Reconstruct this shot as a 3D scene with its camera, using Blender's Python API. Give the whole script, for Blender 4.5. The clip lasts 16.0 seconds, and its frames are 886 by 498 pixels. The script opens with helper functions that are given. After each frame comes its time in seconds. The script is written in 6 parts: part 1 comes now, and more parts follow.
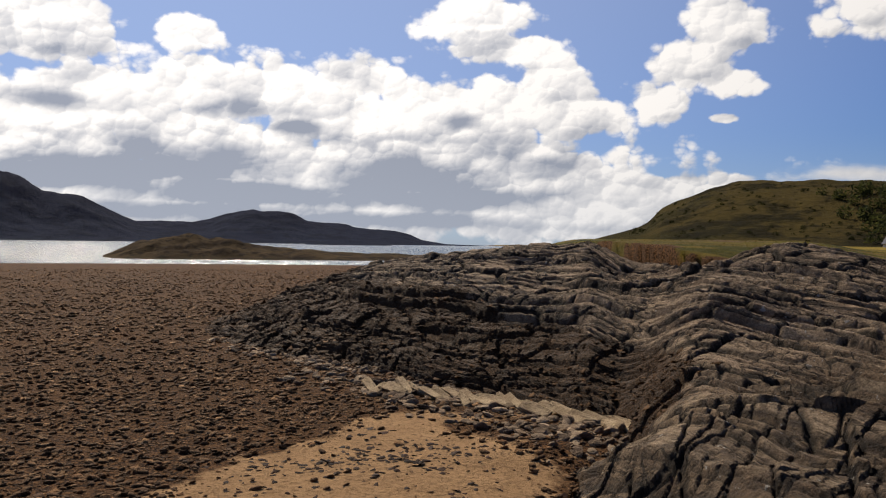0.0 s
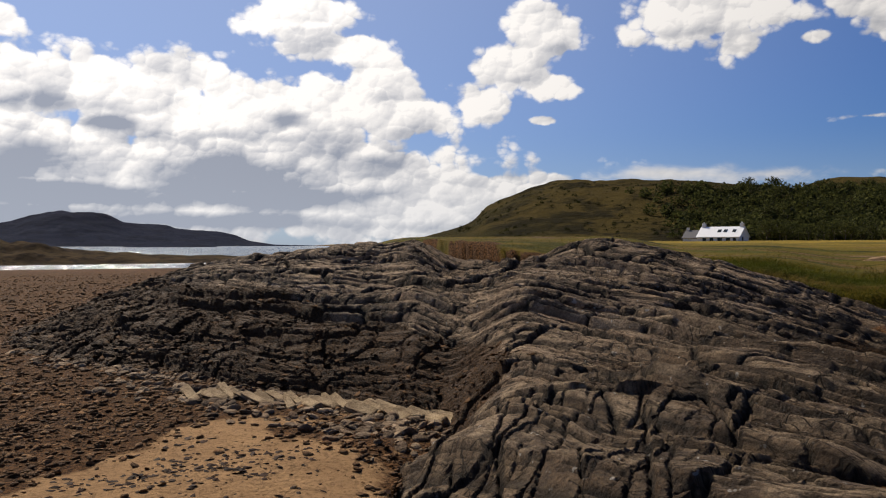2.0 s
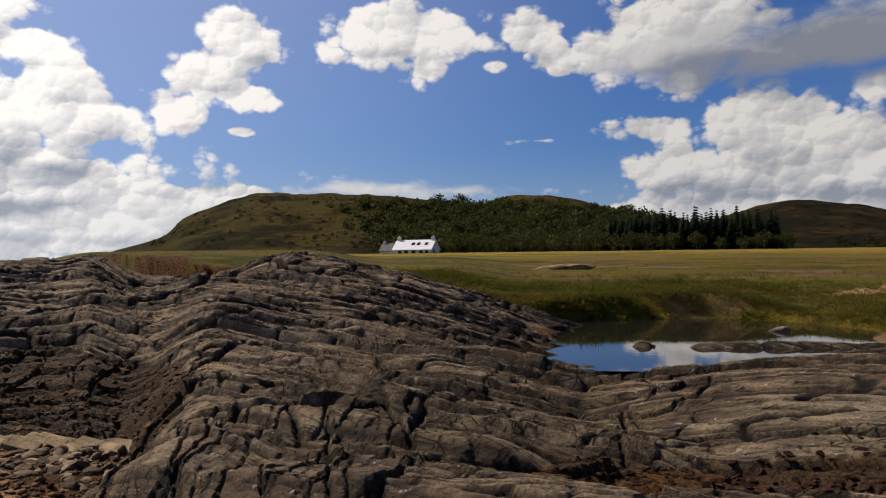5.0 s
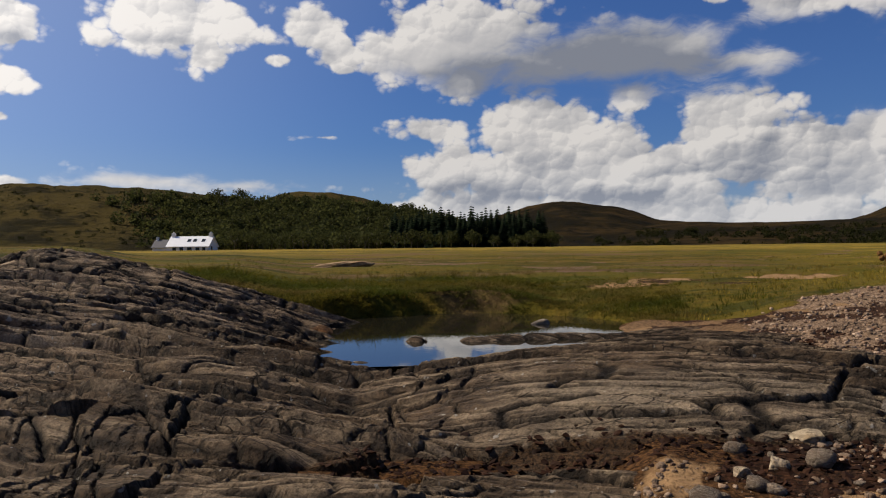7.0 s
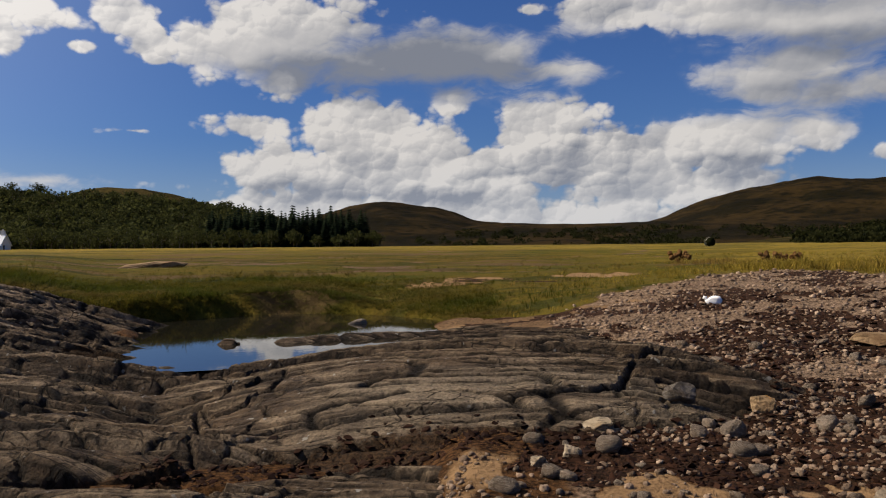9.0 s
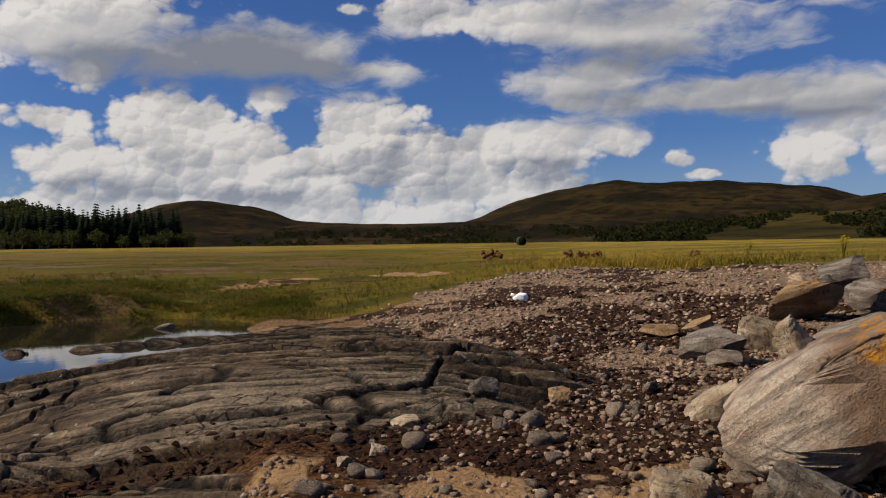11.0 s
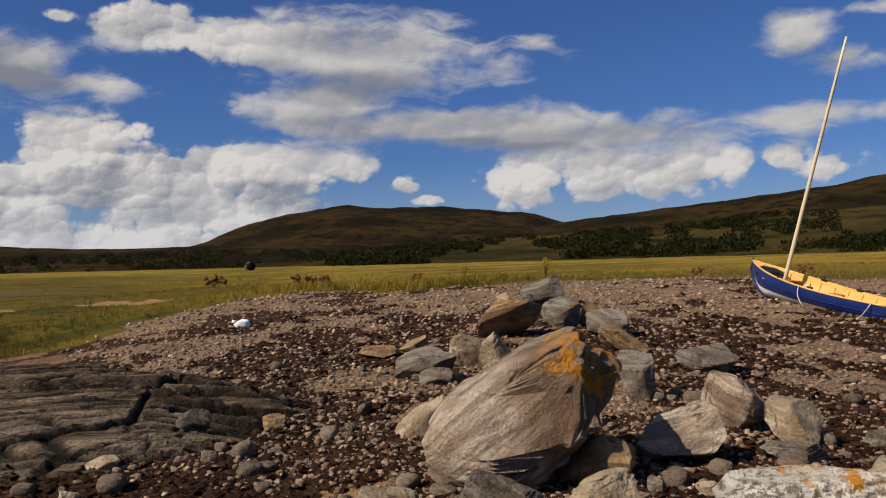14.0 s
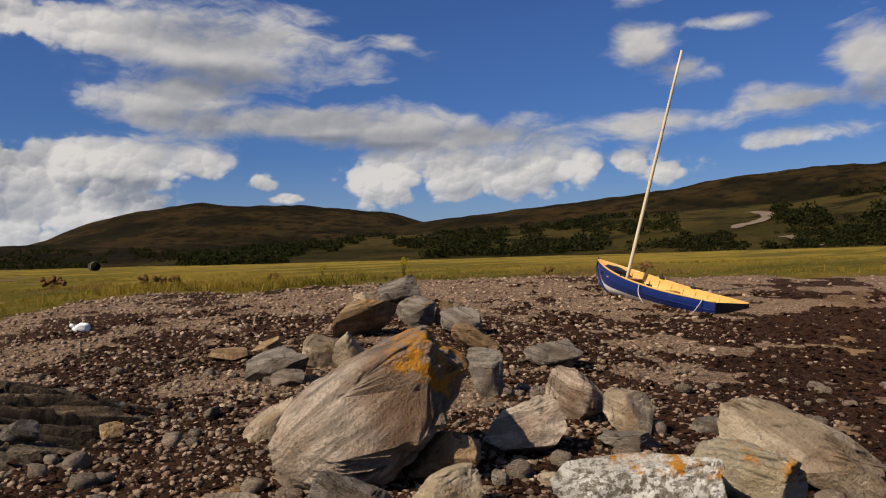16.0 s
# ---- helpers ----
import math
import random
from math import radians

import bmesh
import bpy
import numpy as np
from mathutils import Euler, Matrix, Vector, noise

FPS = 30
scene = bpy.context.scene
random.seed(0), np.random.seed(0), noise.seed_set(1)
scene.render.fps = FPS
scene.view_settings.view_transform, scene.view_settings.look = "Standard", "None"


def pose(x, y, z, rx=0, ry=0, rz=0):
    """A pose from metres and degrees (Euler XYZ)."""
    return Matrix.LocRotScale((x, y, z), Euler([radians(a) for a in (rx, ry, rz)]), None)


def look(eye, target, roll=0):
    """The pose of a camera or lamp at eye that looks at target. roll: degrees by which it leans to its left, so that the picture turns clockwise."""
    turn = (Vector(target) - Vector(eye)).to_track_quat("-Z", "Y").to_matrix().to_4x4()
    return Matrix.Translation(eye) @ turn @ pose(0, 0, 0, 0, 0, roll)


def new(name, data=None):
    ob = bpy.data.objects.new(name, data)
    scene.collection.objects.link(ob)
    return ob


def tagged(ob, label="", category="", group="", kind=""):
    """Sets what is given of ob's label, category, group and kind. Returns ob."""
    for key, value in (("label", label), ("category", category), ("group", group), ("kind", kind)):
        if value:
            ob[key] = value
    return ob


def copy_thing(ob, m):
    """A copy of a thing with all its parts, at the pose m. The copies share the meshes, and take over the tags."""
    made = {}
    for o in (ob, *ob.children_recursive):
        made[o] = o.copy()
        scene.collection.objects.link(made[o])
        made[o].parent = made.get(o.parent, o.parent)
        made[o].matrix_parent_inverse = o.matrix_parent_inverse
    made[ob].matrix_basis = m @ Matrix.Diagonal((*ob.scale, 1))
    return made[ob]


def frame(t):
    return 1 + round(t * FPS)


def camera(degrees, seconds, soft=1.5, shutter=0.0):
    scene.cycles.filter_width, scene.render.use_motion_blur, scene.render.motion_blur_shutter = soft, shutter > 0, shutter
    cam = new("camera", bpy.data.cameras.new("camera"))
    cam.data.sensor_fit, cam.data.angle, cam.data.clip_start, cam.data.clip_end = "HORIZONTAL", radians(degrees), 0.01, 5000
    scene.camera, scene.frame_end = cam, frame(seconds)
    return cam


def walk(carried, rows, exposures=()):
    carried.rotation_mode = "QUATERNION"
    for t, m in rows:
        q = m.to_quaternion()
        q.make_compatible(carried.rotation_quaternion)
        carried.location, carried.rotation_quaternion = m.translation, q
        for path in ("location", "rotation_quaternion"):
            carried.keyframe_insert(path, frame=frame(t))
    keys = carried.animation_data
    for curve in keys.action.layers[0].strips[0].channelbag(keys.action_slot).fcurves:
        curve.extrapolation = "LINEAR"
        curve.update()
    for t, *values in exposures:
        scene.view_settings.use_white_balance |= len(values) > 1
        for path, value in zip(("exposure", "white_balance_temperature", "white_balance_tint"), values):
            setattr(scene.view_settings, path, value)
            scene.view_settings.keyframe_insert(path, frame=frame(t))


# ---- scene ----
cam = camera(57.26, 16.0, soft=1.1)
EYE, ARM = 1.6, 0.5
# seconds, yaw, pitch, lean: the camera is swung at arm's length round a standing point
SWING = [
    (0.0, -0.00, -0.29, -0.80),
    (0.5, -2.77, -0.07, -0.48),
    (1.0, -5.38, -0.32, -0.17),
    (1.5, -8.46, -0.62, 0.15),
    (2.0, -11.97, -0.28, 0.10),
    (2.5, -15.40, -0.20, 0.01),
    (3.0, -18.31, -0.22, -0.21),
    (3.5, -21.82, -0.71, -0.54),
    (4.0, -25.59, -0.14, -0.34),
    (6.5, -44.00, 0.15, 1.07),
    (7.0, -48.05, 0.17, 0.59),
    (7.5, -51.45, -0.15, 0.12),
    (8.0, -54.34, -0.16, 0.08),
    (10.5, -70.15, -0.05, 0.94),
    (11.0, -73.16, -0.11, 0.82),
    (11.5, -76.39, 0.20, 0.93),
    (12.0, -79.52, 0.38, 0.63),
    (12.5, -82.32, 0.38, 1.43),
    (13.0, -84.86, 0.77, 1.03),
    (13.5, -88.33, 0.79, 1.18),
    (14.0, -91.96, 1.22, 1.52),
    (14.5, -94.04, 1.03, 1.64),
    (15.0, -96.74, 1.18, 2.37),
    (15.5, -99.46, 0.85, 2.65),
    (16.0, -101.79, 0.91, 1.64),
]


def arm_pose(yaw, pitch, lean):
    a = radians(yaw)
    return pose(-ARM * math.sin(a), ARM * math.cos(a), EYE, 90 + pitch, lean, yaw)


EXPOSURES = ((0.0, 0.42), (16.0, 0.42))
walk(cam, [(t, arm_pose(yaw, pitch, lean)) for t, yaw, pitch, lean in SWING], EXPOSURES)

# ---- light ----
SUN_BEARING, SUN_HEIGHT = -26.0, 42.0
sun = new("sun", bpy.data.lights.new("sun", "SUN"))
sun.data.energy, sun.data.angle, sun.data.color = 5.0, radians(0.53), (1.0, 0.865, 0.70)
sb, sh = radians(SUN_BEARING), radians(SUN_HEIGHT)
SUN_WAY = Vector((math.sin(sb) * math.cos(sh), math.cos(sb) * math.cos(sh), math.sin(sh)))
sun.matrix_world = look(SUN_WAY * 50, (0, 0, 0))

world = bpy.data.worlds.new("sky")
scene.world = world
world.use_nodes = True
WT = world.node_tree
WT.nodes.clear()


def node(tree, kind, ins=(), out=0, **props):
    """A node with its first inputs set or linked; returns one output."""
    n = tree.nodes.new(kind)
    for k, v in props.items():
        if k == "operation":
            n.operation = v
        elif k == "data_type":
            n.data_type = v
        elif k == "blend_type":
            n.blend_type = v
        elif k == "clamp":
            n.use_clamp = v
    for i, v in enumerate(ins):
        if v is None:
            continue
        if hasattr(v, "is_output"):
            tree.links.new(v, n.inputs[i])
        else:
            n.inputs[i].default_value = v
    return n.outputs[out]


def maths(tree, op, *ins, clamp=False):
    return node(tree, "ShaderNodeMath", ins, operation=op, clamp=clamp)


def vmaths(tree, op, *ins):
    return node(tree, "ShaderNodeVectorMath", ins, 1 if op in ("LENGTH", "DOT_PRODUCT") else 0, operation=op)


def ramp(tree, value, lo, hi, a=0.0, b=1.0):
    n = tree.nodes.new("ShaderNodeMapRange")
    n.interpolation_type = "SMOOTHSTEP"
    tree.links.new(value, n.inputs[0])
    for i, v in enumerate((lo, hi, a, b)):
        n.inputs[i + 1].default_value = v
    return n.outputs[0]


def mix(tree, fac, a, b, blend="MIX"):
    n = tree.nodes.new("ShaderNodeMix")
    n.data_type, n.blend_type = "RGBA", blend
    for sock, v in ((n.inputs[0], fac), (n.inputs[6], a), (n.inputs[7], b)):
        if hasattr(v, "is_output"):
            tree.links.new(v, sock)
        else:
            sock.default_value = v if isinstance(v, (int, float)) else (*v[:3], 1.0)
    return n.outputs[2]


def fractal(tree, vector, scale, detail=4.0, rough=0.55, lac=2.0, warp=0.0):
    n = tree.nodes.new("ShaderNodeTexNoise")
    n.noise_dimensions = "3D"
    if vector is not None:
        tree.links.new(vector, n.inputs["Vector"])
    for key, v in (("Scale", scale), ("Detail", detail), ("Roughness", rough), ("Lacunarity", lac), ("Distortion", warp)):
        n.inputs[key].default_value = v
    return n.outputs[0]


# clouds: bearing, height above the horizon, half width, half height, all in degrees
WEST_BANK = [(-26.8, 7.9, 4.5, 2.8), (-22.2, 8.6, 5.1, 2.4), (-16.6, 10.1, 3.1, 2.1), (-12.1, 10.2, 3.8, 2.1), (-5.9, 11.2, 3.2, 1.6), (-5.5, 8.5, 7.1, 2.4), (1.7, 8.7, 6.8, 2.6), (8.8, 9.1, 3.7, 2.6), (-23.9, 5.6, 8.3, 1.8), (-15.0, 5.3, 9.3, 1.9), (-3.4, 5.3, 9.9, 2.4), (6.5, 5.8, 5.1, 2.0), (-10.0, 4.4, 24.0, 4.6)]
WEST_LOW = [(-22.2, 2.8, 10.3, 1.7), (-7.3, 2.4, 15.7, 2.0), (8.5, 2.4, 12.9, 2.0), (17.2, 4.0, 4.0, 1.0), (-26.2, 13.1, 4.5, 1.8), (-17.7, 13.7, 1.6, 1.0), (-33.1, 9.0, 4.2, 4.0), (-34.5, 3.3, 5.4, 2.0)]
RISING = [(2.0, 15.7, 4.2, 1.3), (4.4, 13.5, 3.4, 1.1), (7.4, 11.7, 1.8, 1.5), (19.2, 14.6, 2.7, 1.8), (16.9, 12.4, 2.2, 1.7), (14.7, 9.9, 1.9, 1.2), (19.2, 10.8, 1.7, 0.7), (19.3, 8.6, 1.1, 0.3)]
OVERHEAD = [(29.8, 15.2, 5.9, 2.1), (31.8, 13.3, 1.9, 1.3), (39.2, 15.1, 2.2, 1.5), (41.0, 13.7, 1.6, 1.3), (46.5, 13.5, 3.6, 2.2), (49.7, 11.8, 1.9, 1.8), (39.7, 8.0, 1.8, 0.3), (36.5, 13.1, 1.0, 0.4), (16.4, 4.6, 4.4, 0.6), (28.8, 4.8, 2.8, 0.5)]
NORTH = [(55.5, 13.0, 4.5, 1.9), (50.4, 14.4, 6.6, 2.8), (60.5, 13.2, 7.4, 2.1), (69.0, 12.3, 3.2, 0.9), (61.3, 10.6, 2.5, 1.1), (55.1, 7.8, 4.7, 2.5), (48.4, 5.6, 3.8, 1.7), (58.6, 6.0, 4.6, 2.4), (67.5, 7.9, 3.7, 2.6), (64.3, 5.2, 7.0, 1.9), (61.0, 5.0, 15.0, 2.5), (73.0, 6.2, 3.9, 2.0), (75.9, 4.5, 2.5, 1.8)]
NORTH_LOW = [(61.0, 1.6, 19.0, 2.6), (47.2, 8.5, 2.8, 0.8), (73.1, 15.2, 3.6, 0.9), (59.0, 2.8, 13.0, 1.5), (27.0, 4.9, 2.1, 0.4), (33.9, 4.6, 4.5, 0.5), (65.7, 2.2, 2.2, 0.3)]
EAST = [(72.8, 15.9, 4.2, 1.7), (80.4, 15.3, 5.1, 1.9), (86.5, 14.6, 9.5, 2.3), (83.8, 11.4, 4.6, 2.2), (91.3, 9.8, 9.0, 1.4), (99.1, 9.3, 4.8, 1.4), (80.2, 6.9, 4.3, 1.8), (85.3, 7.5, 1.7, 1.2), (66.9, 16.3, 0.9, 0.4), (76.7, 4.2, 6.8, 1.4)]
EAST_LOW = [(97.9, 5.8, 2.8, 1.7), (103.3, 5.8, 3.5, 1.5), (108.3, 5.8, 3.6, 1.6), (78.3, 7.0, 4.4, 2.0), (89.4, 5.8, 0.9, 0.6), (91.0, 4.7, 1.1, 0.3)]
SOUTH = [(104.8, 8.5, 6.6, 1.3), (97.6, 6.1, 3.0, 1.7), (103.5, 6.3, 3.1, 1.8), (109.3, 6.4, 3.0, 1.8), (111.6, 6.4, 1.3, 1.2), (116.0, 14.0, 2.2, 1.3), (118.6, 12.6, 1.8, 0.9), (116.5, 8.9, 4.4, 0.9), (115.0, 6.6, 1.3, 0.9), (117.6, 5.6, 2.2, 0.9)]
SOUTH_END = [(126.0, 9.9, 3.4, 0.8), (130.3, 12.0, 2.2, 2.2), (125.6, 7.4, 2.9, 0.55), (115.5, 17.2, 1.6, 0.5), (121.8, 15.2, 2.0, 0.35), (98.9, 15.3, 1.5, 0.5)]
CLOUDS = WEST_BANK + WEST_LOW + RISING + OVERHEAD + NORTH + NORTH_LOW + EAST + EAST_LOW + SOUTH + SOUTH_END

sky = WT.nodes.new("ShaderNodeTexSky")
sky.sky_type, sky.sun_disc = "NISHITA", False
sky.sun_elevation, sky.sun_rotation = sh, sb
sky.air_density, sky.dust_density, sky.ozone_density = 1.0, 0.6, 2.5
way = node(WT, "ShaderNodeTexCoord")
sep = WT.nodes.new("ShaderNodeSeparateXYZ")
WT.links.new(way, sep.inputs[0])
bearing = maths(WT, "MULTIPLY", maths(WT, "ARCTAN2", sep.outputs[0], sep.outputs[1]), 57.2958)
height = maths(WT, "MULTIPLY", maths(WT, "ARCSINE", sep.outputs[2]), 57.2958)
comb = WT.nodes.new("ShaderNodeCombineXYZ")
WT.links.new(bearing, comb.inputs[0])
WT.links.new(height, comb.inputs[1])
sky_place = comb.outputs[0]


def bank_depth(place):
    """The smooth body of the named banks: 1 in the middle, 0 near the rim."""
    bank = None
    for b, e, w, h in CLOUDS:
        r = vmaths(WT, "LENGTH", vmaths(WT, "MULTIPLY_ADD", place, (1 / w, 1 / h, 0), (-b / w, -e / h, 0)))
        # small ones have thin, frayed rims
        k = min(1.0, max(0.6, h / 1.4))
        if k < 1:
            r = maths(WT, "ADD", maths(WT, "MULTIPLY", r, k), 1.22 * (1 - k))
        if bank is None:
            bank = r
        else:
            n = WT.nodes.new("ShaderNodeMath")
            n.operation = "SMOOTH_MIN"
            WT.links.new(bank, n.inputs[0])
            WT.links.new(r, n.inputs[1])
            n.inputs[2].default_value = 0.3
            bank = n.outputs[0]
    return maths(WT, "MAXIMUM", maths(WT, "SUBTRACT", ramp(WT, bearing, 10.0, 24.0, 1.36, 1.22), bank), -1.2)


def wobble(place, scale, amount):
    """Bends the place a little, so that no head is a plain round."""
    n = WT.nodes.new("ShaderNodeTexNoise")
    WT.links.new(place, n.inputs["Vector"])
    n.inputs["Scale"].default_value, n.inputs["Detail"].default_value = scale, 3.0
    return vmaths(WT, "MULTIPLY_ADD", n.outputs["Color"], (amount, amount, 0.0), vmaths(WT, "SUBTRACT", place, (amount / 2, amount / 2, 0.0)))


def domes(place, scale):
    """Round heads of cumulus of one size: 1 in the middle of each, falling to the folds between."""
    n = WT.nodes.new("ShaderNodeTexVoronoi")
    n.voronoi_dimensions, n.feature = "2D", "F1"
    WT.links.new(place, n.inputs["Vector"])
    n.inputs["Scale"].default_value = scale
    return maths(WT, "SUBTRACT", 1.0, maths(WT, "MULTIPLY", maths(WT, "POWER", n.outputs["Distance"], 2.0), 1.4))


HEAD_SIZES = ((0.20, 0.40), (0.46, 0.34), (1.1, 0.19), (2.6, 0.07))


def head_shift(scale):
    """A step towards the sun, in keeping with the size of the heads."""
    return (-0.13 / scale, 0.20 / scale, 0.0)


def billows(place, detail):
    fine = fractal(WT, vmaths(WT, "MULTIPLY", place, (0.8, 1.4, 1.0)), 0.34, detail, 0.45, 2.1, 0.25)
    swell = fractal(WT, vmaths(WT, "MULTIPLY", place, (0.45, 1.7, 1.0)), 0.15, 3.0, 0.5)
    return maths(WT, "ADD", maths(WT, "MULTIPLY", maths(WT, "SUBTRACT", fine, 0.5), 1.25), maths(WT, "MULTIPLY", maths(WT, "SUBTRACT", swell, 0.52), 0.8))


heads = head_light = None
bent_place = wobble(vmaths(WT, "MULTIPLY", sky_place, (1.0, 1.25, 1.0)), 0.7, 0.8)
for size, share in HEAD_SIZES:
    here = domes(bent_place, size)
    lit_side = maths(WT, "MULTIPLY", maths(WT, "SUBTRACT", here, domes(vmaths(WT, "ADD", bent_place, head_shift(size)), size)), share)
    here = maths(WT, "MULTIPLY", here, share)
    heads = here if heads is None else maths(WT, "ADD", heads, here)
    head_light = lit_side if head_light is None else maths(WT, "ADD", head_light, lit_side)
body, rough = bank_depth(sky_place), billows(sky_place, 9.0)
# heaped in the west and north, drawn out and soft in the east
# and the low heads under the eastern sheets are heaped again
softness = maths(WT, "MULTIPLY", ramp(WT, bearing, 72.0, 84.0), ramp(WT, height, 6.2, 8.4, 0.12, 1.0))
for b, e, w, h in ((63.0, 13.0, 13.0, 3.0), (54.0, 13.0, 10.0, 2.3), (117.0, 8.6, 5.0, 1.6), (30.0, 4.7, 9.0, 1.0)):
    r = vmaths(WT, "LENGTH", vmaths(WT, "MULTIPLY_ADD", sky_place, (1 / w, 1 / h, 0), (-b / w, -e / h, 0)))
    softness = maths(WT, "MAXIMUM", softness, ramp(WT, r, 0.75, 1.15, 0.85, 0.0))


def soften(heaped, drawn):
    return maths(WT, "ADD", heaped, maths(WT, "MULTIPLY", softness, drawn - heaped))


rough = maths(WT, "ADD", rough, maths(WT, "MULTIPLY", maths(WT, "SUBTRACT", heads, 0.80), soften(1.2, 0.4)))
wisps = fractal(WT, vmaths(WT, "MULTIPLY", wobble(sky_place, 0.25, 3.0), (0.28, 1.15, 1.0)), 0.42, 7.0, 0.58, 2.1, 0.3)
rough = maths(WT, "ADD", rough, maths(WT, "MULTIPLY", maths(WT, "SUBTRACT", wisps, 0.5), maths(WT, "MULTIPLY", softness, 3.0)))
deep = maths(WT, "ADD", body, maths(WT, "MULTIPLY", rough, soften(0.9, 0.85)))
deep = maths(WT, "SUBTRACT", deep, maths(WT, "MULTIPLY", softness, 0.02))
# towards the sun across the sky, mostly upwards
body_up = bank_depth(vmaths(WT, "ADD", sky_place, (-0.7, 1.7, 0.0)))
rough_up = billows(vmaths(WT, "ADD", sky_place, (-0.2, 0.40, 0.0)), 3.5)
rough_soft = billows(sky_place, 3.5)
tight, wide = ramp(WT, deep, -0.06, 0.24), ramp(WT, deep, -0.25, 0.75)
cover = maths(WT, "ADD", tight, maths(WT, "MULTIPLY", softness, maths(WT, "SUBTRACT", wide, tight)))
under = ramp(WT, maths(WT, "SUBTRACT", body_up, body), -0.26, 0.34)
core = ramp(WT, deep, 0.0, 0.8)
shade = maths(WT, "MULTIPLY", maths(WT, "MULTIPLY", under, soften(1.0, 0.7)), maths(WT, "ADD", 0.16, maths(WT, "MULTIPLY", core, 0.26)))
relief = maths(WT, "ADD", maths(WT, "MULTIPLY", maths(WT, "SUBTRACT", rough_soft, rough_up), 0.45), maths(WT, "MULTIPLY", head_light, soften(3.3, 0.6)))
relief = maths(WT, "MAXIMUM", maths(WT, "MULTIPLY", relief, 0.85), maths(WT, "MULTIPLY", relief, 0.55))
# towards the sun the low cloud bases stand dark against the light
near_sun = vmaths(WT, "DOT_PRODUCT", vmaths(WT, "NORMALIZE", way), tuple(SUN_WAY))
glow = ramp(WT, near_sun, 0.25, 1.0, 0.0, 1.0)
backlit = ramp(WT, near_sun, 0.42, 0.72, 0.0, 0.85)
streaks = fractal(WT, vmaths(WT, "MULTIPLY", sky_place, (0.22, 0.62, 1.0)), 0.55, 4.0, 0.5, 2.0, 0.5)
bases = maths(WT, "MULTIPLY", ramp(WT, height, 4.8, 8.2, 1.0, 0.12), ramp(WT, height, 1.6, 3.6, 0.15, 1.0))
gloom = maths(WT, "MULTIPLY", maths(WT, "MULTIPLY", maths(WT, "MULTIPLY", backlit, bases), ramp(WT, streaks, 0.34, 0.62)), 0.6)


def dark_bases(spots, soft):
    """The grey undersides of the banks."""
    total = None
    for b, e, w, h in spots:
        r = vmaths(WT, "LENGTH", vmaths(WT, "MULTIPLY_ADD", sky_place, (1 / w, 1 / h, 0), (-b / w, -e / h, 0)))
        r = ramp(WT, maths(WT, "ADD", r, maths(WT, "MULTIPLY", rough, 0.30)), 1.0 - soft, 1.0 + soft, 1.0, 0.0)
        total = r if total is None else maths(WT, "MAXIMUM", total, r)
    return total


west_gloom = dark_bases(((-16.5, 5.5, 5.6, 1.2), (-3.6, 4.7, 6.0, 1.25), (-24.0, 4.4, 5.0, 1.1), (-15.0, 3.4, 9.0, 0.75), (0.5, 3.1, 7.0, 0.7), (-20.0, 2.0, 9.0, 0.6), (-3.0, 1.7, 8.0, 0.5), (7.0, 5.6, 2.8, 0.8), (-13.8, 9.3, 1.1, 0.6), (-26.0, 8.9, 2.0, 0.5), (1.4, 8.6, 1.3, 0.5), (-10.3, 8.0, 1.6, 0.4)), 0.75)
gloom = maths(WT, "ADD", gloom, maths(WT, "MULTIPLY", west_gloom, 0.80))
dusk = dark_bases(((52.0, 4.2, 6.0, 0.9), (60.0, 3.8, 5.0, 0.7), (67.0, 4.7, 5.5, 0.9), (-27.5, 12.9, 5.0, 1.2), (96.0, 8.6, 8.0, 0.9), (86.0, 12.4, 5.0, 1.2), (84.0, 5.0, 7.0, 1.2), (90.0, 10.0, 9.0, 1.2), (86.0, 15.6, 5.0, 1.0), (104.0, 8.6, 6.0, 1.0), (72.0, 7.2, 3.0, 1.6), (117.0, 12.6, 2.6, 1.0), (128.0, 9.6, 4.0, 0.7)), 0.5)
deep_dusk = dark_bases(((59.5, 13.1, 5.6, 2.0), (54.0, 12.0, 4.6, 1.3), (64.0, 12.4, 3.5, 1.0)), 0.95)
shade = maths(WT, "ADD", shade, maths(WT, "ADD", maths(WT, "MULTIPLY", dusk, 0.36), maths(WT, "MULTIPLY", deep_dusk, 0.88)))
relief = maths(WT, "MULTIPLY", relief, maths(WT, "SUBTRACT", 1.0, maths(WT, "MULTIPLY", maths(WT, "MAXIMUM", deep_dusk, west_gloom), 0.6)))
lit2 = maths(WT, "ADD", maths(WT, "SUBTRACT", maths(WT, "SUBTRACT", maths(WT, "SUBTRACT", ramp(WT, bearing, 12.0, 50.0, 0.93, 0.81), maths(WT, "MULTIPLY", softness, 0.16)), shade), gloom), relief, clamp=True)
cloud_col = mix(WT, lit2, (0.31, 0.335, 0.405), (1.0, 0.955, 0.915))
cloud_gain = maths(WT, "ADD", 0.70, maths(WT, "MULTIPLY", glow, 0.54))
cloud_lit = vmaths(WT, "SCALE", cloud_col)
WT.links.new(cloud_gain, cloud_lit.node.inputs[3])
blue = vmaths(WT, "SCALE", vmaths(WT, "MULTIPLY", sky.outputs[0], (0.50, 0.77, 1.33)))
blue.node.inputs[3].default_value = 0.058
blue = mix(WT, ramp(WT, near_sun, 0.3, 0.95, 0.0, 0.42), blue, (0.62, 0.70, 0.86))
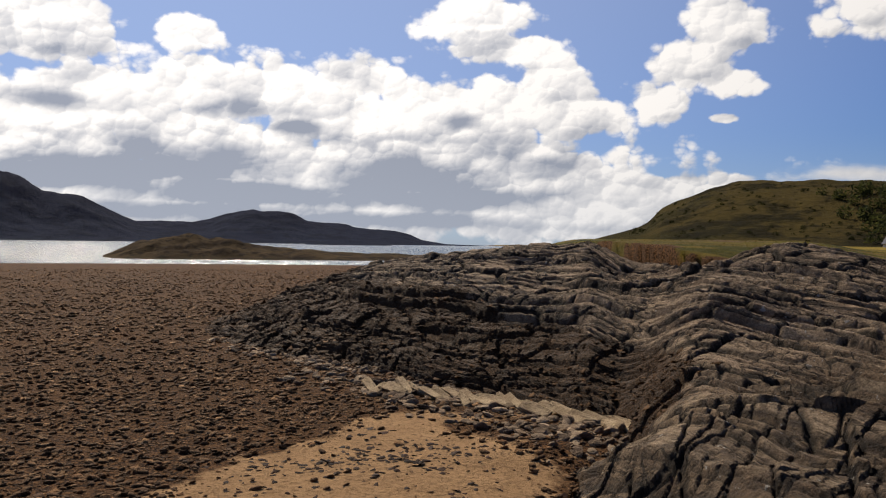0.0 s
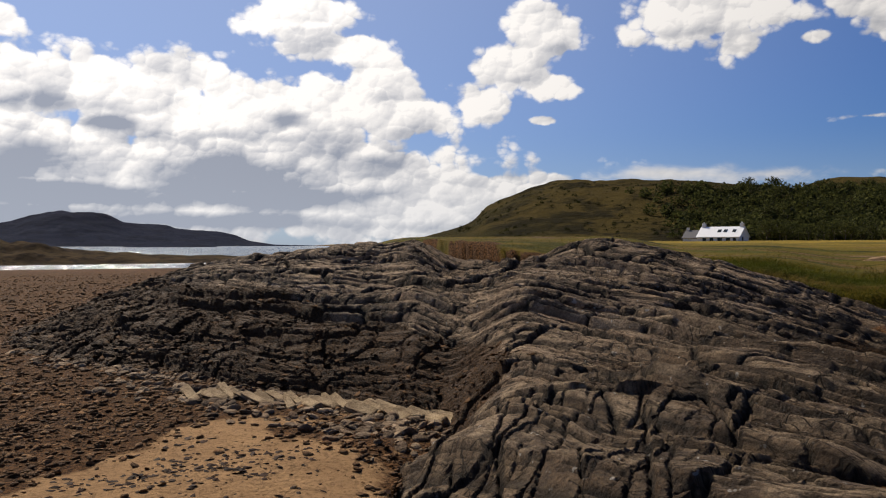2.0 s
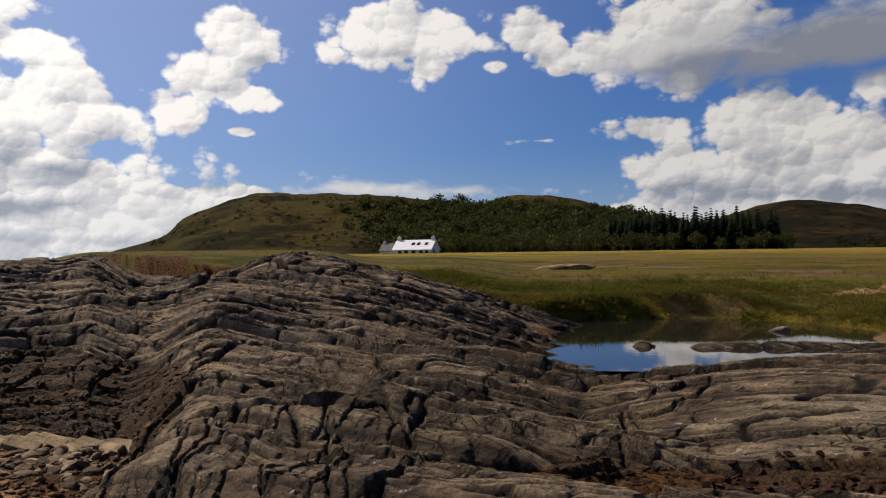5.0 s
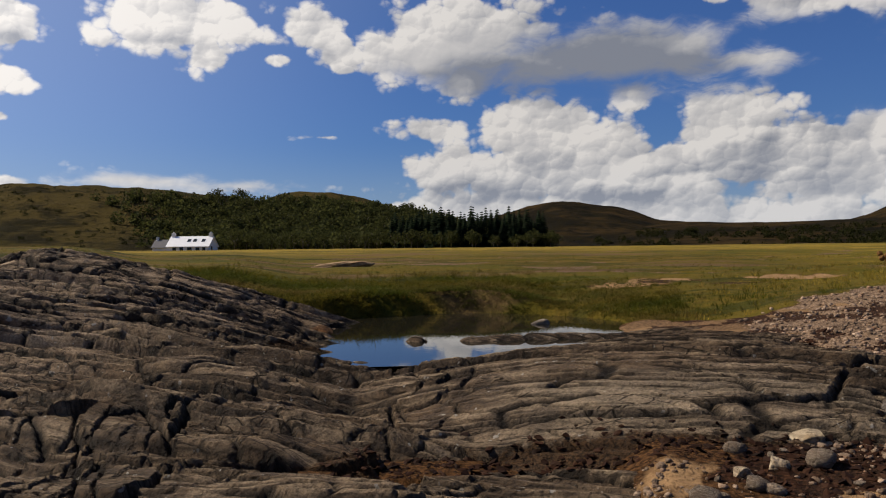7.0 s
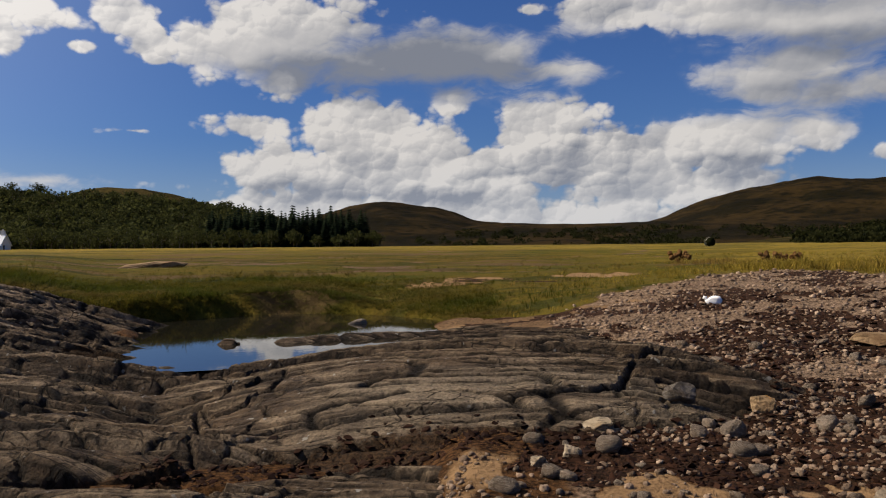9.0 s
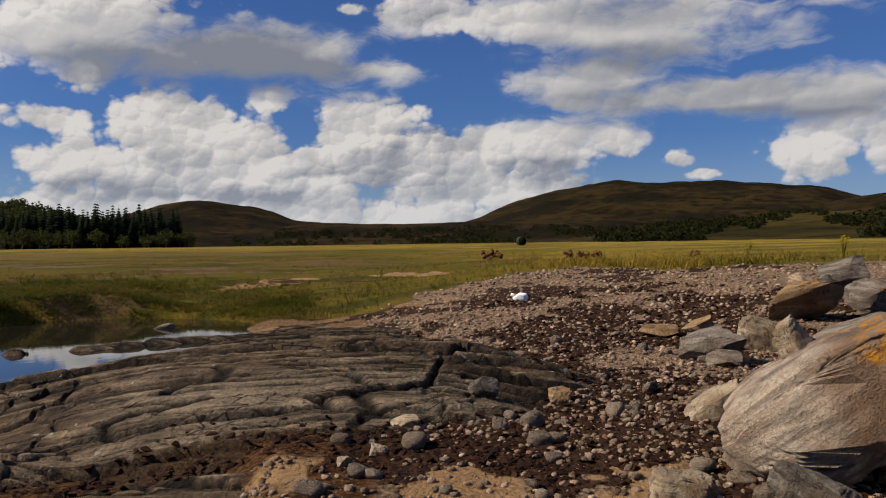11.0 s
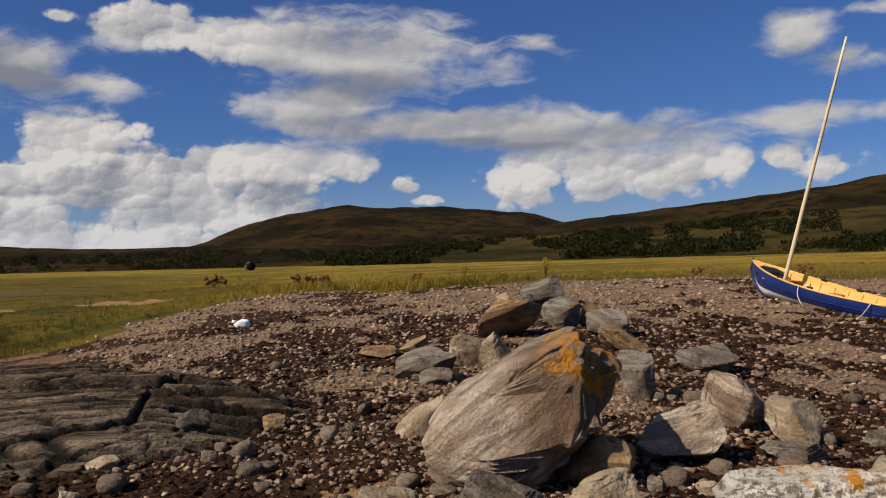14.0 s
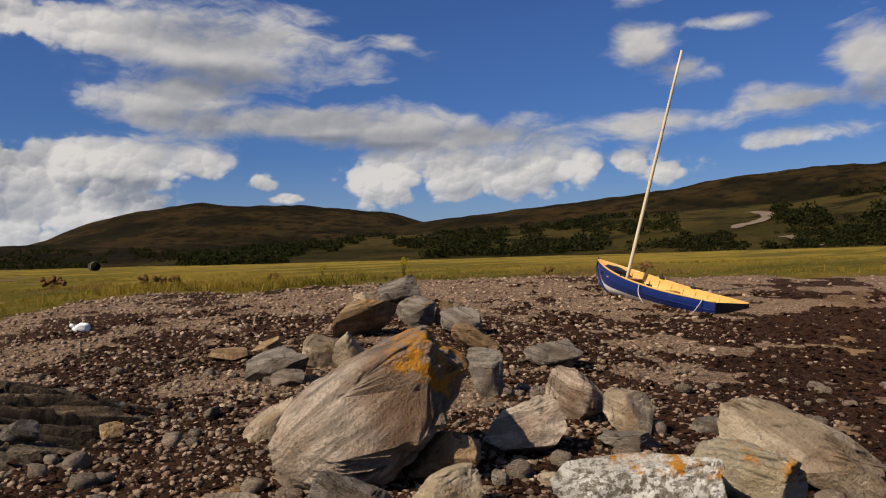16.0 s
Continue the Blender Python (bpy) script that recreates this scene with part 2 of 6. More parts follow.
seen = mix(WT, cover, blue, cloud_lit)
# haze low down
haze = ramp(WT, height, 0.0, 8.0, 0.28, 0.0)
seen = mix(WT, haze, seen, (0.52, 0.58, 0.68))
back = WT.nodes.new("ShaderNodeBackground")
WT.links.new(seen, back.inputs[0])
back.inputs[1].default_value = 0.72
wo = WT.nodes.new("ShaderNodeOutputWorld")
WT.links.new(back.outputs[0], wo.inputs[0])
world.cycles.sampling_method = "MANUAL"
world.cycles.sample_map_resolution = 512

# ---- materials ----
def material(name, rough=0.8, metal=0.0, spec=0.2):
    m = bpy.data.materials.new(name)
    m.use_nodes = True
    b = m.node_tree.nodes["Principled BSDF"]
    b.inputs["Roughness"].default_value, b.inputs["Metallic"].default_value = rough, metal
    b.inputs["Specular IOR Level"].default_value = spec
    return m, m.node_tree, b


def bump(tree, bsdf, value, distance, strength=1.0, under=None):
    n = tree.nodes.new("ShaderNodeBump")
    n.inputs["Strength"].default_value, n.inputs["Distance"].default_value = strength, distance
    tree.links.new(value, n.inputs["Height"])
    if under is not None:
        tree.links.new(under, n.inputs["Normal"])
    tree.links.new(n.outputs[0], bsdf.inputs["Normal"])
    return n.outputs[0]


def attribute(tree, name):
    n = tree.nodes.new("ShaderNodeAttribute")
    n.attribute_name = name
    return n.outputs[2]


def place_of(tree, kind="Object"):
    n = tree.nodes.new("ShaderNodeTexCoord")
    return n.outputs[kind]


def per_piece(tree, island=False):
    if island:
        return tree.nodes.new("ShaderNodeNewGeometry").outputs["Random Per Island"]
    return tree.nodes.new("ShaderNodeObjectInfo").outputs["Random"]


def turned(tree, vector, rx, ry, rz, scale=(1, 1, 1)):
    n = tree.nodes.new("ShaderNodeMapping")
    tree.links.new(vector, n.inputs[0])
    n.inputs[2].default_value = [radians(a) for a in (rx, ry, rz)]
    return vmaths(tree, "MULTIPLY", n.outputs[0], tuple(scale))


def beds_of(tree, across, along):
    """Coordinates that follow the beds of the rock."""
    n = tree.nodes.new("ShaderNodeCombineXYZ")
    tree.links.new(maths(tree, "MULTIPLY", attribute(tree, "bed"), across), n.inputs[0])
    tree.links.new(maths(tree, "MULTIPLY", attribute(tree, "strike"), along), n.inputs[1])
    return n.outputs[0]


def steps_of_colour(tree, fac, *stops):
    n = tree.nodes.new("ShaderNodeValToRGB")
    el = n.color_ramp.elements
    while len(el) < len(stops):
        el.new(0.5)
    for e, (p, c) in zip(el, stops):
        e.position, e.color = p, (*c, 1)
    tree.links.new(fac, n.inputs[0])
    return n.outputs[0]


def make_bedrock():
    m, t, b = material("bedrock", 0.85, 0, 0.12)
    p = place_of(t)
    big = fractal(t, p, 0.35, 4, 0.6)
    mid = fractal(t, p, 2.6, 6, 0.65)
    fine = fractal(t, p, 30.0, 6, 0.72)
    bed = fractal(t, beds_of(t, 9.0, 1.1), 1.0, 6, 0.68, 2.0, 0.5)
    hair = fractal(t, beds_of(t, 5.0, 0.5), 1.0, 4, 0.6, 2.0, 0.5)
    hair = ramp(t, maths(t, "ABSOLUTE", maths(t, "SUBTRACT", hair, 0.5)), 0.004, 0.020, 0.8, 0.0)
    hair = maths(t, "MULTIPLY", hair, ramp(t, fractal(t, p, 0.8, 3, 0.6), 0.42, 0.55))
    # fine joints between the larger ones
    for across, along, thin, some in ((3.3, 1.25, 0.022, 0.46), (8.0, 3.0, 0.05, 0.52)):
        net = t.nodes.new("ShaderNodeTexVoronoi")
        net.voronoi_dimensions, net.feature = "2D", "DISTANCE_TO_EDGE"
        bent = t.nodes.new("ShaderNodeTexNoise")
        t.links.new(p, bent.inputs["Vector"])
        bent.inputs["Scale"].default_value = 2.4
        t.links.new(vmaths(t, "ADD", beds_of(t, across, along), vmaths(t, "MULTIPLY", bent.outputs["Color"], (0.7, 0.7, 0.0))), net.inputs["Vector"])
        net.inputs["Scale"].default_value = 1.0
        split = maths(t, "MULTIPLY", ramp(t, net.outputs["Distance"], thin * 0.4, thin, 0.9, 0.0), ramp(t, fractal(t, p, 0.7, 3, 0.6), some, some + 0.1))
        hair = maths(t, "MAXIMUM", hair, split)
    body = maths(t, "ADD", maths(t, "MULTIPLY", attribute(t, "tone"), 0.55), maths(t, "ADD", maths(t, "MULTIPLY", bed, 0.22), maths(t, "MULTIPLY", mid, 0.30)))
    col = steps_of_colour(t, body, (0.32, (0.105, 0.066, 0.037)), (0.53, (0.250, 0.165, 0.094)), (0.74, (0.45, 0.325, 0.200)))
    col = mix(t, ramp(t, big, 0.48, 0.66, 0, 0.45), col, (0.13, 0.080, 0.038))
    # dry pinkish-grey rock above the tides, its colour lightened to offset weak sun
    col = mix(t, ramp(t, attribute(t, "tide"), 0.1, 0.6, 0.42, 0.0), col, mix(t, ramp(t, mid, 0.4, 0.62), (0.22, 0.155, 0.100), (0.50, 0.375, 0.255)))
    # the dark skin of the tidal zone
    col = mix(t, maths(t, "MULTIPLY", attribute(t, "tide"), ramp(t, mid, 0.35, 0.65, 0.85, 0.45)), col, (0.062, 0.042, 0.026))
    col = mix(t, maths(t, "MULTIPLY", attribute(t, "pale"), ramp(t, body, 0.35, 0.6, 0.25, 0.75)), col, mix(t, ramp(t, big, 0.40, 0.58), (0.20, 0.158, 0.112), (0.40, 0.318, 0.218)))
    # ledge edges coloured pale, part wear, part painted highlight
    col = mix(t, maths(t, "MULTIPLY", attribute(t, "lit_lip"), ramp(t, mid, 0.38, 0.60, 0.0, 0.8)), col, (0.44, 0.335, 0.22))
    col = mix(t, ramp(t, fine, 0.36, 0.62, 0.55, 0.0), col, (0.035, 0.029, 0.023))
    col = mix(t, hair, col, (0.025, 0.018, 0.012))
    # white lichen dots, then joints and ledge feet painted near black as in shade
    dots = fractal(t, p, 9.0, 3, 0.5)
    col = mix(t, ramp(t, dots, 0.68, 0.72, 0, 0.75), col, (0.42, 0.40, 0.35))
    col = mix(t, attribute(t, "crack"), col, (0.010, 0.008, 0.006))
    weed = attribute(t, "weed")
    wn = fractal(t, p, 5.0, 6, 0.7)
    col = mix(t, ramp(t, maths(t, "ADD", weed, maths(t, "MULTIPLY", maths(t, "SUBTRACT", wn, 0.5), 1.3)), 0.35, 0.65, 0, 0.93), col, mix(t, ramp(t, fine, 0.35, 0.65), (0.016, 0.009, 0.004), (0.078, 0.040, 0.015)))
    t.links.new(col, b.inputs["Base Color"])
    t.links.new(ramp(t, mid, 0.3, 0.7, 0.7, 0.95), b.inputs["Roughness"])
    knobs = fractal(t, p, 9.0, 5, 0.7)
    n1 = bump(t, b, maths(t, "SUBTRACT", maths(t, "ADD", bed, maths(t, "MULTIPLY", knobs, 1.4)), hair), 0.05, 1.0)
    bump(t, b, maths(t, "ADD", fine, maths(t, "MULTIPLY", mid, 2.2)), 0.045, 1.0, n1)
    return m


def make_ground():
    m, t, b = material("ground", 0.95, 0, 0.06)
    p = place_of(t)
    big, mid, fine = fractal(t, p, 0.18, 4, 0.6), fractal(t, p, 1.7, 6, 0.65), fractal(t, p, 18.0, 6, 0.7)
    wide = fractal(t, turned(t, p, 0, 0, 50, (0.03, 0.16, 0.1)), 1.0, 6, 0.62)
    bog = fractal(t, turned(t, p, 0, 0, 50, (0.05, 0.22, 0.1)), 1.0, 4, 0.6)
    sand = mix(t, mid, (0.20, 0.118, 0.056), (0.38, 0.240, 0.120))
    sand = mix(t, ramp(t, fine, 0.46, 0.66, 0, 0.6), sand, (0.095, 0.056, 0.028))
    flat = mix(t, ramp(t, fine, 0.42, 0.60), (0.017, 0.008, 0.003), (0.115, 0.056, 0.021))
    flat = mix(t, ramp(t, mid, 0.45, 0.65, 0, 0.5), flat, (0.075, 0.040, 0.018))
    flat = mix(t, ramp(t, big, 0.5, 0.65, 0, 0.5), flat, (0.085, 0.04, 0.013))
    shingle = mix(t, ramp(t, fine, 0.38, 0.62), (0.085, 0.054, 0.033), (0.30, 0.208, 0.135))
    shingle = mix(t, ramp(t, mid, 0.5, 0.68, 0, 0.5), shingle, (0.030, 0.017, 0.011))
    turf = steps_of_colour(t, wide, (0.38, (0.018, 0.025, 0.003)), (0.45, (0.058, 0.060, 0.006)), (0.52, (0.120, 0.086, 0.011)), (0.55, (0.036, 0.040, 0.006)), (0.63, (0.125, 0.080, 0.014)))
    turf = mix(t, attribute(t, "gold"), turf, mix(t, ramp(t, wide, 0.42, 0.56), (0.105, 0.085, 0.011), (0.25, 0.172, 0.024)))
    turf = mix(t, ramp(t, mid, 0.45, 0.65, 0, 0.5), turf, (0.11, 0.070, 0.014))
    turf = mix(t, ramp(t, fine, 0.45, 0.65, 0, 0.55), turf, (0.026, 0.030, 0.006))
    turf = mix(t, maths(t, "MULTIPLY", ramp(t, bog, 0.56, 0.62, 0, 0.7), ramp(t, attribute(t, "gold"), 0.2, 0.8, 1.0, 0.25)), turf, mix(t, fine, (0.05, 0.03, 0.018), (0.17, 0.10, 0.055)))

    def edge(name, gain=1.2):
        return ramp(t, maths(t, "ADD", attribute(t, name), maths(t, "MULTIPLY", maths(t, "SUBTRACT", mid, 0.5), gain)), 0.35, 0.65)
    col = mix(t, edge("sand", 1.6), flat, sand)
    col = mix(t, edge("shingle", 1.0), col, shingle)
    col = mix(t, edge("bare"), col, mix(t, ramp(t, big, 0.45, 0.6), mix(t, ramp(t, fine, 0.4, 0.6), (0.07, 0.040, 0.020), (0.20, 0.125, 0.065)), sand))
    col = mix(t, edge("turf", 0.8), col, turf)
    col = mix(t, ramp(t, maths(t, "ADD", attribute(t, "mud"), maths(t, "MULTIPLY", maths(t, "SUBTRACT", mid, 0.5), 0.8)), 0.3, 0.6, 0.0, 0.9), col, mix(t, ramp(t, fine, 0.4, 0.6), (0.07, 0.042, 0.028), (0.20, 0.125, 0.085)))
    lump = fractal(t, p, 6.0, 5, 0.7)
    col = mix(t, ramp(t, maths(t, "ADD", attribute(t, "wrack"), maths(t, "MULTIPLY", maths(t, "SUBTRACT", lump, 0.5), 1.5)), 0.40, 0.62, 0.0, 0.95), col, mix(t, ramp(t, fine, 0.4, 0.65), (0.012, 0.006, 0.003), (0.060, 0.026, 0.013)))
    t.links.new(col, b.inputs["Base Color"])
    n1 = bump(t, b, mid, 0.14, 0.9)
    bump(t, b, fine, 0.06, 1.0, n1)
    return m


def make_hillside(name, low, high, dark, scale=1.0):
    m, t, b = material(name, 1.0, 0, 0.02)
    p = place_of(t)
    big, mid, fine = fractal(t, p, 0.012 * scale, 5, 0.6), fractal(t, p, 0.06 * scale, 7, 0.65), fractal(t, p, 0.5 * scale, 5, 0.7)
    col = mix(t, ramp(t, big, 0.4, 0.6), low, high)
    col = mix(t, ramp(t, mid, 0.47, 0.62, 0, 0.85), col, dark)
    col = mix(t, ramp(t, fine, 0.4, 0.7, 0, 0.4), col, dark)
    t.links.new(col, b.inputs["Base Color"])
    bump(t, b, maths(t, "ADD", mid, maths(t, "MULTIPLY", fine, 0.3)), 6.0 / scale, 0.7)
    return m


def make_stone(name, a, c, d, bands=6.0, lichen=0.0, island=False, rough=0.75, speck=0.0):
    m, t, b = material(name, rough + 0.1, 0, 0.12)
    p = place_of(t)
    rnd = per_piece(t, island)
    lay = fractal(t, turned(t, p, 6, -8, 10, (bands * 0.3, bands * 0.3, bands * 2.4)), 1.0, 5, 0.6, 2, 0.5)
    mid, fine = fractal(t, p, 3.0, 6, 0.65), fractal(t, p, 40.0, 5, 0.7)
    col = mix(t, ramp(t, lay, 0.42, 0.58), a, c)
    col = mix(t, ramp(t, mid, 0.5, 0.68, 0, 0.7), col, d)
    stain = fractal(t, p, 1.1, 5, 0.6)
    col = mix(t, ramp(t, stain, 0.52, 0.64, 0, 0.55), col, (a[0] * 0.62, a[1] * 0.46, a[2] * 0.36))
    col = mix(t, ramp(t, stain, 0.36, 0.46, 0.4, 0), col, d)
    col = mix(t, ramp(t, fine, 0.35, 0.6, 0.4, 0), col, tuple(v * 0.3 for v in a))
    tone = steps_of_colour(t, rnd, (0.0, tuple(v * 0.45 for v in a)), (0.35, a), (0.7, c), (0.86, d), (1.0, tuple(min(0.75, v * 1.7) for v in c)))
    col = mix(t, 0.6 if island else 0.25, col, tone)
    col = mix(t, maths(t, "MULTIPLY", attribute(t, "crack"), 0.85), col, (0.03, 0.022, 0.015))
    if speck:
        # crusts of white and grey lichen
        crust = fractal(t, p, 22.0, 4, 0.65)
        col = mix(t, ramp(t, crust, 0.47, 0.53, 0, speck), col, mix(t, ramp(t, mid, 0.4, 0.6), (0.42, 0.40, 0.35), (0.70, 0.67, 0.60)))
        col = mix(t, ramp(t, crust, 0.36, 0.42, speck, 0), col, (0.10, 0.085, 0.062))
    # the broken end, mixed darker: grey-brown with warmer patches
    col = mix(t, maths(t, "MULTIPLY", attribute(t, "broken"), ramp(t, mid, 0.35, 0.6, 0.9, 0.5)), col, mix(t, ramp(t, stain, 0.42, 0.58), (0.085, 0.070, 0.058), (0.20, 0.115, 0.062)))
    if lichen:
        ln = fractal(t, p, 7.0, 7, 0.75)
        z = t.nodes.new("ShaderNodeSeparateXYZ")
        t.links.new(p, z.inputs[0])
        spot = ramp(t, maths(t, "ADD", attribute(t, "lichen"), maths(t, "MULTIPLY", maths(t, "SUBTRACT", ln, 0.5), 4.2)), 0.70, 1.25, 0, lichen)
        col = mix(t, spot, col, mix(t, fine, (0.30, 0.10, 0.008), (0.50, 0.25, 0.025)))
    t.links.new(col, b.inputs["Base Color"])
    n1 = bump(t, b, lay, 0.045, 0.8)
    bump(t, b, maths(t, "ADD", fine, maths(t, "MULTIPLY", mid, 3.0)), 0.04, 1.0, n1)
    return m


def make_leafy(name, a, c, rough=0.7, island=True, patch=None, through_light=0.4):
    m, t, b = material(name, rough + 0.15, 0, 0.05)
    rnd = per_piece(t, island)
    n = fractal(t, place_of(t), 1.3, 4, 0.6)
    col = mix(t, rnd, a, c)
    col = mix(t, ramp(t, n, 0.4, 0.7, 0, 0.5), col, tuple(v * 0.5 for v in a))
    if patch:
        bog = fractal(t, turned(t, place_of(t), 0, 0, 50, (0.05, 0.22, 0.1)), 1.0, 4, 0.6)
        col = mix(t, ramp(t, bog, 0.49, 0.57, 0, 0.6), col, mix(t, rnd, patch, tuple(v * 2.2 for v in patch)))
        dark = fractal(t, turned(t, place_of(t), 0, 0, 50, (0.11, 0.30, 0.1)), 1.0, 4, 0.6)
        col = mix(t, ramp(t, dark, 0.50, 0.60, 0, 0.65), col, (0.038, 0.058, 0.006))
    t.links.new(col, b.inputs["Base Color"])
    # thin leaves let some light through
    glow_through = t.nodes.new("ShaderNodeBsdfTranslucent")
    t.links.new(col, glow_through.inputs[0])
    both = t.nodes.new("ShaderNodeMixShader")
    both.inputs[0].default_value = through_light
    t.links.new(b.outputs[0], both.inputs[1])
    t.links.new(glow_through.outputs[0], both.inputs[2])
    t.links.new(both.outputs[0], t.nodes["Material Output"].inputs[0])
    return m


def make_painted(name, colour, rough=0.4, wear=(0.3, 0.28, 0.25), amount=0.25, scale=4.0):
    m, t, b = material(name, rough)
    p = place_of(t)
    n, f = fractal(t, p, scale, 6, 0.65), fractal(t, p, scale * 9, 4, 0.6)
    col = mix(t, ramp(t, n, 0.52, 0.75, 0, amount), colour, wear)
    col = mix(t, ramp(t, f, 0.5, 0.8, 0, amount * 0.7), col, tuple(v * 0.6 for v in colour))
    t.links.new(col, b.inputs["Base Color"])
    t.links.new(ramp(t, n, 0.3, 0.7, rough * 0.8, min(1, rough * 1.3)), b.inputs["Roughness"])
    bump(t, b, f, 0.002, 0.5)
    return m


def make_wood(name, a, c, rough=0.35, stretch=(1.0, 14.0, 14.0)):
    m, t, b = material(name, rough, 0, 0.5)
    p = place_of(t)
    g = fractal(t, turned(t, p, 0, 0, 0, stretch), 1.5, 5, 0.6, 2, 0.4)
    n = fractal(t, p, 3.0, 4, 0.6)
    col = mix(t, g, a, c)
    col = mix(t, ramp(t, n, 0.55, 0.75, 0, 0.4), col, tuple(v * 0.5 for v in a))
    t.links.new(col, b.inputs["Base Color"])
    bump(t, b, g, 0.003, 0.5)
    return m


def make_water(name, colour, ripple, size, rough=0.03):
    m, t, b = material(name, rough, 0, 0.5)
    b.inputs["Base Color"].default_value = (*colour, 1)
    b.inputs["IOR"].default_value = 1.33
    p = place_of(t)
    n = fractal(t, turned(t, p, 0, 0, 25, (1.0, 2.2, 1.0)), size, 4, 0.55)
    bump(t, b, n, ripple, 0.6)
    return m


BEDROCK, GROUND = make_bedrock(), make_ground()
HEATH = make_hillside("heath", (0.026, 0.022, 0.006), (0.056, 0.042, 0.012), (0.009, 0.0085, 0.004))
# heather made dark in colour, standing in for cloud shade on the fells
SHADED_HEATHER = make_hillside("heather", (0.011, 0.009, 0.004), (0.034, 0.022, 0.008), (0.005, 0.005, 0.003), 1.6)
# distant land: the blue of aerial haze goes into its base colour
HAZED_LAND = make_hillside("hazed_land", (0.009, 0.013, 0.029), (0.012, 0.017, 0.034), (0.006, 0.009, 0.020), 0.25)
ISLET = make_hillside("islet_rock", (0.030, 0.020, 0.010), (0.060, 0.042, 0.020), (0.012, 0.009, 0.007), 9.0)
GNEISS = make_stone("banded_gneiss", (0.20, 0.160, 0.122), (0.55, 0.455, 0.350), (0.24, 0.140, 0.080), 5.0, 1.0)
PALE = make_stone("pale_stone", (0.27, 0.21, 0.142), (0.54, 0.44, 0.31), (0.30, 0.185, 0.085), 3.0, 0.9)
GREY = make_stone("grey_stone", (0.12, 0.100, 0.080), (0.29, 0.25, 0.205), (0.16, 0.115, 0.075), 6.0, 0.9)
TAN = make_stone("tan_stone", (0.215, 0.135, 0.070), (0.41, 0.285, 0.155), (0.13, 0.085, 0.05), 3.0, 0.9)
PEBBLE = make_stone("pebbles", (0.16, 0.106, 0.068), (0.43, 0.32, 0.225), (0.26, 0.145, 0.085), 9.0, 0, True)
FOOT = make_stone("foot_stone", (0.10, 0.066, 0.040), (0.33, 0.245, 0.155), (0.15, 0.09, 0.05), 9.0, 0, True)
LOOSE = make_stone("loose_stone", (0.19, 0.148, 0.108), (0.44, 0.355, 0.27), (0.25, 0.165, 0.105), 9.0, 0, False)
FLATSTONE = make_stone("tide_stones", (0.078, 0.039, 0.014), (0.220, 0.122, 0.052), (0.12, 0.050, 0.014), 9.0, 0, True)
SLABSTONE = make_stone("slab_stone", (0.24, 0.17, 0.095), (0.42, 0.32, 0.19), (0.17, 0.11, 0.06), 7.0, 0)
SPECKLED = make_stone("speckled_stone", (0.20, 0.18, 0.14), (0.66, 0.61, 0.52), (0.42, 0.38, 0.31), 4.0, 1.0, speck=0.85)
WEED = make_leafy("seaweed", (0.010, 0.005, 0.003), (0.038, 0.017, 0.009), 0.55, through_light=0.05)
RUSTWEED = make_leafy("rust_weed", (0.020, 0.010, 0.004), (0.075, 0.036, 0.011), 0.6, through_light=0.05)
STRAW = make_leafy("dry_grass", (0.15, 0.12, 0.017), (0.38, 0.265, 0.045), 0.7, True, (0.12, 0.07, 0.025))
BLADE = make_leafy("grass", (0.040, 0.048, 0.006), (0.145, 0.110, 0.016), 0.7, True, (0.075, 0.053, 0.016))
FOLIAGE = make_leafy("foliage", (0.022, 0.028, 0.009), (0.080, 0.083, 0.024), 0.7)
GORSE = make_leafy("gorse", (0.011, 0.014, 0.004), (0.030, 0.031, 0.009), 0.7)
RAGWORT = make_leafy("ragwort_yellow", (0.20, 0.17, 0.012), (0.48, 0.36, 0.02), 0.7)
RUST = make_leafy("dry_dock", (0.10, 0.05, 0.02), (0.22, 0.12, 0.045), 0.7)
NEEDLES = make_leafy("needles", (0.008, 0.014, 0.008), (0.022, 0.034, 0.014), 0.7)
BARK = make_wood("bark", (0.05, 0.04, 0.03), (0.12, 0.10, 0.08), 0.9, (10, 10, 1))
SEA = make_water("sea", (0.02, 0.045, 0.06), 0.5, 1.2, 0.16)
POOL = make_water("pool", (0.012, 0.011, 0.008), 0.0007, 3.0, 0.01)
WHITE = make_painted("white_wall", (0.72, 0.70, 0.66), 0.8, (0.45, 0.42, 0.36), 0.3, 0.6)
ROOF = make_painted("sheet_roof", (0.66, 0.68, 0.70), 0.45, (0.40, 0.38, 0.35), 0.3, 0.5)
SLATE = make_painted("slate", (0.07, 0.07, 0.08), 0.6, (0.12, 0.11, 0.10), 0.3, 1.0)
GLASS = make_painted("dark_glass", (0.02, 0.025, 0.03), 0.1, (0.03, 0.03, 0.03), 0.1)
BLUE = make_painted("blue_paint", (0.008, 0.020, 0.11), 0.38, (0.04, 0.07, 0.22), 0.35, 3.0)
HULLWHITE = make_painted("white_paint", (0.74, 0.74, 0.72), 0.4, (0.5, 0.48, 0.42), 0.3, 3.0)
BLACK = make_painted("black_paint", (0.012, 0.013, 0.016), 0.5, (0.05, 0.05, 0.05), 0.3, 3.0)
VARNISH = make_wood("varnished_wood", (0.50, 0.25, 0.055), (0.72, 0.42, 0.12), 0.3)
SPAR = make_wood("spar_wood", (0.42, 0.33, 0.20), (0.62, 0.53, 0.36), 0.45, (14, 14, 1))
ROPE = make_painted("rope", (0.45, 0.42, 0.36), 0.9, (0.3, 0.28, 0.24), 0.3, 20)
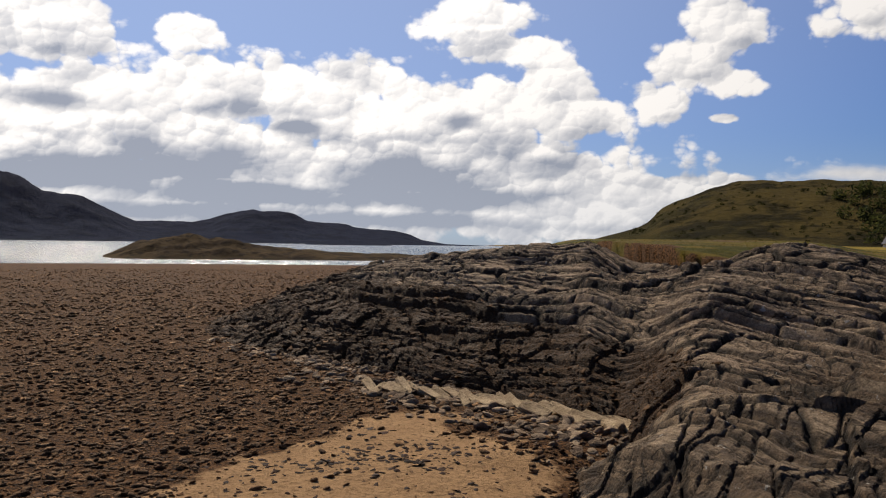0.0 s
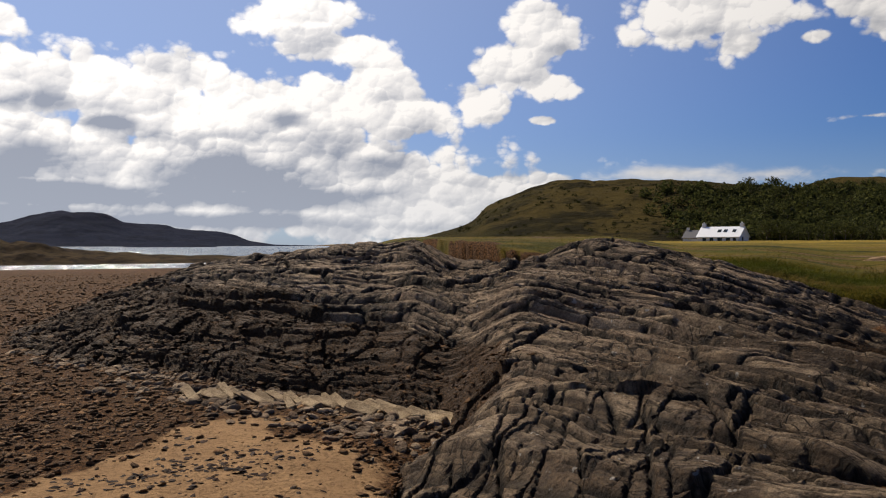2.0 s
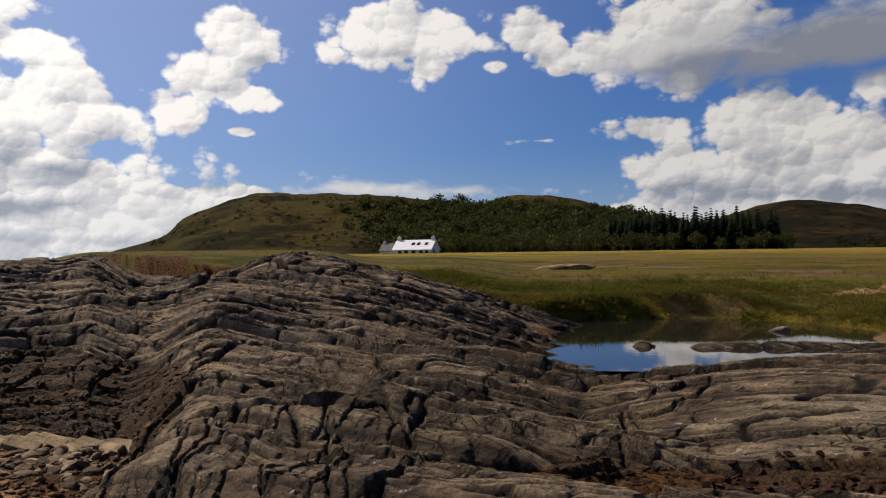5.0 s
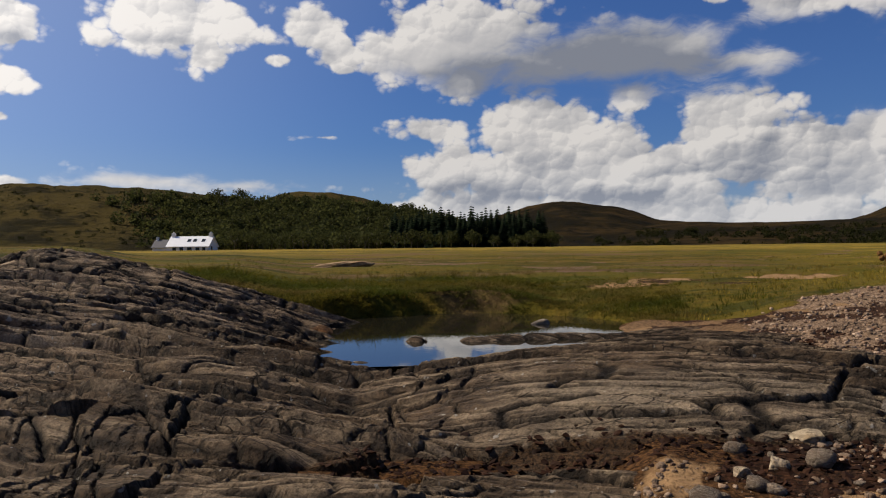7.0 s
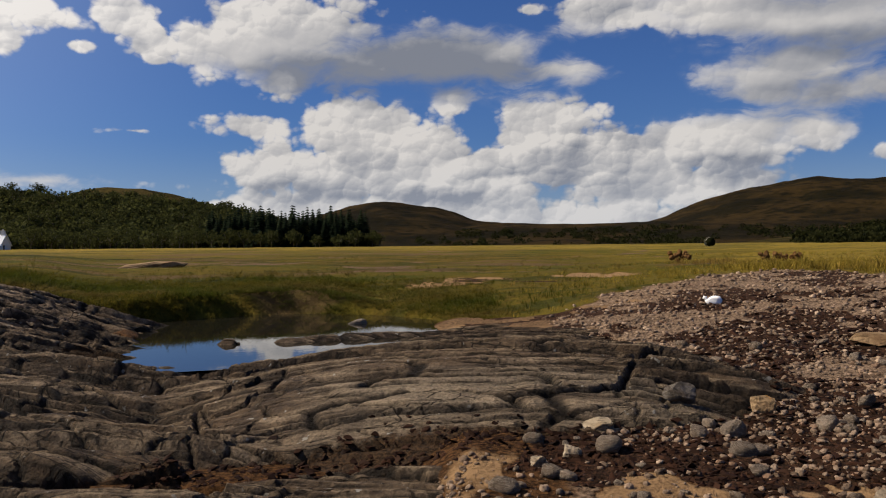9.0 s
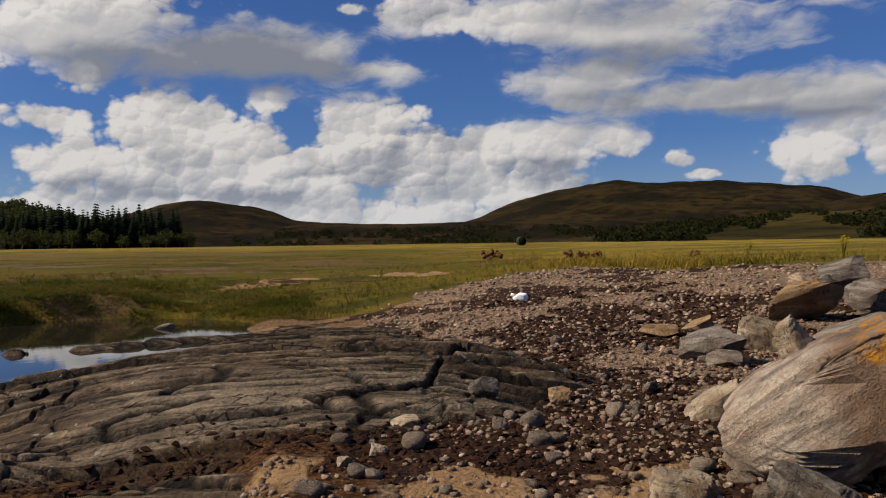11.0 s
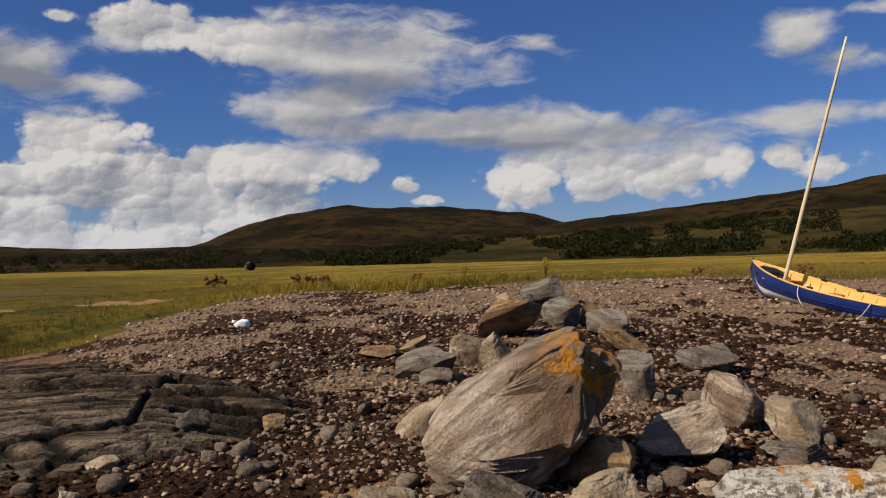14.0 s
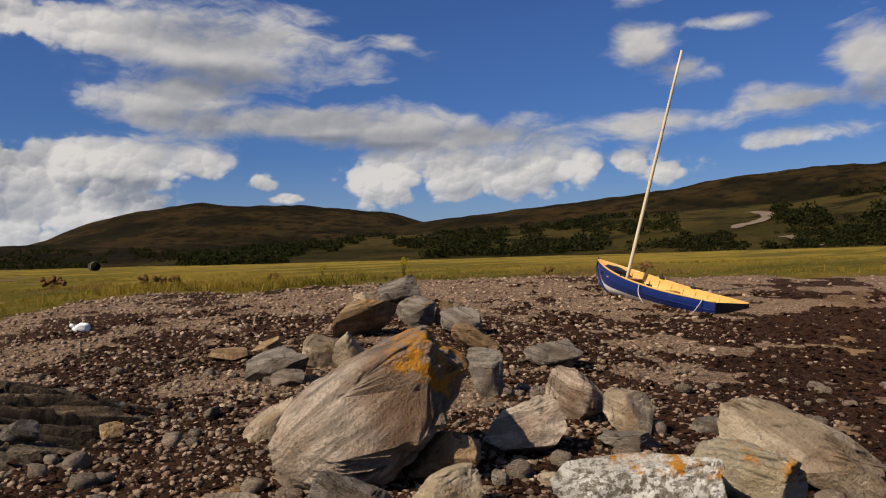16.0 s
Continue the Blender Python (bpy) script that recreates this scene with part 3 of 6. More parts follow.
PLASTIC = make_painted("white_plastic", (0.85, 0.85, 0.84), 0.35, (0.6, 0.6, 0.58), 0.2, 8)
TRACK = make_stone("track_gravel", (0.13, 0.098, 0.066), (0.20, 0.155, 0.11), (0.10, 0.075, 0.05), 0.3, 0)


# ---- noise and meshes ----
def hashed(i, j, seed):
    v = np.sin(np.asarray(i) * 127.1 + np.asarray(j) * 311.7 + seed * 74.7) * 43758.5453
    return v - np.floor(v)


def vnoise(x, y, seed=0):
    i, j = np.floor(x), np.floor(y)
    u, v = x - i, y - j
    u, v = u * u * (3 - 2 * u), v * v * (3 - 2 * v)
    a, b, c, d = hashed(i, j, seed), hashed(i + 1, j, seed), hashed(i, j + 1, seed), hashed(i + 1, j + 1, seed)
    return (a + (b - a) * u) * (1 - v) + (c + (d - c) * u) * v - 0.5


def fbm(x, y, octaves=4, seed=0, gain=0.5):
    total, amp = 0.0, 1.0
    for k in range(octaves):
        total = total + amp * vnoise(x, y, seed + k * 13)
        x, y, amp = x * 2.03 + 5.1, y * 2.03 - 3.7, amp * gain
    return total


def smooth(v, lo, hi):
    t = np.clip((v - lo) / (hi - lo), 0, 1)
    return t * t * (3 - 2 * t)


def soft_interp(v, xs, ys):
    """A rounded line through a few heights."""
    v = np.asarray(v, float)
    w = (xs[-1] - xs[0]) * 0.008
    return (np.interp(v - w, xs, ys) + 2 * np.interp(v, xs, ys) + np.interp(v + w, xs, ys)) / 4


def polar(bearing_deg, distance, z=0.0):
    a = radians(bearing_deg)
    return Vector((distance * math.sin(a), distance * math.cos(a), z))


def mesh_from(name, verts, faces, mats, smooth_shade=True, sharp=None, mat_index=None):
    """A mesh from numpy arrays: faces all of one size."""
    verts, faces = np.asarray(verts, np.float32), np.asarray(faces, np.int32)
    me = bpy.data.meshes.new(name)
    n, k = faces.shape
    me.vertices.add(len(verts))
    me.vertices.foreach_set("co", verts.ravel())
    me.loops.add(n * k)
    me.loops.foreach_set("vertex_index", faces.ravel())
    me.polygons.add(n)
    me.polygons.foreach_set("loop_start", np.arange(0, n * k, k, dtype=np.int32))
    me.polygons.foreach_set("use_smooth", np.full(n, smooth_shade))
    for m in mats:
        me.materials.append(m)
    if mat_index is not None:
        me.polygons.foreach_set("material_index", np.asarray(mat_index, np.int32))
    me.update(calc_edges=True)
    if sharp:
        me.set_sharp_from_angle(angle=radians(sharp))
    return me


def add_values(me, name, values):
    a = me.attributes.new(name, "FLOAT", "POINT")
    a.data.foreach_set("value", np.asarray(values, np.float32).ravel())


def grid_faces(rows, cols, keep=None):
    i = np.arange(rows - 1)[:, None] * cols + np.arange(cols - 1)[None, :]
    f = np.stack([i, i + cols, i + cols + 1, i + 1], -1).reshape(-1, 4)
    if keep is not None:
        k = keep.ravel()
        f = f[k[f].any(1)]
    return f


def compact(verts, faces, *extra):
    used = np.unique(faces)
    where = np.zeros(len(verts), np.int64)
    where[used] = np.arange(len(used))
    return (verts[used], where[faces], *[e[used] for e in extra])


# ---- the lie of the land ----
SEA_LEVEL = -1.25
SHORE_Y = [-40, 0, 7, 9.3, 11.5, 14, 18.4, 26, 32, 45, 100, 400, 1500]
SHORE_X = [-5, 0.2, 1.0, 1.2, 3.4, 0.9, -2.0, -6.2, -5.0, 0, 12, 72, 290]


def bear(x, y):
    return np.degrees(np.arctan2(x, y))


def window(v, lo, hi, soft):
    return smooth(v, lo - soft, lo + soft) * (1 - smooth(v, hi - soft, hi + soft))


def turf_edge(b):
    return soft_interp(b, [-180, -20, -5, 10, 16, 25, 33, 38, 43, 47, 52, 58, 66, 72, 76, 84, 95, 106, 115, 131, 180], [90, 90, 60, 30, 23.5, 21.5, 20.5, 19.6, 20.4, 21.2, 21.6, 19.6, 16.6, 17.8, 20.6, 22.6, 24.4, 29, 26, 26.5, 60])


def creeks(x, y):
    """Narrow muddy channels that wind through the meadow: 1 along the bed."""
    d, b = np.hypot(x, y), bear(x, y)
    f = fbm((x * 0.64 - y * 0.77) * 0.045 + 3.1, (x * 0.77 + y * 0.64) * 0.16, 3, 25)
    return np.exp(-((f / 0.05) ** 2)) * window(d, 25, 95, 3) * window(b, 38, 80, 4)


def land(x, y):
    d, b = np.hypot(x, y), bear(x, y)
    z = soft_interp(np.minimum(d, 60), [0, 5, 8, 12, 17, 22, 30, 45, 60], [0, 0, 0.08, 0.22, 0.43, 0.6, 0.85, 1.05, 1.2])
    z = z + np.interp(d, [60, 120, 190, 400, 1500, 4800], [0, 0.6, 1.25, 2.2, 4, 6])
    z = z + 0.3 * np.exp(-((d - 24) / 8) ** 2) * smooth(b, 68, 80)
    z = z - np.clip(-y - 3, 0, 40) * np.interp(x, [0, 10, 16, 22, 30], [0.1, 0.09, 0.045, 0.01, 0])
    # grassy knoll behind the rock
    z = z + (0.95 * window(b, 7, 26, 3) + 0.35 * window(b, 26, 36, 3)) * window(d, 23, 60, 3)
    # low ground under the rocks and the pool, up to the bank of the meadow
    under = (1 - smooth(d - turf_edge(b), -0.3, 0.25)) * window(b, -60, 66, 9)
    z = z * (1 - under) + under * (-0.95 + 0.77 * smooth(b, 34, 38) + 0.3 * (1 - smooth(b, 39.5, 42)) * smooth(b, 34, 38) * smooth(d, 15.5, 16.5) + 0.25 * smooth(b + 2.5 * fbm(x * 0.4, y * 0.4, 3, 23), 57.5, 63))
    z = z - (0.06 * window(b, 36, 57, 3) + 0.36 * window(b, 54, 68, 3)) * (1 - smooth(d - turf_edge(b), 0, 6)) * smooth(d - turf_edge(b), -0.3, 0.25)
    # creeks and soft hags of the salt meadow
    z = z - 0.12 * creeks(x, y) + 0.22 * fbm((x * 0.64 - y * 0.77) * 0.09, (x * 0.77 + y * 0.64) * 0.3, 3, 27) * window(d, 23, 75, 4) * window(b, 34, 84, 4)
    z = z + 0.12 * fbm(x * 0.25, y * 0.25, 4, 3) * smooth(d, 3, 10) * (1 - 0.85 * window(b, 55, 74, 3) * window(d, 12, 20, 1.5)) + 0.03 * fbm(x * 1.7, y * 1.7, 3, 9)
    return z


def ground_height(x, y):
    d = np.hypot(x, y)
    s = x - np.interp(y, SHORE_Y, SHORE_X)
    far = np.maximum(1.0, d / 40)
    w = smooth(s, -1.4 * far, 0.9 * far)
    beach = -0.80 - 0.0045 * (d - 8) + 0.05 * fbm(x * 0.5, y * 0.5, 4, 21) * (1 - smooth(d, 60, 100))
    beach = np.where(d > 109, np.maximum(beach, -4), beach)
    return beach * (1 - w) + land(x, y) * w


def rock_base(x, y):
    d, b = np.hypot(x, y), bear(x, y)
    u, v = (x - 5) * 0.707 - (y - 22) * 0.707, (x - 5) * 0.707 + (y - 22) * 0.707
    main = 1.62 - np.where(v < 0, 2.55 * (np.abs(v) / 9) ** 1.25, 2.0 * (np.abs(v) / 6) ** 2)
    main = main - 0.5 * window(b, 11.5, 20, 2) * smooth(d, 17, 21.5) - np.where(u < 0, 2.3 * (np.abs(u) / 15) ** 3, 2.2 * (np.abs(u) / 14) ** 3)
    main = main + np.interp(b, [8, 10, 12, 17, 20, 24, 27, 30.4, 34.3, 38.3, 42.6, 48], [0, 0.12, 0, 0, 0.18, 0.14, 0, -0.17, -0.38, -0.64, -0.80, -0.9])
    edge = np.interp(y, [-2, 2, 6, 8, 9.5, 10.5, 12, 14], [2.4, 1.8, 1.2, 1.0, 1.6, 3.2, 4.6, 6.0])
    inside = smooth(x, edge - 1.3, edge + 1.6)
    near = -0.06 + 0.016 * (d - 5) * (1 - smooth(b, 36, 44)) - 0.16 * window(b, 4, 26, 3) * smooth(d, 6, 9) + 0.18 * window(b, 24, 37, 5) * window(d, 8.5, 13, 1.5)
    near = near - 0.22 * (1 - smooth(x, 2.2, 4.2)) + 0.30 * np.exp(-(((x - 3.1) / 1.3) ** 2 + ((y - 8.7) / 1.1) ** 2) ** 1.5) - 0.7 * window(b, 6, 24, 3) * smooth(d, 10.2, 12.0)
    near = near - 0.30 * np.exp(-(((d - 7.15) / 0.35) ** 2)) * window(b, 38, 66, 3)
    near = near - 0.9 * smooth(b, 60, 70) - 1.2 * smooth(d, 12.6, 16) * smooth(b, 36, 42) - 0.8 * smooth(d, 15, 19) * (1 - smooth(b, 36, 42))
    near = near * inside - 1.4 * (1 - inside)
    su, sv = (x - 8.5) * 0.38 - (y - 4.2) * 0.925, (x - 8.5) * 0.925 + (y - 4.2) * 0.38
    back = np.interp(su, [-3, -2, -1.2, -0.3, 3], [0.8, 1.8, 3.0, 4.4, 5.0])
    slab = 0.50 - np.where(sv < 0, 0.55 * (np.abs(sv) / 2.3) ** 2, 0.055 * np.abs(sv) + 1.6 * smooth(sv, back, back + 1.4)) - 0.5 * np.where(su > 0, (np.abs(su) / 3.2) ** 3, (np.abs(su) / 3.6) ** 2)
    bar = 0.11 - 0.6 * ((x * 0.766 + y * 0.643 - 15.0 + 0.25 * np.sin(x * 1.3)) / 0.38) ** 2 - 1.5 * (1 - window(b, 44, 69, 2.0)) + 0.10 * smooth(b, 59, 64) - 0.5 * np.exp(-(((b - 48.0) / 0.8) ** 2))
    crest = np.interp(b, [14, 18, 26, 30.4, 34.3, 38.3, 42.6, 46], [1.1, 1.3, 1.45, 1.28, 0.86, 0.40, -0.05, -0.6])
    ramp_up = np.interp(d, [7.0, 9.5, 13, 18.5, 20, 24], [-0.30, 0.08, 0.40, 0.96, 0.9, 0.2])
    slope = np.minimum(ramp_up, 1.0) * crest - 0.10 - 3.2 * (1 - smooth(b, 3, 18)) - 2.0 * smooth(b, 43, 48) - 1.5 * smooth(d, 19.5, 22)
    hill = np.logaddexp(np.clip(main, -6, 6) * 5, np.clip(slope, -6, 6) * 5) / 5 - 0.05
    hill = hill + 0.20 * window(b, 7, 20, 5) * window(d, 13.6, 18.8, 2.0)
    return np.maximum.reduce([hill, near, slab, bar])


def warp_s(x, y):
    return 1.0 * fbm(x * 0.14, y * 0.14, 3, 31) + 0.06 * fbm(x * 0.6, y * 0.6, 3, 33)


def swing(y):
    """The beds strike north-west on the main rock and turn northwards by the shore."""
    w = np.log1p(np.exp(np.clip((y - 10.5) / 0.9, -40, 40))) * 0.9
    return 0.42 * y + 0.30 * w


def cells(u, v, seed):
    """Irregular cells: how far the nearest side of the cell is, the place within it, and the cell's two hash keys."""
    i0, j0 = np.floor(u), np.floor(v)
    best, second = np.full_like(u, 9e9), np.full_like(u, 9e9)
    site, other = [np.zeros_like(u) for _ in range(4)], [np.zeros_like(u) for _ in range(2)]
    for di in (-1, 0, 1):
        for dj in (-1, 0, 1):
            i, j = i0 + di, j0 + dj
            pu, pv = i + 0.1 + 0.8 * hashed(i, j, seed), j + 0.1 + 0.8 * hashed(i, j, seed + 5)
            d = (u - pu) ** 2 + (v - pv) ** 2
            first = d < best
            nxt = ~first & (d < second)
            second = np.where(first, best, np.where(nxt, d, second))
            other[0] = np.where(first, site[0], np.where(nxt, pu, other[0]))
            other[1] = np.where(first, site[1], np.where(nxt, pv, other[1]))
            best = np.where(first, d, best)
            for k, val in enumerate((pu, pv, i, j)):
                site[k] = np.where(first, val, site[k])
    gap = np.sqrt((site[0] - other[0]) ** 2 + (site[1] - other[1]) ** 2) + 1e-6
    return (second - best) / (2 * gap), u - site[0], v - site[1], site[2], site[3]


def hump_mask(x, y):
    """Where the beds by the shore stand across the rest."""
    n = 0.5 * fbm(x * 0.9, y * 0.9, 3, 35)
    return (((x - 2.6) / 1.5) ** 2 + ((y - 7.4) / 1.7) ** 2 + n < 1.0) | (x + 0.25 * y + n < 3.4)


def strata(x, y):
    """Tilted beds, cut by joints into blocks: relief, how dark a crack or ledge foot is painted, worn edges painted as
    lit, and each block's tone.
    """
    s, t = 0.93 * x + swing(y) + warp_s(x, y), 0.37 * x - 0.93 * y
    t = t + 0.35 * fbm(x * 0.5, y * 0.5, 3, 37)
    calm = 1 - 0.5 * window(bear(x, y), 47, 73, 4)
    z, crack, lit_lip, tone = np.zeros_like(x), np.zeros_like(x), np.zeros_like(x), np.zeros_like(x)
    # ledges: every bed breaks off towards the shore
    for period, amp, seed in ((1.25, 0.22, 1), (0.44, 0.10, 2), (0.17, 0.030, 3)):
        q = s / period + 0.32 * np.sin(2.1 * s / period + seed) + 0.16 * fbm(t * 0.5 / period, s * 0.3, 2, seed + 15)
        k = np.floor(q)
        fr = q - k
        run = smooth(vnoise(t * 0.22 / period ** 0.7 + 7 * hashed(k, 3, seed), k * 1.37, seed), -0.34, -0.05)
        a = amp * (0.25 + 1.1 * hashed(k, 0, seed)) * run * calm ** 1.3
        z = z + a * (smooth(fr, 0.0, 0.09) - 0.5 - fr * 0.9)
        # shade at each ledge's foot and light on its edge go into colour masks
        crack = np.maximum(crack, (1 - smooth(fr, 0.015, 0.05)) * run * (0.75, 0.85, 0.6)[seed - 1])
        lit_lip = np.maximum(lit_lip, window(fr, 0.12, 0.40, 0.07) * run * (0.6, 0.8, 0.5)[seed - 1])
    # joints: blocks of three sizes, each a little raised, sunk and tilted
    hump = hump_mask(x, y)
    wu, wv = 0.05 * fbm(x * 3.1, y * 3.1, 3, 38), 0.05 * fbm(x * 2.7, y * 2.7, 3, 39)
    s2 = np.where(hump, 0.80 * x - 0.60 * y, s) + wu
    t2 = np.where(hump, 0.60 * x + 0.80 * y, t * (1 - 0.8 * (1 - calm))) + wv
    for across, along, lift, tilt, width, depth, need, seed in ((0.95, 2.4, 0.075, 0.12, 0.020, 0.10, -0.45, 1), (0.38, 1.05, 0.040, 0.09, 0.015, 0.065, -0.32, 2), (0.17, 0.48, 0.016, 0.05, 0.011, 0.035, -0.10, 3)):
        edge, du, dv, i, j = cells(s2 / across + 3 * seed, t2 / along, seed * 17)
        edge = edge * across
        some = smooth(fbm(x * 0.55 / across ** 0.5, y * 0.55 / across ** 0.5, 3, seed + 45), need, need + 0.16)
        level = hashed(i, j, seed + 2) - 0.5
        rise = lift * level * 1.6 + tilt * (du * (hashed(i, j, seed + 3) - 0.8) * across + dv * (hashed(i, j, seed + 4) - 0.5) * 0.6 * along)
        z = z + np.clip(rise, -0.16, 0.16) * (0.35 + 0.65 * calm) * (0.5 + 0.5 * some)
        w = width * (0.55 + 0.9 * hashed(j, i, seed + 6)) * (0.7 + 0.045 * np.hypot(x, y))
        z = z - depth * some * (1 - smooth(edge, 0.0, w * 1.3)) * (0.55 + 0.45 * calm)
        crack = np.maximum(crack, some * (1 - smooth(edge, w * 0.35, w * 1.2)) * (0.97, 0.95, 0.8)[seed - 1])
        tone = tone + (0.32, 0.40, 0.28)[seed - 1] * hashed(i, j, seed + 7)
    z = z + 0.04 * calm * fbm(x * 2.2, y * 2.2, 4, 41) + 0.016 * (0.4 + 0.6 * calm) * fbm(x * 8, y * 8, 4, 43)
    return z, crack, lit_lip, tone


def rock_height(x, y):
    z, crack, lit_lip, tone = strata(x, y)
    low_bar = np.exp(-(((x * 0.766 + y * 0.643 - 15.0) / 0.7) ** 2)) * window(bear(x, y), 44, 69, 2)
    return rock_base(x, y) + z * (1 - 0.55 * low_bar), crack, lit_lip, tone


def bare_sand(x, y):
    """Tan sand between the weed, near the end of the slab."""
    d, b = np.hypot(x, y), bear(x, y)
    return window(b, 61, 90, 4) * window(d, 3.0, 6.7, 0.5) * smooth(fbm(x * 1.3, y * 1.3, 3, 61), -0.24, -0.04)


def pale_strip(x, y, n):
    """Drifts of pale sand and shell on the salt meadow."""
    d, b = np.hypot(x, y), bear(x, y)
    broken = smooth(fbm(x * 0.8, y * 0.8, 3, 63), -0.12, 0.10)
    return broken * window(b, 58, 74, 2) * np.maximum(window(d + 4 * n, 24.4, 26.2, 0.5), 0.8 * window(b, 62, 70, 2) * window(d - 3 * n, 30.2, 31.6, 0.6))


def weed_mask(x, y):
    """Bands of stranded weed on the shingle."""
    n = fbm(x * 0.55, y * 0.55, 4, 71) + 0.6 * fbm(x * 1.9, y * 1.9, 3, 75)
    d = np.hypot(x, y)
    b = bear(x, y)
    return smooth(n + 0.22 * window(d, 5, 15, 1.5) + 0.26 * smooth(b, 103, 112) * window(d, 5.5, 22, 1.5) - 0.05 - 0.45 * bare_sand(x, y), 0.02, 0.14) * smooth(b, 58, 64)


# ground: one sheet to the horizon, finer towards the middle
def sand_mask(x, y, n):
    b, d = bear(x, y), np.hypot(x, y)
    return window(d + 1.5 * n, 3.0, 12.6, 0.6) * (1 - smooth(b + 8 * n, 2, 9)) * smooth(13.4 + 2.2 * x - y + 3 * n, -1.2, 1.2)


def make_ground_sheet():
    bs = np.concatenate([np.arange(-180, -36, 3.0), np.arange(-36, 136, 0.25), np.arange(136, 179, 3.0), [180.0]])
    ds = np.concatenate([np.linspace(0, 3, 8)[:-1], 3 * (1.0175 ** np.arange(0, 223)), [170, 210, 260, 330, 430, 600, 900, 1400, 2200, 3400, 4700]])
    B, D = np.meshgrid(np.radians(bs), ds)
    X, Y = D * np.sin(B), D * np.cos(B)
    Z = ground_height(X, Y)
    r = rock_base(X, Y)
    Z = np.where((D < 40) & (D > 2.0) & (r > Z), np.minimum(Z, r - 0.45), Z)
    me = mesh_from("ground", np.stack([X, Y, Z], -1).reshape(-1, 3), grid_faces(*X.shape)[:, ::-1], [GROUND])
    b = bear(X, Y)
    s = X - np.interp(Y, SHORE_Y, SHORE_X)
    n = fbm(X * 0.35, Y * 0.35, 4, 51)
    turf = smooth(D + (3 - 2.2 * window(b, 30, 68, 4)) * n - turf_edge(b) + 0.5 * window(b, 30, 66, 3), -0.5, 0.5) * smooth(s, 0, 3)
    gold = smooth(D + 60 * fbm(X * 0.012, Y * 0.012, 4, 57) + 12 * fbm(X * 0.15, Y * 0.15, 3, 58) + 70 * smooth(b, 66, 80), 45, 130)
    shingle = smooth(b + 8 * n, 61, 70) * (1 - smooth(b + 12 * n, 138, 165)) * smooth(D + n, 2.5, 5) * (1 - turf)
    patch, strip = bare_sand(X, Y), pale_strip(X, Y, n)
    turf, shingle = turf * (1 - 0.95 * strip), shingle * (1 - 0.9 * patch) * (1 - strip)
    sand = np.maximum.reduce([sand_mask(X, Y, n), 0.9 * patch, strip])
    bare = 1.2 * window(b + 10 * n, 57, 70, 2) * window(D + 3 * n, 13.2, 17.5, 0.8) + 0.62 * smooth(b + 8 * n, 116, 130) * window(D, 4, 24, 2)
    for name, v in (("turf", turf), ("gold", gold), ("shingle", shingle), ("sand", sand), ("bare", np.clip(bare, 0, 1) * (1 - turf * 0.6)), ("mud", creeks(X, Y)), ("wrack", weed_mask(X, Y) * (1 - turf) * (D < 26) * (D > 3))):
        add_values(me, name, v)
    return tagged(new("ground", me), "tidal sand and shingle rising into a coastal meadow", "ground", kind="structure")


make_ground_sheet()


def make_outcrop():
    # rows run along the beds, so that every ledge has a clean edge
    q = np.arange(-4.0, 27.0, 0.019)
    yy = np.concatenate([np.arange(-3.5, 12.0, 0.027), 12.0 * np.exp(np.arange(0, math.log(32 / 12), 0.00235))])
    Y, Q = np.meshgrid(yy, q, indexing="ij")
    X = Q - swing(Y)
    for _ in range(4):
        X = (Q - swing(Y) - warp_s(X, Y)) / 0.93
    T = 0.37 * X - 0.93 * Y
    D, B = np.hypot(X, Y), bear(X, Y)
    area = (D < 32.5) & (D > 2.4) & (B > -19) & (B < 86)
    Z, crack, lit_lip, tone = np.full_like(X, -9.0), np.zeros_like(X), np.zeros_like(X), np.zeros_like(X)
    Z[area], crack[area], lit_lip[area], tone[area] = rock_height(X[area], Y[area])
    G = ground_height(X, Y)
    keep = area & (Z > G - 0.12)
    # a fringe round the kept part hangs into the ground
    Z = np.maximum(Z, G - 0.5)
    V = np.stack([X, Y, Z], -1).reshape(-1, 3)
    tide = smooth(0.32 + 0.30 * smooth(B, 14, 30) + 0.3 * smooth(B, 42, 50) - rock_base(X, Y) + 0.35 * fbm(X * 0.45, Y * 0.45, 4, 94), 0.0, 0.55)
    low = smooth(0.30 + 0.65 * (1 - smooth(B, -3, 6)) - rock_base(X, Y) + 0.4 * fbm(X * 0.5, Y * 0.5, 3, 93), 0.0, 0.5) * (X < 9) * smooth(Y, 9.5, 11)
    gully = np.exp(-(((D - 7.15) / 0.30) ** 2)) * window(B, 38, 72, 3)
    weed = np.clip(low + gully, 0, 1)
    pale = np.maximum(window(B, 52, 78, 3) * window(D + 0.9 * fbm(X * 0.5, Y * 0.5, 3, 47), 7.1, 8.8, 0.25), 0.8 * (1 - smooth(X + 0.25 * Y + fbm(X * 0.8, Y * 0.8, 3, 48), 2.9, 3.9)))
    V, F, C, W, L, E, TN, TD, BS, BT = compact(V, grid_faces(*X.shape, keep)[:, ::-1], crack.ravel(), weed.ravel(), pale.ravel(), lit_lip.ravel(), tone.ravel(), tide.ravel(), Q.ravel(), T.ravel())
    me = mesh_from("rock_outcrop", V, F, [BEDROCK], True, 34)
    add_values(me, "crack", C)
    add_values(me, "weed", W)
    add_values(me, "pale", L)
    for name, v in (("lit_lip", E), ("tone", TN), ("tide", TD), ("bed", BS), ("strike", BT)):
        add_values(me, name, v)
    return tagged(new("rock_outcrop", me), "bedded grey-brown bedrock cracked into tilted blocks", "rock", kind="structure")


make_outcrop()


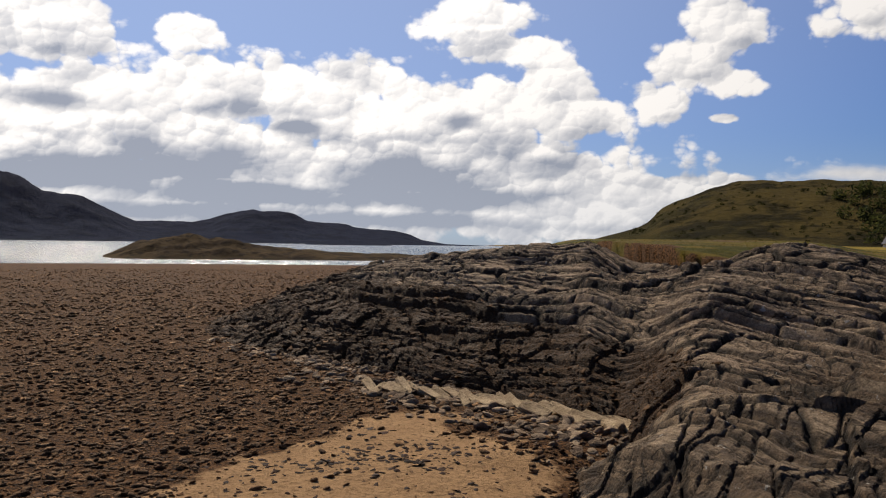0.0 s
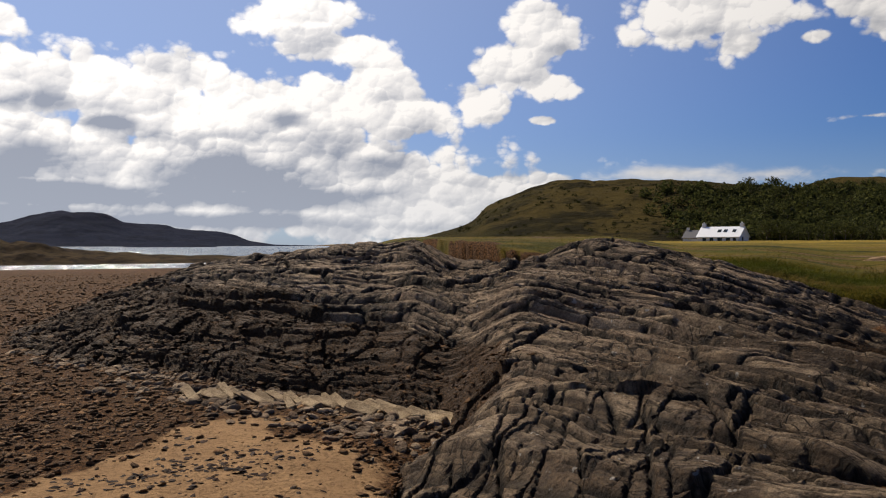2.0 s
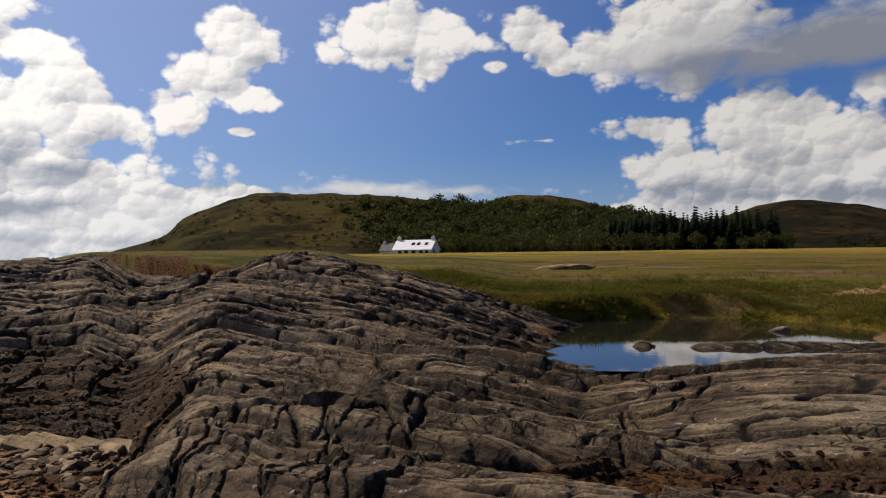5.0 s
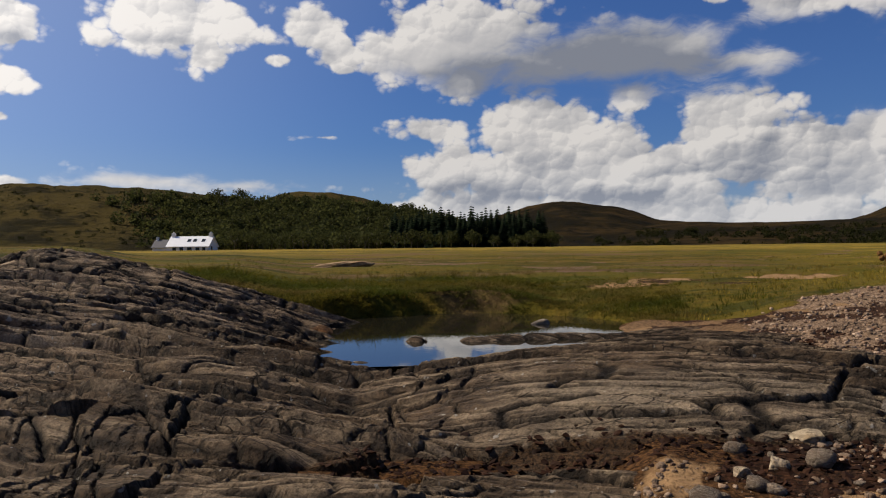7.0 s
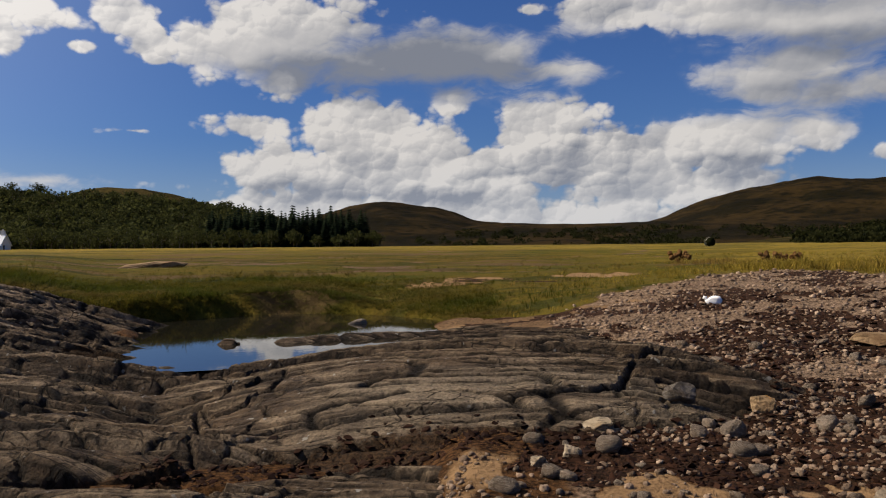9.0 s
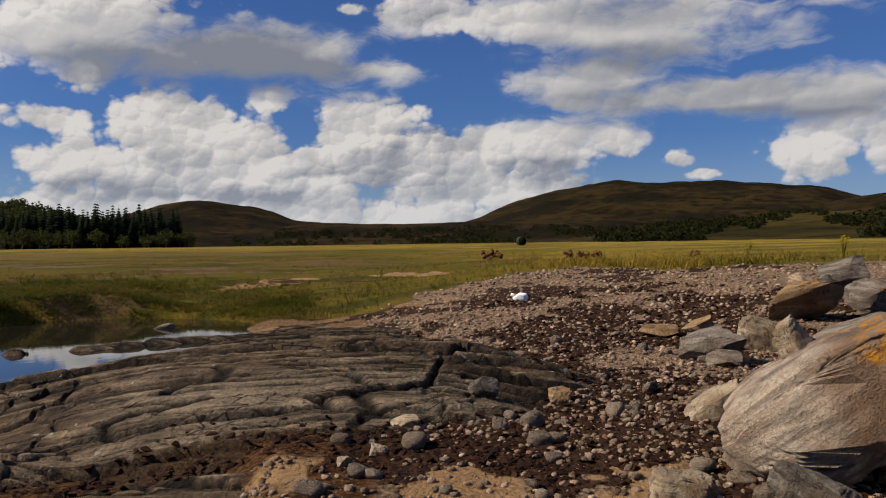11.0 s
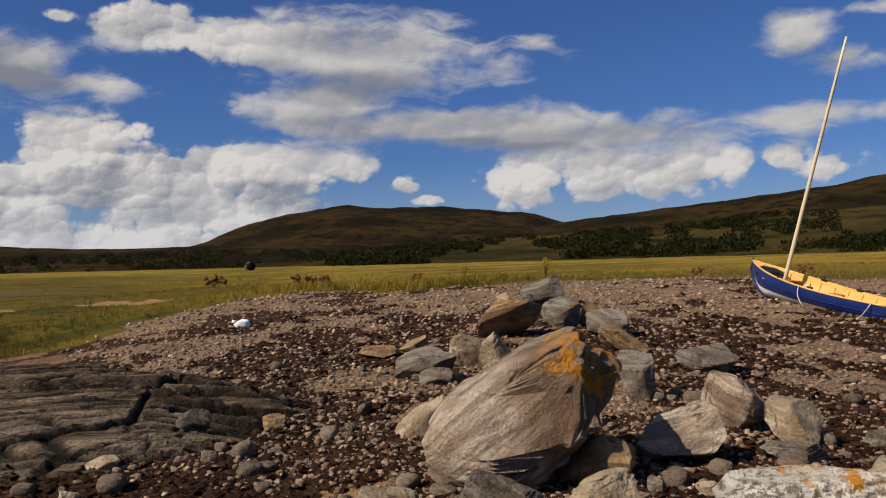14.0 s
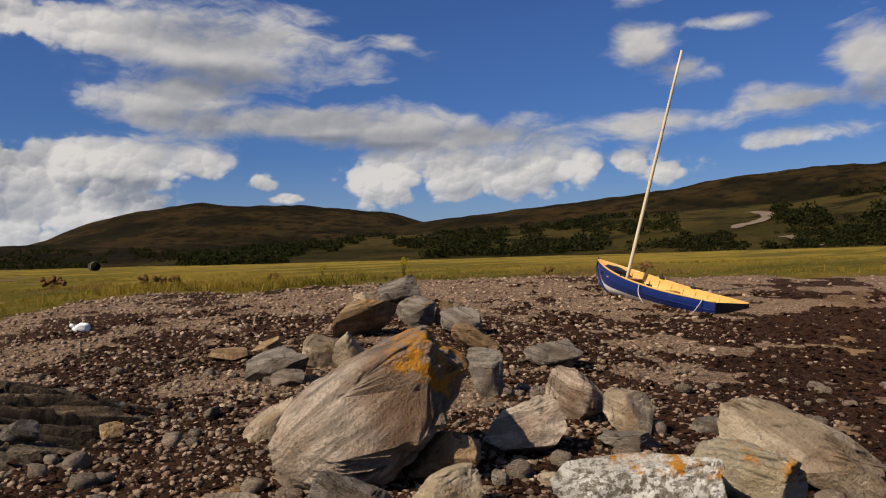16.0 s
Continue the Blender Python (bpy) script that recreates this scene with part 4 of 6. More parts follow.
def disc(name, mat, z, r, label, cat, n=96):
    bm = bmesh.new()
    bmesh.ops.create_circle(bm, cap_ends=True, segments=n, radius=r)
    me = bpy.data.meshes.new(name)
    bm.to_mesh(me)
    bm.free()
    me.materials.append(mat)
    ob = new(name, me)
    ob.location.z = z
    return tagged(ob, label, cat, kind="structure")


disc("sea", SEA, SEA_LEVEL, 4800, "glittering grey sea loch beyond the tidal flat", "sea")


def make_pool():
    a = np.linspace(0, 2 * np.pi, 64, endpoint=False)
    r = 1 + 0.12 * np.sin(3 * a + 1) + 0.08 * np.sin(5 * a)
    c = polar(52.0, 17.6)
    ca, sa = math.cos(radians(50)), math.sin(radians(50))
    u, v = 6.4 * r * np.cos(a), 5.6 * r * np.sin(a)
    x, y = c.x + u * ca + v * sa, c.y - u * sa + v * ca
    bm = bmesh.new()
    bm.faces.new([bm.verts.new((px, py, 0)) for px, py in zip(x, y)])
    bmesh.ops.recalc_face_normals(bm, faces=bm.faces)
    me = bpy.data.meshes.new("pool")
    bm.to_mesh(me)
    bm.free()
    me.materials.append(POOL)
    ob = new("pool", me)
    ob.location.z = 0.02
    return tagged(ob, "still tidal pool reflecting clouds between rocks and grass", "water", kind="structure")


make_pool()


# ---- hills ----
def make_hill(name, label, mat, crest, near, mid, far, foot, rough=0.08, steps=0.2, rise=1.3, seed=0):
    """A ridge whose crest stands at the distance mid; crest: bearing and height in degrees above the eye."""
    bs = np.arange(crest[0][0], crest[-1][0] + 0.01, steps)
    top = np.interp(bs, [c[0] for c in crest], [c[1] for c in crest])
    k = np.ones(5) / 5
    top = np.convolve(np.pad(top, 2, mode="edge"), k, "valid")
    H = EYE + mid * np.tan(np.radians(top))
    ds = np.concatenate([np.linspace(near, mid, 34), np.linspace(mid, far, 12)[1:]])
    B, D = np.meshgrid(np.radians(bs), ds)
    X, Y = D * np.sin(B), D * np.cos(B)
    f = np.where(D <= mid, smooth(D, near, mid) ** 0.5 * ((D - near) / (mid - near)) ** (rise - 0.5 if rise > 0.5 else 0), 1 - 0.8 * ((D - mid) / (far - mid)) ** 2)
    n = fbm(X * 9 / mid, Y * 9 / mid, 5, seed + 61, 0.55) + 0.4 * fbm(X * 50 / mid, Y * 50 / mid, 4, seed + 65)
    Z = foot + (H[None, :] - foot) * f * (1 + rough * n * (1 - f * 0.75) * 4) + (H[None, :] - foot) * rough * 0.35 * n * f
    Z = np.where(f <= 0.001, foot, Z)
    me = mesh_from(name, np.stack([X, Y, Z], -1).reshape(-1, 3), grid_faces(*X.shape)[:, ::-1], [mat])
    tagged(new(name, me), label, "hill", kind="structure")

    def surface(b, d):
        i = int(np.clip(np.searchsorted(ds, d) - 1, 0, len(ds) - 2))
        j = int(np.clip((b - bs[0]) / steps, 0, len(bs) - 2))
        u = np.clip((d - ds[i]) / (ds[i + 1] - ds[i]), 0, 1)
        v = np.clip((b - bs[j]) / steps, 0, 1)
        return float((Z[i, j] * (1 - u) + Z[i + 1, j] * u) * (1 - v) + (Z[i, j + 1] * (1 - u) + Z[i + 1, j + 1] * u) * v)
    return surface


make_hill("far_hills", "mountains across the sea loch, coloured haze-blue", HAZED_LAND, [(-60, 2.5), (-50, 5.0), (-40, 4.6), (-33, 4.3), (-28.7, 3.98), (-27.4, 3.62), (-26.3, 2.93), (-24.3, 2.86), (-22.2, 1.92), (-20.8, 1.30), (-19, 1.33), (-17.2, 1.26), (-16, 1.55), (-15, 2.02), (-13.2, 2.38), (-12.2, 2.30), (-11.4, 2.32), (-10.4, 1.96), (-9.6, 1.55), (-8.2, 1.52), (-6.8, 1.46), (-6.3, 1.24), (-5.3, 1.12), (-3.4, 0.98), (-2.4, 0.70), (-1.5, 0.32), (0.2, 0.05), (3, -0.02)], 3000, 3700, 4600, -3, 0.10, 0.06)
make_hill("far_island", "low dark wooded island far out", HAZED_LAND, [(-9.6, -0.08), (-8.5, 0.12), (-7.3, 0.3), (-5.5, 0.24), (-4.3, 0.1), (-3.6, -0.08)], 1400, 1500, 1600, -2, 0.1, 0.1)
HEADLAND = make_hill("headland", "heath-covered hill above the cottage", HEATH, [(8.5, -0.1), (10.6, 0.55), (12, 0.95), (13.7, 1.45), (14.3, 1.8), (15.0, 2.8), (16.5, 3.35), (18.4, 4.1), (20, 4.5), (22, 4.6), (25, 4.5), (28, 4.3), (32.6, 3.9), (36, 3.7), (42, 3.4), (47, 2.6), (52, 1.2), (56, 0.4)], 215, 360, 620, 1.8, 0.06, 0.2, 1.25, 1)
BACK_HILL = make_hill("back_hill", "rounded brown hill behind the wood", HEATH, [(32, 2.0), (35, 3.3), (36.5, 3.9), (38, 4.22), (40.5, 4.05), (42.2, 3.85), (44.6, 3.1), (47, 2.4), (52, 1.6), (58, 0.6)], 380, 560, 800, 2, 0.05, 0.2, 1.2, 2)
MIDDLE_HILL = make_hill("middle_hill", "rounded moorland hill beyond the plantation", SHADED_HEATHER, [(48, 0.6), (51, 2.2), (54, 3.2), (56.4, 3.52), (58, 3.3), (60.1, 3.02), (61.6, 2.5), (62.7, 2.05), (66, 1.7), (72, 1.0), (76, 0.5)], 330, 620, 900, 2, 0.05, 0.2, 1.2, 3)
LOW_MOOR = make_hill("low_moor", "low scrubby moor at the valley head", SHADED_HEATHER, [(55, 0.4), (60, 1.4), (64, 1.85), (68, 1.75), (71.4, 1.72), (75.4, 1.8), (80, 1.9), (86, 1.5), (92, 0.8)], 300, 520, 700, 2.2, 0.05, 0.25, 1.1, 4)
BROAD_FELL = make_hill("broad_fell", "long flat-topped moorland fell in cloud shade", SHADED_HEATHER, [(69, 0.5), (73, 1.4), (75.4, 1.95), (77, 2.6), (78.6, 3.2), (81, 3.95), (83, 4.2), (85.5, 4.43), (88.3, 4.24), (90.5, 4.18), (94.6, 4.0), (98.4, 3.66), (100.2, 2.9), (103, 2.3), (110, 1.5)], 380, 800, 1200, 2.5, 0.05, 0.2, 1.3, 5)
make_hill("east_fell", "long heather slope with a gravel track", SHADED_HEATHER, [(92, 0.6), (96, 2.0), (100.2, 2.9), (106.5, 3.4), (110, 3.75), (114.3, 4.1), (118, 4.6), (121.7, 5.08), (125.2, 5.36), (130.6, 5.53), (138, 5.2), (150, 4.0), (165, 2.0), (180, 0.8)], 420, 640, 1000, 2.5, 0.04, 0.2, 1.1, 6)
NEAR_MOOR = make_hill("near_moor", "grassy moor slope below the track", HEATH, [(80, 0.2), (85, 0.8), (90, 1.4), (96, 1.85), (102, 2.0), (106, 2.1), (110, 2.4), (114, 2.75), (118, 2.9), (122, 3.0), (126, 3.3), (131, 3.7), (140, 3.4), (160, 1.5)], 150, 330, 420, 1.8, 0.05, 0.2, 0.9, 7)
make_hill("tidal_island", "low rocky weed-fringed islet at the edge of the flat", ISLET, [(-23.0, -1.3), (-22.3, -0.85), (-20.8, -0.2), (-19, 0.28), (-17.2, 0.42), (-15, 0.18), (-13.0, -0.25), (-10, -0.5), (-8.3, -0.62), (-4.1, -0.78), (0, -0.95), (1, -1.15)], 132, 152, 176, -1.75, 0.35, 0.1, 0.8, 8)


# ---- things: builders ----
def link_mesh(name, bm, mat, parent=None, label="", smooth_shade=True, sharp=None):
    """Links a bmesh as one mesh object, under a thing if one is given."""
    me = bpy.data.meshes.new(name)
    bm.to_mesh(me)
    bm.free()
    for m in (mat if isinstance(mat, (list, tuple)) else [mat]):
        me.materials.append(m)
    me.polygons.foreach_set("use_smooth", np.full(len(me.polygons), smooth_shade))
    if sharp:
        me.set_sharp_from_angle(angle=radians(sharp))
    ob = new(name, me)
    if parent is not None:
        ob.parent = parent
    if label:
        ob["label"] = label
    return ob


def box(bm, cx, cy, cz, sx, sy, sz, m=None, bevel=0.0):
    made = bmesh.ops.create_cube(bm, size=1.0)["verts"]
    t = Matrix.Translation((cx, cy, cz)) @ Matrix.Diagonal((sx, sy, sz, 1))
    bmesh.ops.transform(bm, matrix=t if m is None else m @ t, verts=made)
    if bevel:
        edges = {e for v in made for e in v.link_edges}
        bmesh.ops.bevel(bm, geom=list(edges), offset=bevel, segments=2, affect="EDGES")
    return made


def tube(bm, points, radii, sides=8):
    """A round bar through points, with a radius at each."""
    rings = []
    for i, p in enumerate(points):
        p = Vector(p)
        a, b = Vector(points[max(i - 1, 0)]), Vector(points[min(i + 1, len(points) - 1)])
        q = (b - a).to_track_quat("Z", "Y")
        r = radii[i] if isinstance(radii, (list, tuple)) else radii
        rings.append([bm.verts.new(p + q @ Vector((r * math.cos(2 * math.pi * k / sides), r * math.sin(2 * math.pi * k / sides), 0))) for k in range(sides)])
    for a, b in zip(rings, rings[1:]):
        for k in range(sides):
            bm.faces.new((a[k], a[(k + 1) % sides], b[(k + 1) % sides], b[k]))
    bm.faces.new(rings[0][::-1])
    bm.faces.new(rings[-1])


def ground_z(x, y):
    return float(ground_height(np.array([x]), np.array([y]))[0])


def surface_z(x, y):
    r = float(rock_height(np.array([x]), np.array([y]))[0][0])
    return max(ground_z(x, y), r if math.hypot(x, y) < 33 else -9)


CRACKS = {}


def stone_points(rng, sub, cuts=7, box_like=0.65, rough=0.06, planes=()):
    """A boulder of about unit size: a swollen block cut by flat faces, then weathered."""
    bm = bmesh.new()
    bmesh.ops.create_icosphere(bm, subdivisions=sub, radius=1.0)
    p = np.array([v.co[:] for v in bm.verts])
    f = np.array([[v.index for v in fc.verts] for fc in bm.faces])
    bm.free()
    p = np.sign(p) * np.abs(p) ** box_like
    p /= np.abs(p).max()
    for _ in range(cuts):
        n = rng.normal(size=3)
        n /= np.linalg.norm(n)
        planes = (*planes, (*n, rng.uniform(0.50, 0.88)))
    for *n, h in planes:
        n = np.array(n) / np.linalg.norm(n)
        over = np.maximum(0, p @ n - h)
        p = p - over[:, None] * n * 0.96
    off = rng.uniform(0, 50)
    if rough:
        w = np.array([noise.fractal(Vector(v * 1.6 + off), 0.9, 2.1, 5) for v in p])
        ledge = np.array([noise.noise(Vector((v[0] * 0.9 + v[2] * 3.2, v[1] * 3.0 + off, v[2] * 2.0 - v[0]))) for v in p])
        p = p * (1 + rough * w + rough * 0.45 * ledge)[:, None]
    if sub >= 4 and rough:
        # bedding ledges, and cracks that wander across the faces
        bed = p[:, 2] * 5.5 + 0.9 * p[:, 0] * np.sin(off) + 0.8 * np.array([noise.noise(Vector(v * 1.3 - off)) for v in p])
        fr = bed - np.floor(bed)
        big = np.array([noise.noise(Vector(v * 1.1 + off * 2)) for v in p])
        p = p * (1 + 0.035 * (smooth(fr, 0, 0.2) - fr) * smooth(big, -0.3, 0.2))[:, None]
        vein = np.array([noise.noise(Vector((v[0] * 1.7 + off, v[1] * 1.7, v[2] * 1.1))) + 0.25 * noise.noise(Vector(v * 6 + off)) for v in p])
        crack = np.exp(-((vein / 0.045) ** 2)) * smooth(big, -0.3, 0.0)
        p = p * (1 - 0.05 * crack)[:, None]
        if sub >= 6:
            # the broken end: chunks with deep clefts between
            side = smooth(p[:, 0], 0.10, 0.42)
            ridge = np.abs(np.array([noise.noise(Vector((v[0] * 2.6 + off, v[1] * 2.2, v[2] * 2.4))) + 0.3 * noise.noise(Vector(v * 7.0 + off)) for v in p]))
            p = p * (1 + side * (0.26 * np.minimum(ridge, 0.35) - 0.10))[:, None]
            crack = np.maximum(crack, side * np.exp(-((ridge / 0.075) ** 2)))
        CRACKS[len(p)] = crack
    return p, f


def boulder(label, mat, b, d, w, h, deep=None, turn=0.0, lean=0.0, sub=4, seed=1, sunk=0.12, lichen=0.0, name="boulder", cuts=10, planes=(), rough=0.07, z=None, grain=None):
    """w and h: how wide and high it stands across the line of sight, above the ground. grain: how its banding leans."""
    rng = np.random.default_rng(seed)
    p, f = stone_points(rng, sub, cuts, 0.5 if grain is None else 0.3, rough if d < 40 else 0.25, planes)
    deep = deep or w * 0.8
    start = p.copy()
    c = polar(b, d)
    r = np.array(Euler((0, radians(-lean), radians(-turn))).to_matrix())
    p = (p * np.array([w / 2, deep / 2, h / 2])) @ r.T
    size = np.array([w, deep, h * (1 + sunk)]) / (p.max(0) - p.min(0))
    p = (p - (p.max(0) + p.min(0)) / 2) * size
    low = p[:, 2].min()
    if grain is not None:
        r = np.array(Euler((0, radians(-grain), 0)).to_matrix())
    me = mesh_from(name, p @ r, f, [mat], True, 30)
    if sub >= 4:
        add_values(me, "crack", CRACKS[len(p)])
    if sub >= 6:
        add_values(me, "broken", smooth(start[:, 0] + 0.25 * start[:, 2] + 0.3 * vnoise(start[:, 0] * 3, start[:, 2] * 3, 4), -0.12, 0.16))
    if lichen:
        add_values(me, "lichen", np.clip(smooth(start[:, 2] * 0.9 + (0.75 if sub >= 6 else 0.5) * start[:, 0], 0.30, 0.85) * lichen, 0, 1))
    ob = new(name, me)
    base = surface_z(c.x, c.y) if z is None else z
    ob.matrix_world = pose(c.x, c.y, base - low - sunk * h, 0, 0, -b) @ Matrix(r.tolist()).to_4x4()
    return tagged(ob, label, "rock", "boulders on the shore" if name == "boulder" else "")


def joined(name, protos, places, mat, label, category, sharp=None, smooth_shade=True):
    """Many small pieces in one mesh. places: rows of prototype, 3 x 3 matrix, place."""
    V, F, base = [], [], 0
    for k in range(len(protos)):
        which = places[0] == k
        if not which.any():
            continue
        p, f = protos[k]
        M, T = places[1][which], places[2][which]
        v = np.einsum("nij,kj->nki", M, p) + T[:, None, :]
        ff = f[None] + (np.arange(len(T)) * len(p))[:, None, None] + base
        V.append(v.reshape(-1, 3))
        F.append(ff.reshape(-1, f.shape[1]))
        base += v.shape[0] * v.shape[1]
    me = mesh_from(name, np.concatenate(V), np.concatenate(F), [mat], smooth_shade, sharp)
    return tagged(new(name, me), label, category, kind="stuff")


def spins(rng, n, tilt=0.3):
    a = rng.uniform(0, 2 * np.pi, n)
    tx, ty = rng.normal(0, tilt, n), rng.normal(0, tilt, n)
    c, s = np.cos(a), np.sin(a)
    Z = np.zeros((n, 3, 3))
    Z[:, 0, 0], Z[:, 0, 1], Z[:, 1, 0], Z[:, 1, 1], Z[:, 2, 2] = c, -s, s, c, 1
    X = np.zeros((n, 3, 3))
    cx, sx = np.cos(tx), np.sin(tx)
    X[:, 0, 0], X[:, 1, 1], X[:, 1, 2], X[:, 2, 1], X[:, 2, 2] = 1, cx, -sx, sx, cx
    Y = np.zeros((n, 3, 3))
    cy, sy = np.cos(ty), np.sin(ty)
    Y[:, 1, 1], Y[:, 0, 0], Y[:, 0, 2], Y[:, 2, 0], Y[:, 2, 2] = 1, cy, sy, -sy, cy
    return X @ Y @ Z


def strewn(rng, n, b0, b1, d0, d1, power=0.0):
    """Places strewn ever thinner outwards."""
    b = rng.uniform(b0, b1, n)
    d = d0 * (d1 / d0) ** rng.uniform(0, 1, n) ** (1 + power)
    return d * np.sin(np.radians(b)), d * np.cos(np.radians(b)), b, d


RNG = np.random.default_rng(7)
PEBBLES = [stone_points(RNG, 1, 3, 0.8, 0.12) for _ in range(4)] + [stone_points(RNG, 2, 4, 0.8, 0.10) for _ in range(6)]
COBBLES = PEBBLES[4:]


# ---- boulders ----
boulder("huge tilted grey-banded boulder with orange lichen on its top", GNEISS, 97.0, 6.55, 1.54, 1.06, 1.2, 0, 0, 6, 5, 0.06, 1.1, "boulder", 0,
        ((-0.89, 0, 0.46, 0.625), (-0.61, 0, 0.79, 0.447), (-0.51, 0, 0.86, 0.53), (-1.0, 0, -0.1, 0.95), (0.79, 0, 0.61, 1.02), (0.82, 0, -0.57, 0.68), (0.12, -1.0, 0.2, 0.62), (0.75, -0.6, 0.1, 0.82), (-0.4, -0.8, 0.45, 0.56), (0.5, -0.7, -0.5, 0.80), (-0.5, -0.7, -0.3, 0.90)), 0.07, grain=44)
FRONT_STONES = [
    (GREY, 95.5, 5.72, 0.53, 0.30, 20, -18, 0, "grey wedge of rock leaning against the huge boulder"),
    (PALE, 101.2, 5.62, 0.56, 0.30, -10, 8, 0, "pale cream angular boulder among weed and shingle"),
    (TAN, 101.5, 6.45, 0.55, 0.35, 15, 28, 0, "tan wedge-shaped boulder beside the huge one"),
    (GNEISS, 106.7, 7.08, 0.68, 0.45, 5, 24, 0, "dark and white striped angular boulder"),
    (PALE, 90.2, 7.85, 0.48, 0.33, 0, 30, 0, "brownish sloping stone beside the huge boulder"),
    (PALE, 88.2, 5.85, 0.46, 0.18, 0, 0, 0.4, "low cream stone stained ochre at its foot"),
    (GREY, 105.1, 6.19, 0.13, 0.11, 0, 0, 0, "small round brown-grey stone"),
    (PALE, 108.2, 6.21, 0.17, 0.09, 0, 0, 0, "small pale stone lying in weed"),
    (TAN, 80.7, 8.4, 0.22, 0.14, 0, 0, 0.9, "small orange-brown stone on grey shingle"),
]
HEAP_STONES = [
    (GREY, 104.4, 9.4, 0.41, 0.54, 0, 8, 0, "dark grey rounded upright boulder"),
    (TAN, 103.8, 12.6, 0.72, 0.38, 0, -10, 0, "tan rounded boulder in the heap"),
    (TAN, 96.4, 14.2, 1.08, 0.60, 0, 22, 0.9, "brown boulder with orange lichen and a dark hollow side"),
    (GREY, 99.8, 15.3, 0.74, 0.52, 10, -6, 0.8, "grey flat-topped boulder with an orange lichen spot"),
    (TAN, 101.7, 15.6, 0.36, 0.42, 0, 0, 0.7, "small brown boulder at the edge of the heap"),
    (GREY, 98.7, 18.6, 0.98, 0.62, 0, 18, 0.4, "brown rounded boulder crowning the heap"),
    (PALE, 96.3, 18.9, 0.50, 0.26, 0, -10, 0, "white quartz-veined stone at the top of the heap"),
    (GREY, 102.9, 14.3, 0.74, 0.42, 10, -24, 0.3, "brown-grey angular boulder behind the heap"),
    (PALE, 93.6, 12.1, 0.62, 0.46, 0, -10, 0, "pale blocky boulder low in the heap"),
    (PALE, 95.6, 11.3, 0.58, 0.56, 0, 34, 0, "pale pinkish boulder leaning in the heap"),
    (GREY, 98.6, 11.6, 0.90, 0.56, 0, 20, 0, "flat grey slab leaning behind the huge boulder"),
    (GREY, 90.6, 10.9, 0.80, 0.42, 5, 24, 0, "grey sloping boulder in the weed"),
    (TAN, 89.9, 13.1, 0.48, 0.24, 0, 14, 0.5, "low yellowish stone on the shingle"),
]
SHORE_STONES = [
    (GREY, 91.3, 10.5, 0.42, 0.20, 0, 0, 0, "small grey stone in the weed"),
    (TAN, 87.4, 12.8, 0.60, 0.16, 0, 0, 0, "flat brown stone lying in the shingle"),
    (GREY, 109.0, 11.6, 0.80, 0.34, 0, -12, 0, "grey angular stone on the shingle"),
    (GNEISS, 110.2, 8.15, 0.56, 0.50, 30, -12, 0, "striped upright block with a dark broken side"),
    (PALE, 113.6, 7.85, 0.47, 0.37, 10, -4, 0, "grey-buff square block standing in shingle"),
    (GREY, 113.6, 7.22, 0.54, 0.14, 0, 0, 0, "flat grey stone in front of the block"),
    (SPECKLED, 113.6, 5.45, 1.02, 0.44, 0, 8, 0.9, "big whitish lichen-speckled boulder"),
    (PALE, 120.1, 5.85, 0.72, 0.42, 10, -10, 0.8, "buff boulder streaked with orange and white"),
    (PALE, 123.3, 6.75, 1.10, 0.55, -10, -26, 0, "buff boulder with a sharp raised edge"),
    (GREY, 118.5, 8.2, 0.34, 0.13, 0, 0, 0, "low whitish stone in the shingle"),
]
FAR_STONES = [
    (PALE, 68.8, 6.65, 0.15, 0.08, 0, 0, 0, "smooth white cobble in the weed"),
    (PALE, 70.4, 7.5, 0.28, 0.11, 0, 0, 0, "flat cream cobble by the slab"),
    (GREY, 75.7, 8.2, 0.30, 0.18, 0, 0, 0, "rounded grey cobble at the end of the slab"),
    (PALE, 66.6, 6.4, 0.12, 0.07, 0, 0, 0, "small white cobble on sand"),
    (GREY, 54.6, 18.2, 0.50, 0.26, 0, 12, 0, "brown stone standing in the pool"),
    (TAN, 40.6, 36.0, 3.4, 0.36, 0, 6, 0, "low brown rock knoll in the meadow"),
]
for i, (mat, b, d, w, h, turn, lean, li, label) in enumerate(FRONT_STONES + HEAP_STONES + SHORE_STONES + FAR_STONES):
    boulder(label, mat, b, d, w, h, None, turn, lean, 5 if w * 10 / d > 0.5 else 4, 20 + i, 0.25 if d < 30 else 0.6, li)


# row of pale split slabs at the foot of the rock
def make_slab_row():
    rng = np.random.default_rng(3)
    for i in range(24):
        f = (i + rng.uniform(-0.35, 0.35)) / 23
        b, d = -4.5 + 17.0 * f, 13.9 - 2.1 * f + rng.uniform(-0.22, 0.22)
        p, fc = stone_points(rng, 3, 2, 0.18, 0.04)
        p = p * np.array([rng.uniform(0.22, 0.46), rng.uniform(0.05, 0.11), 0.06])
        me = mesh_from("stone_slab", p, fc, [SLABSTONE], True, 30)
        ob = new("stone_slab", me)
        c = polar(b, d)
        ob.matrix_world = pose(c.x, c.y, ground_z(c.x, c.y) + rng.uniform(0.02, 0.07), rng.uniform(10, 30), rng.uniform(0, 12), -62 + rng.uniform(-16, 16))
        tagged(ob, "pale split slab lying tilted at the foot of the rock", "stone", "row of pale slabs")


make_slab_row()


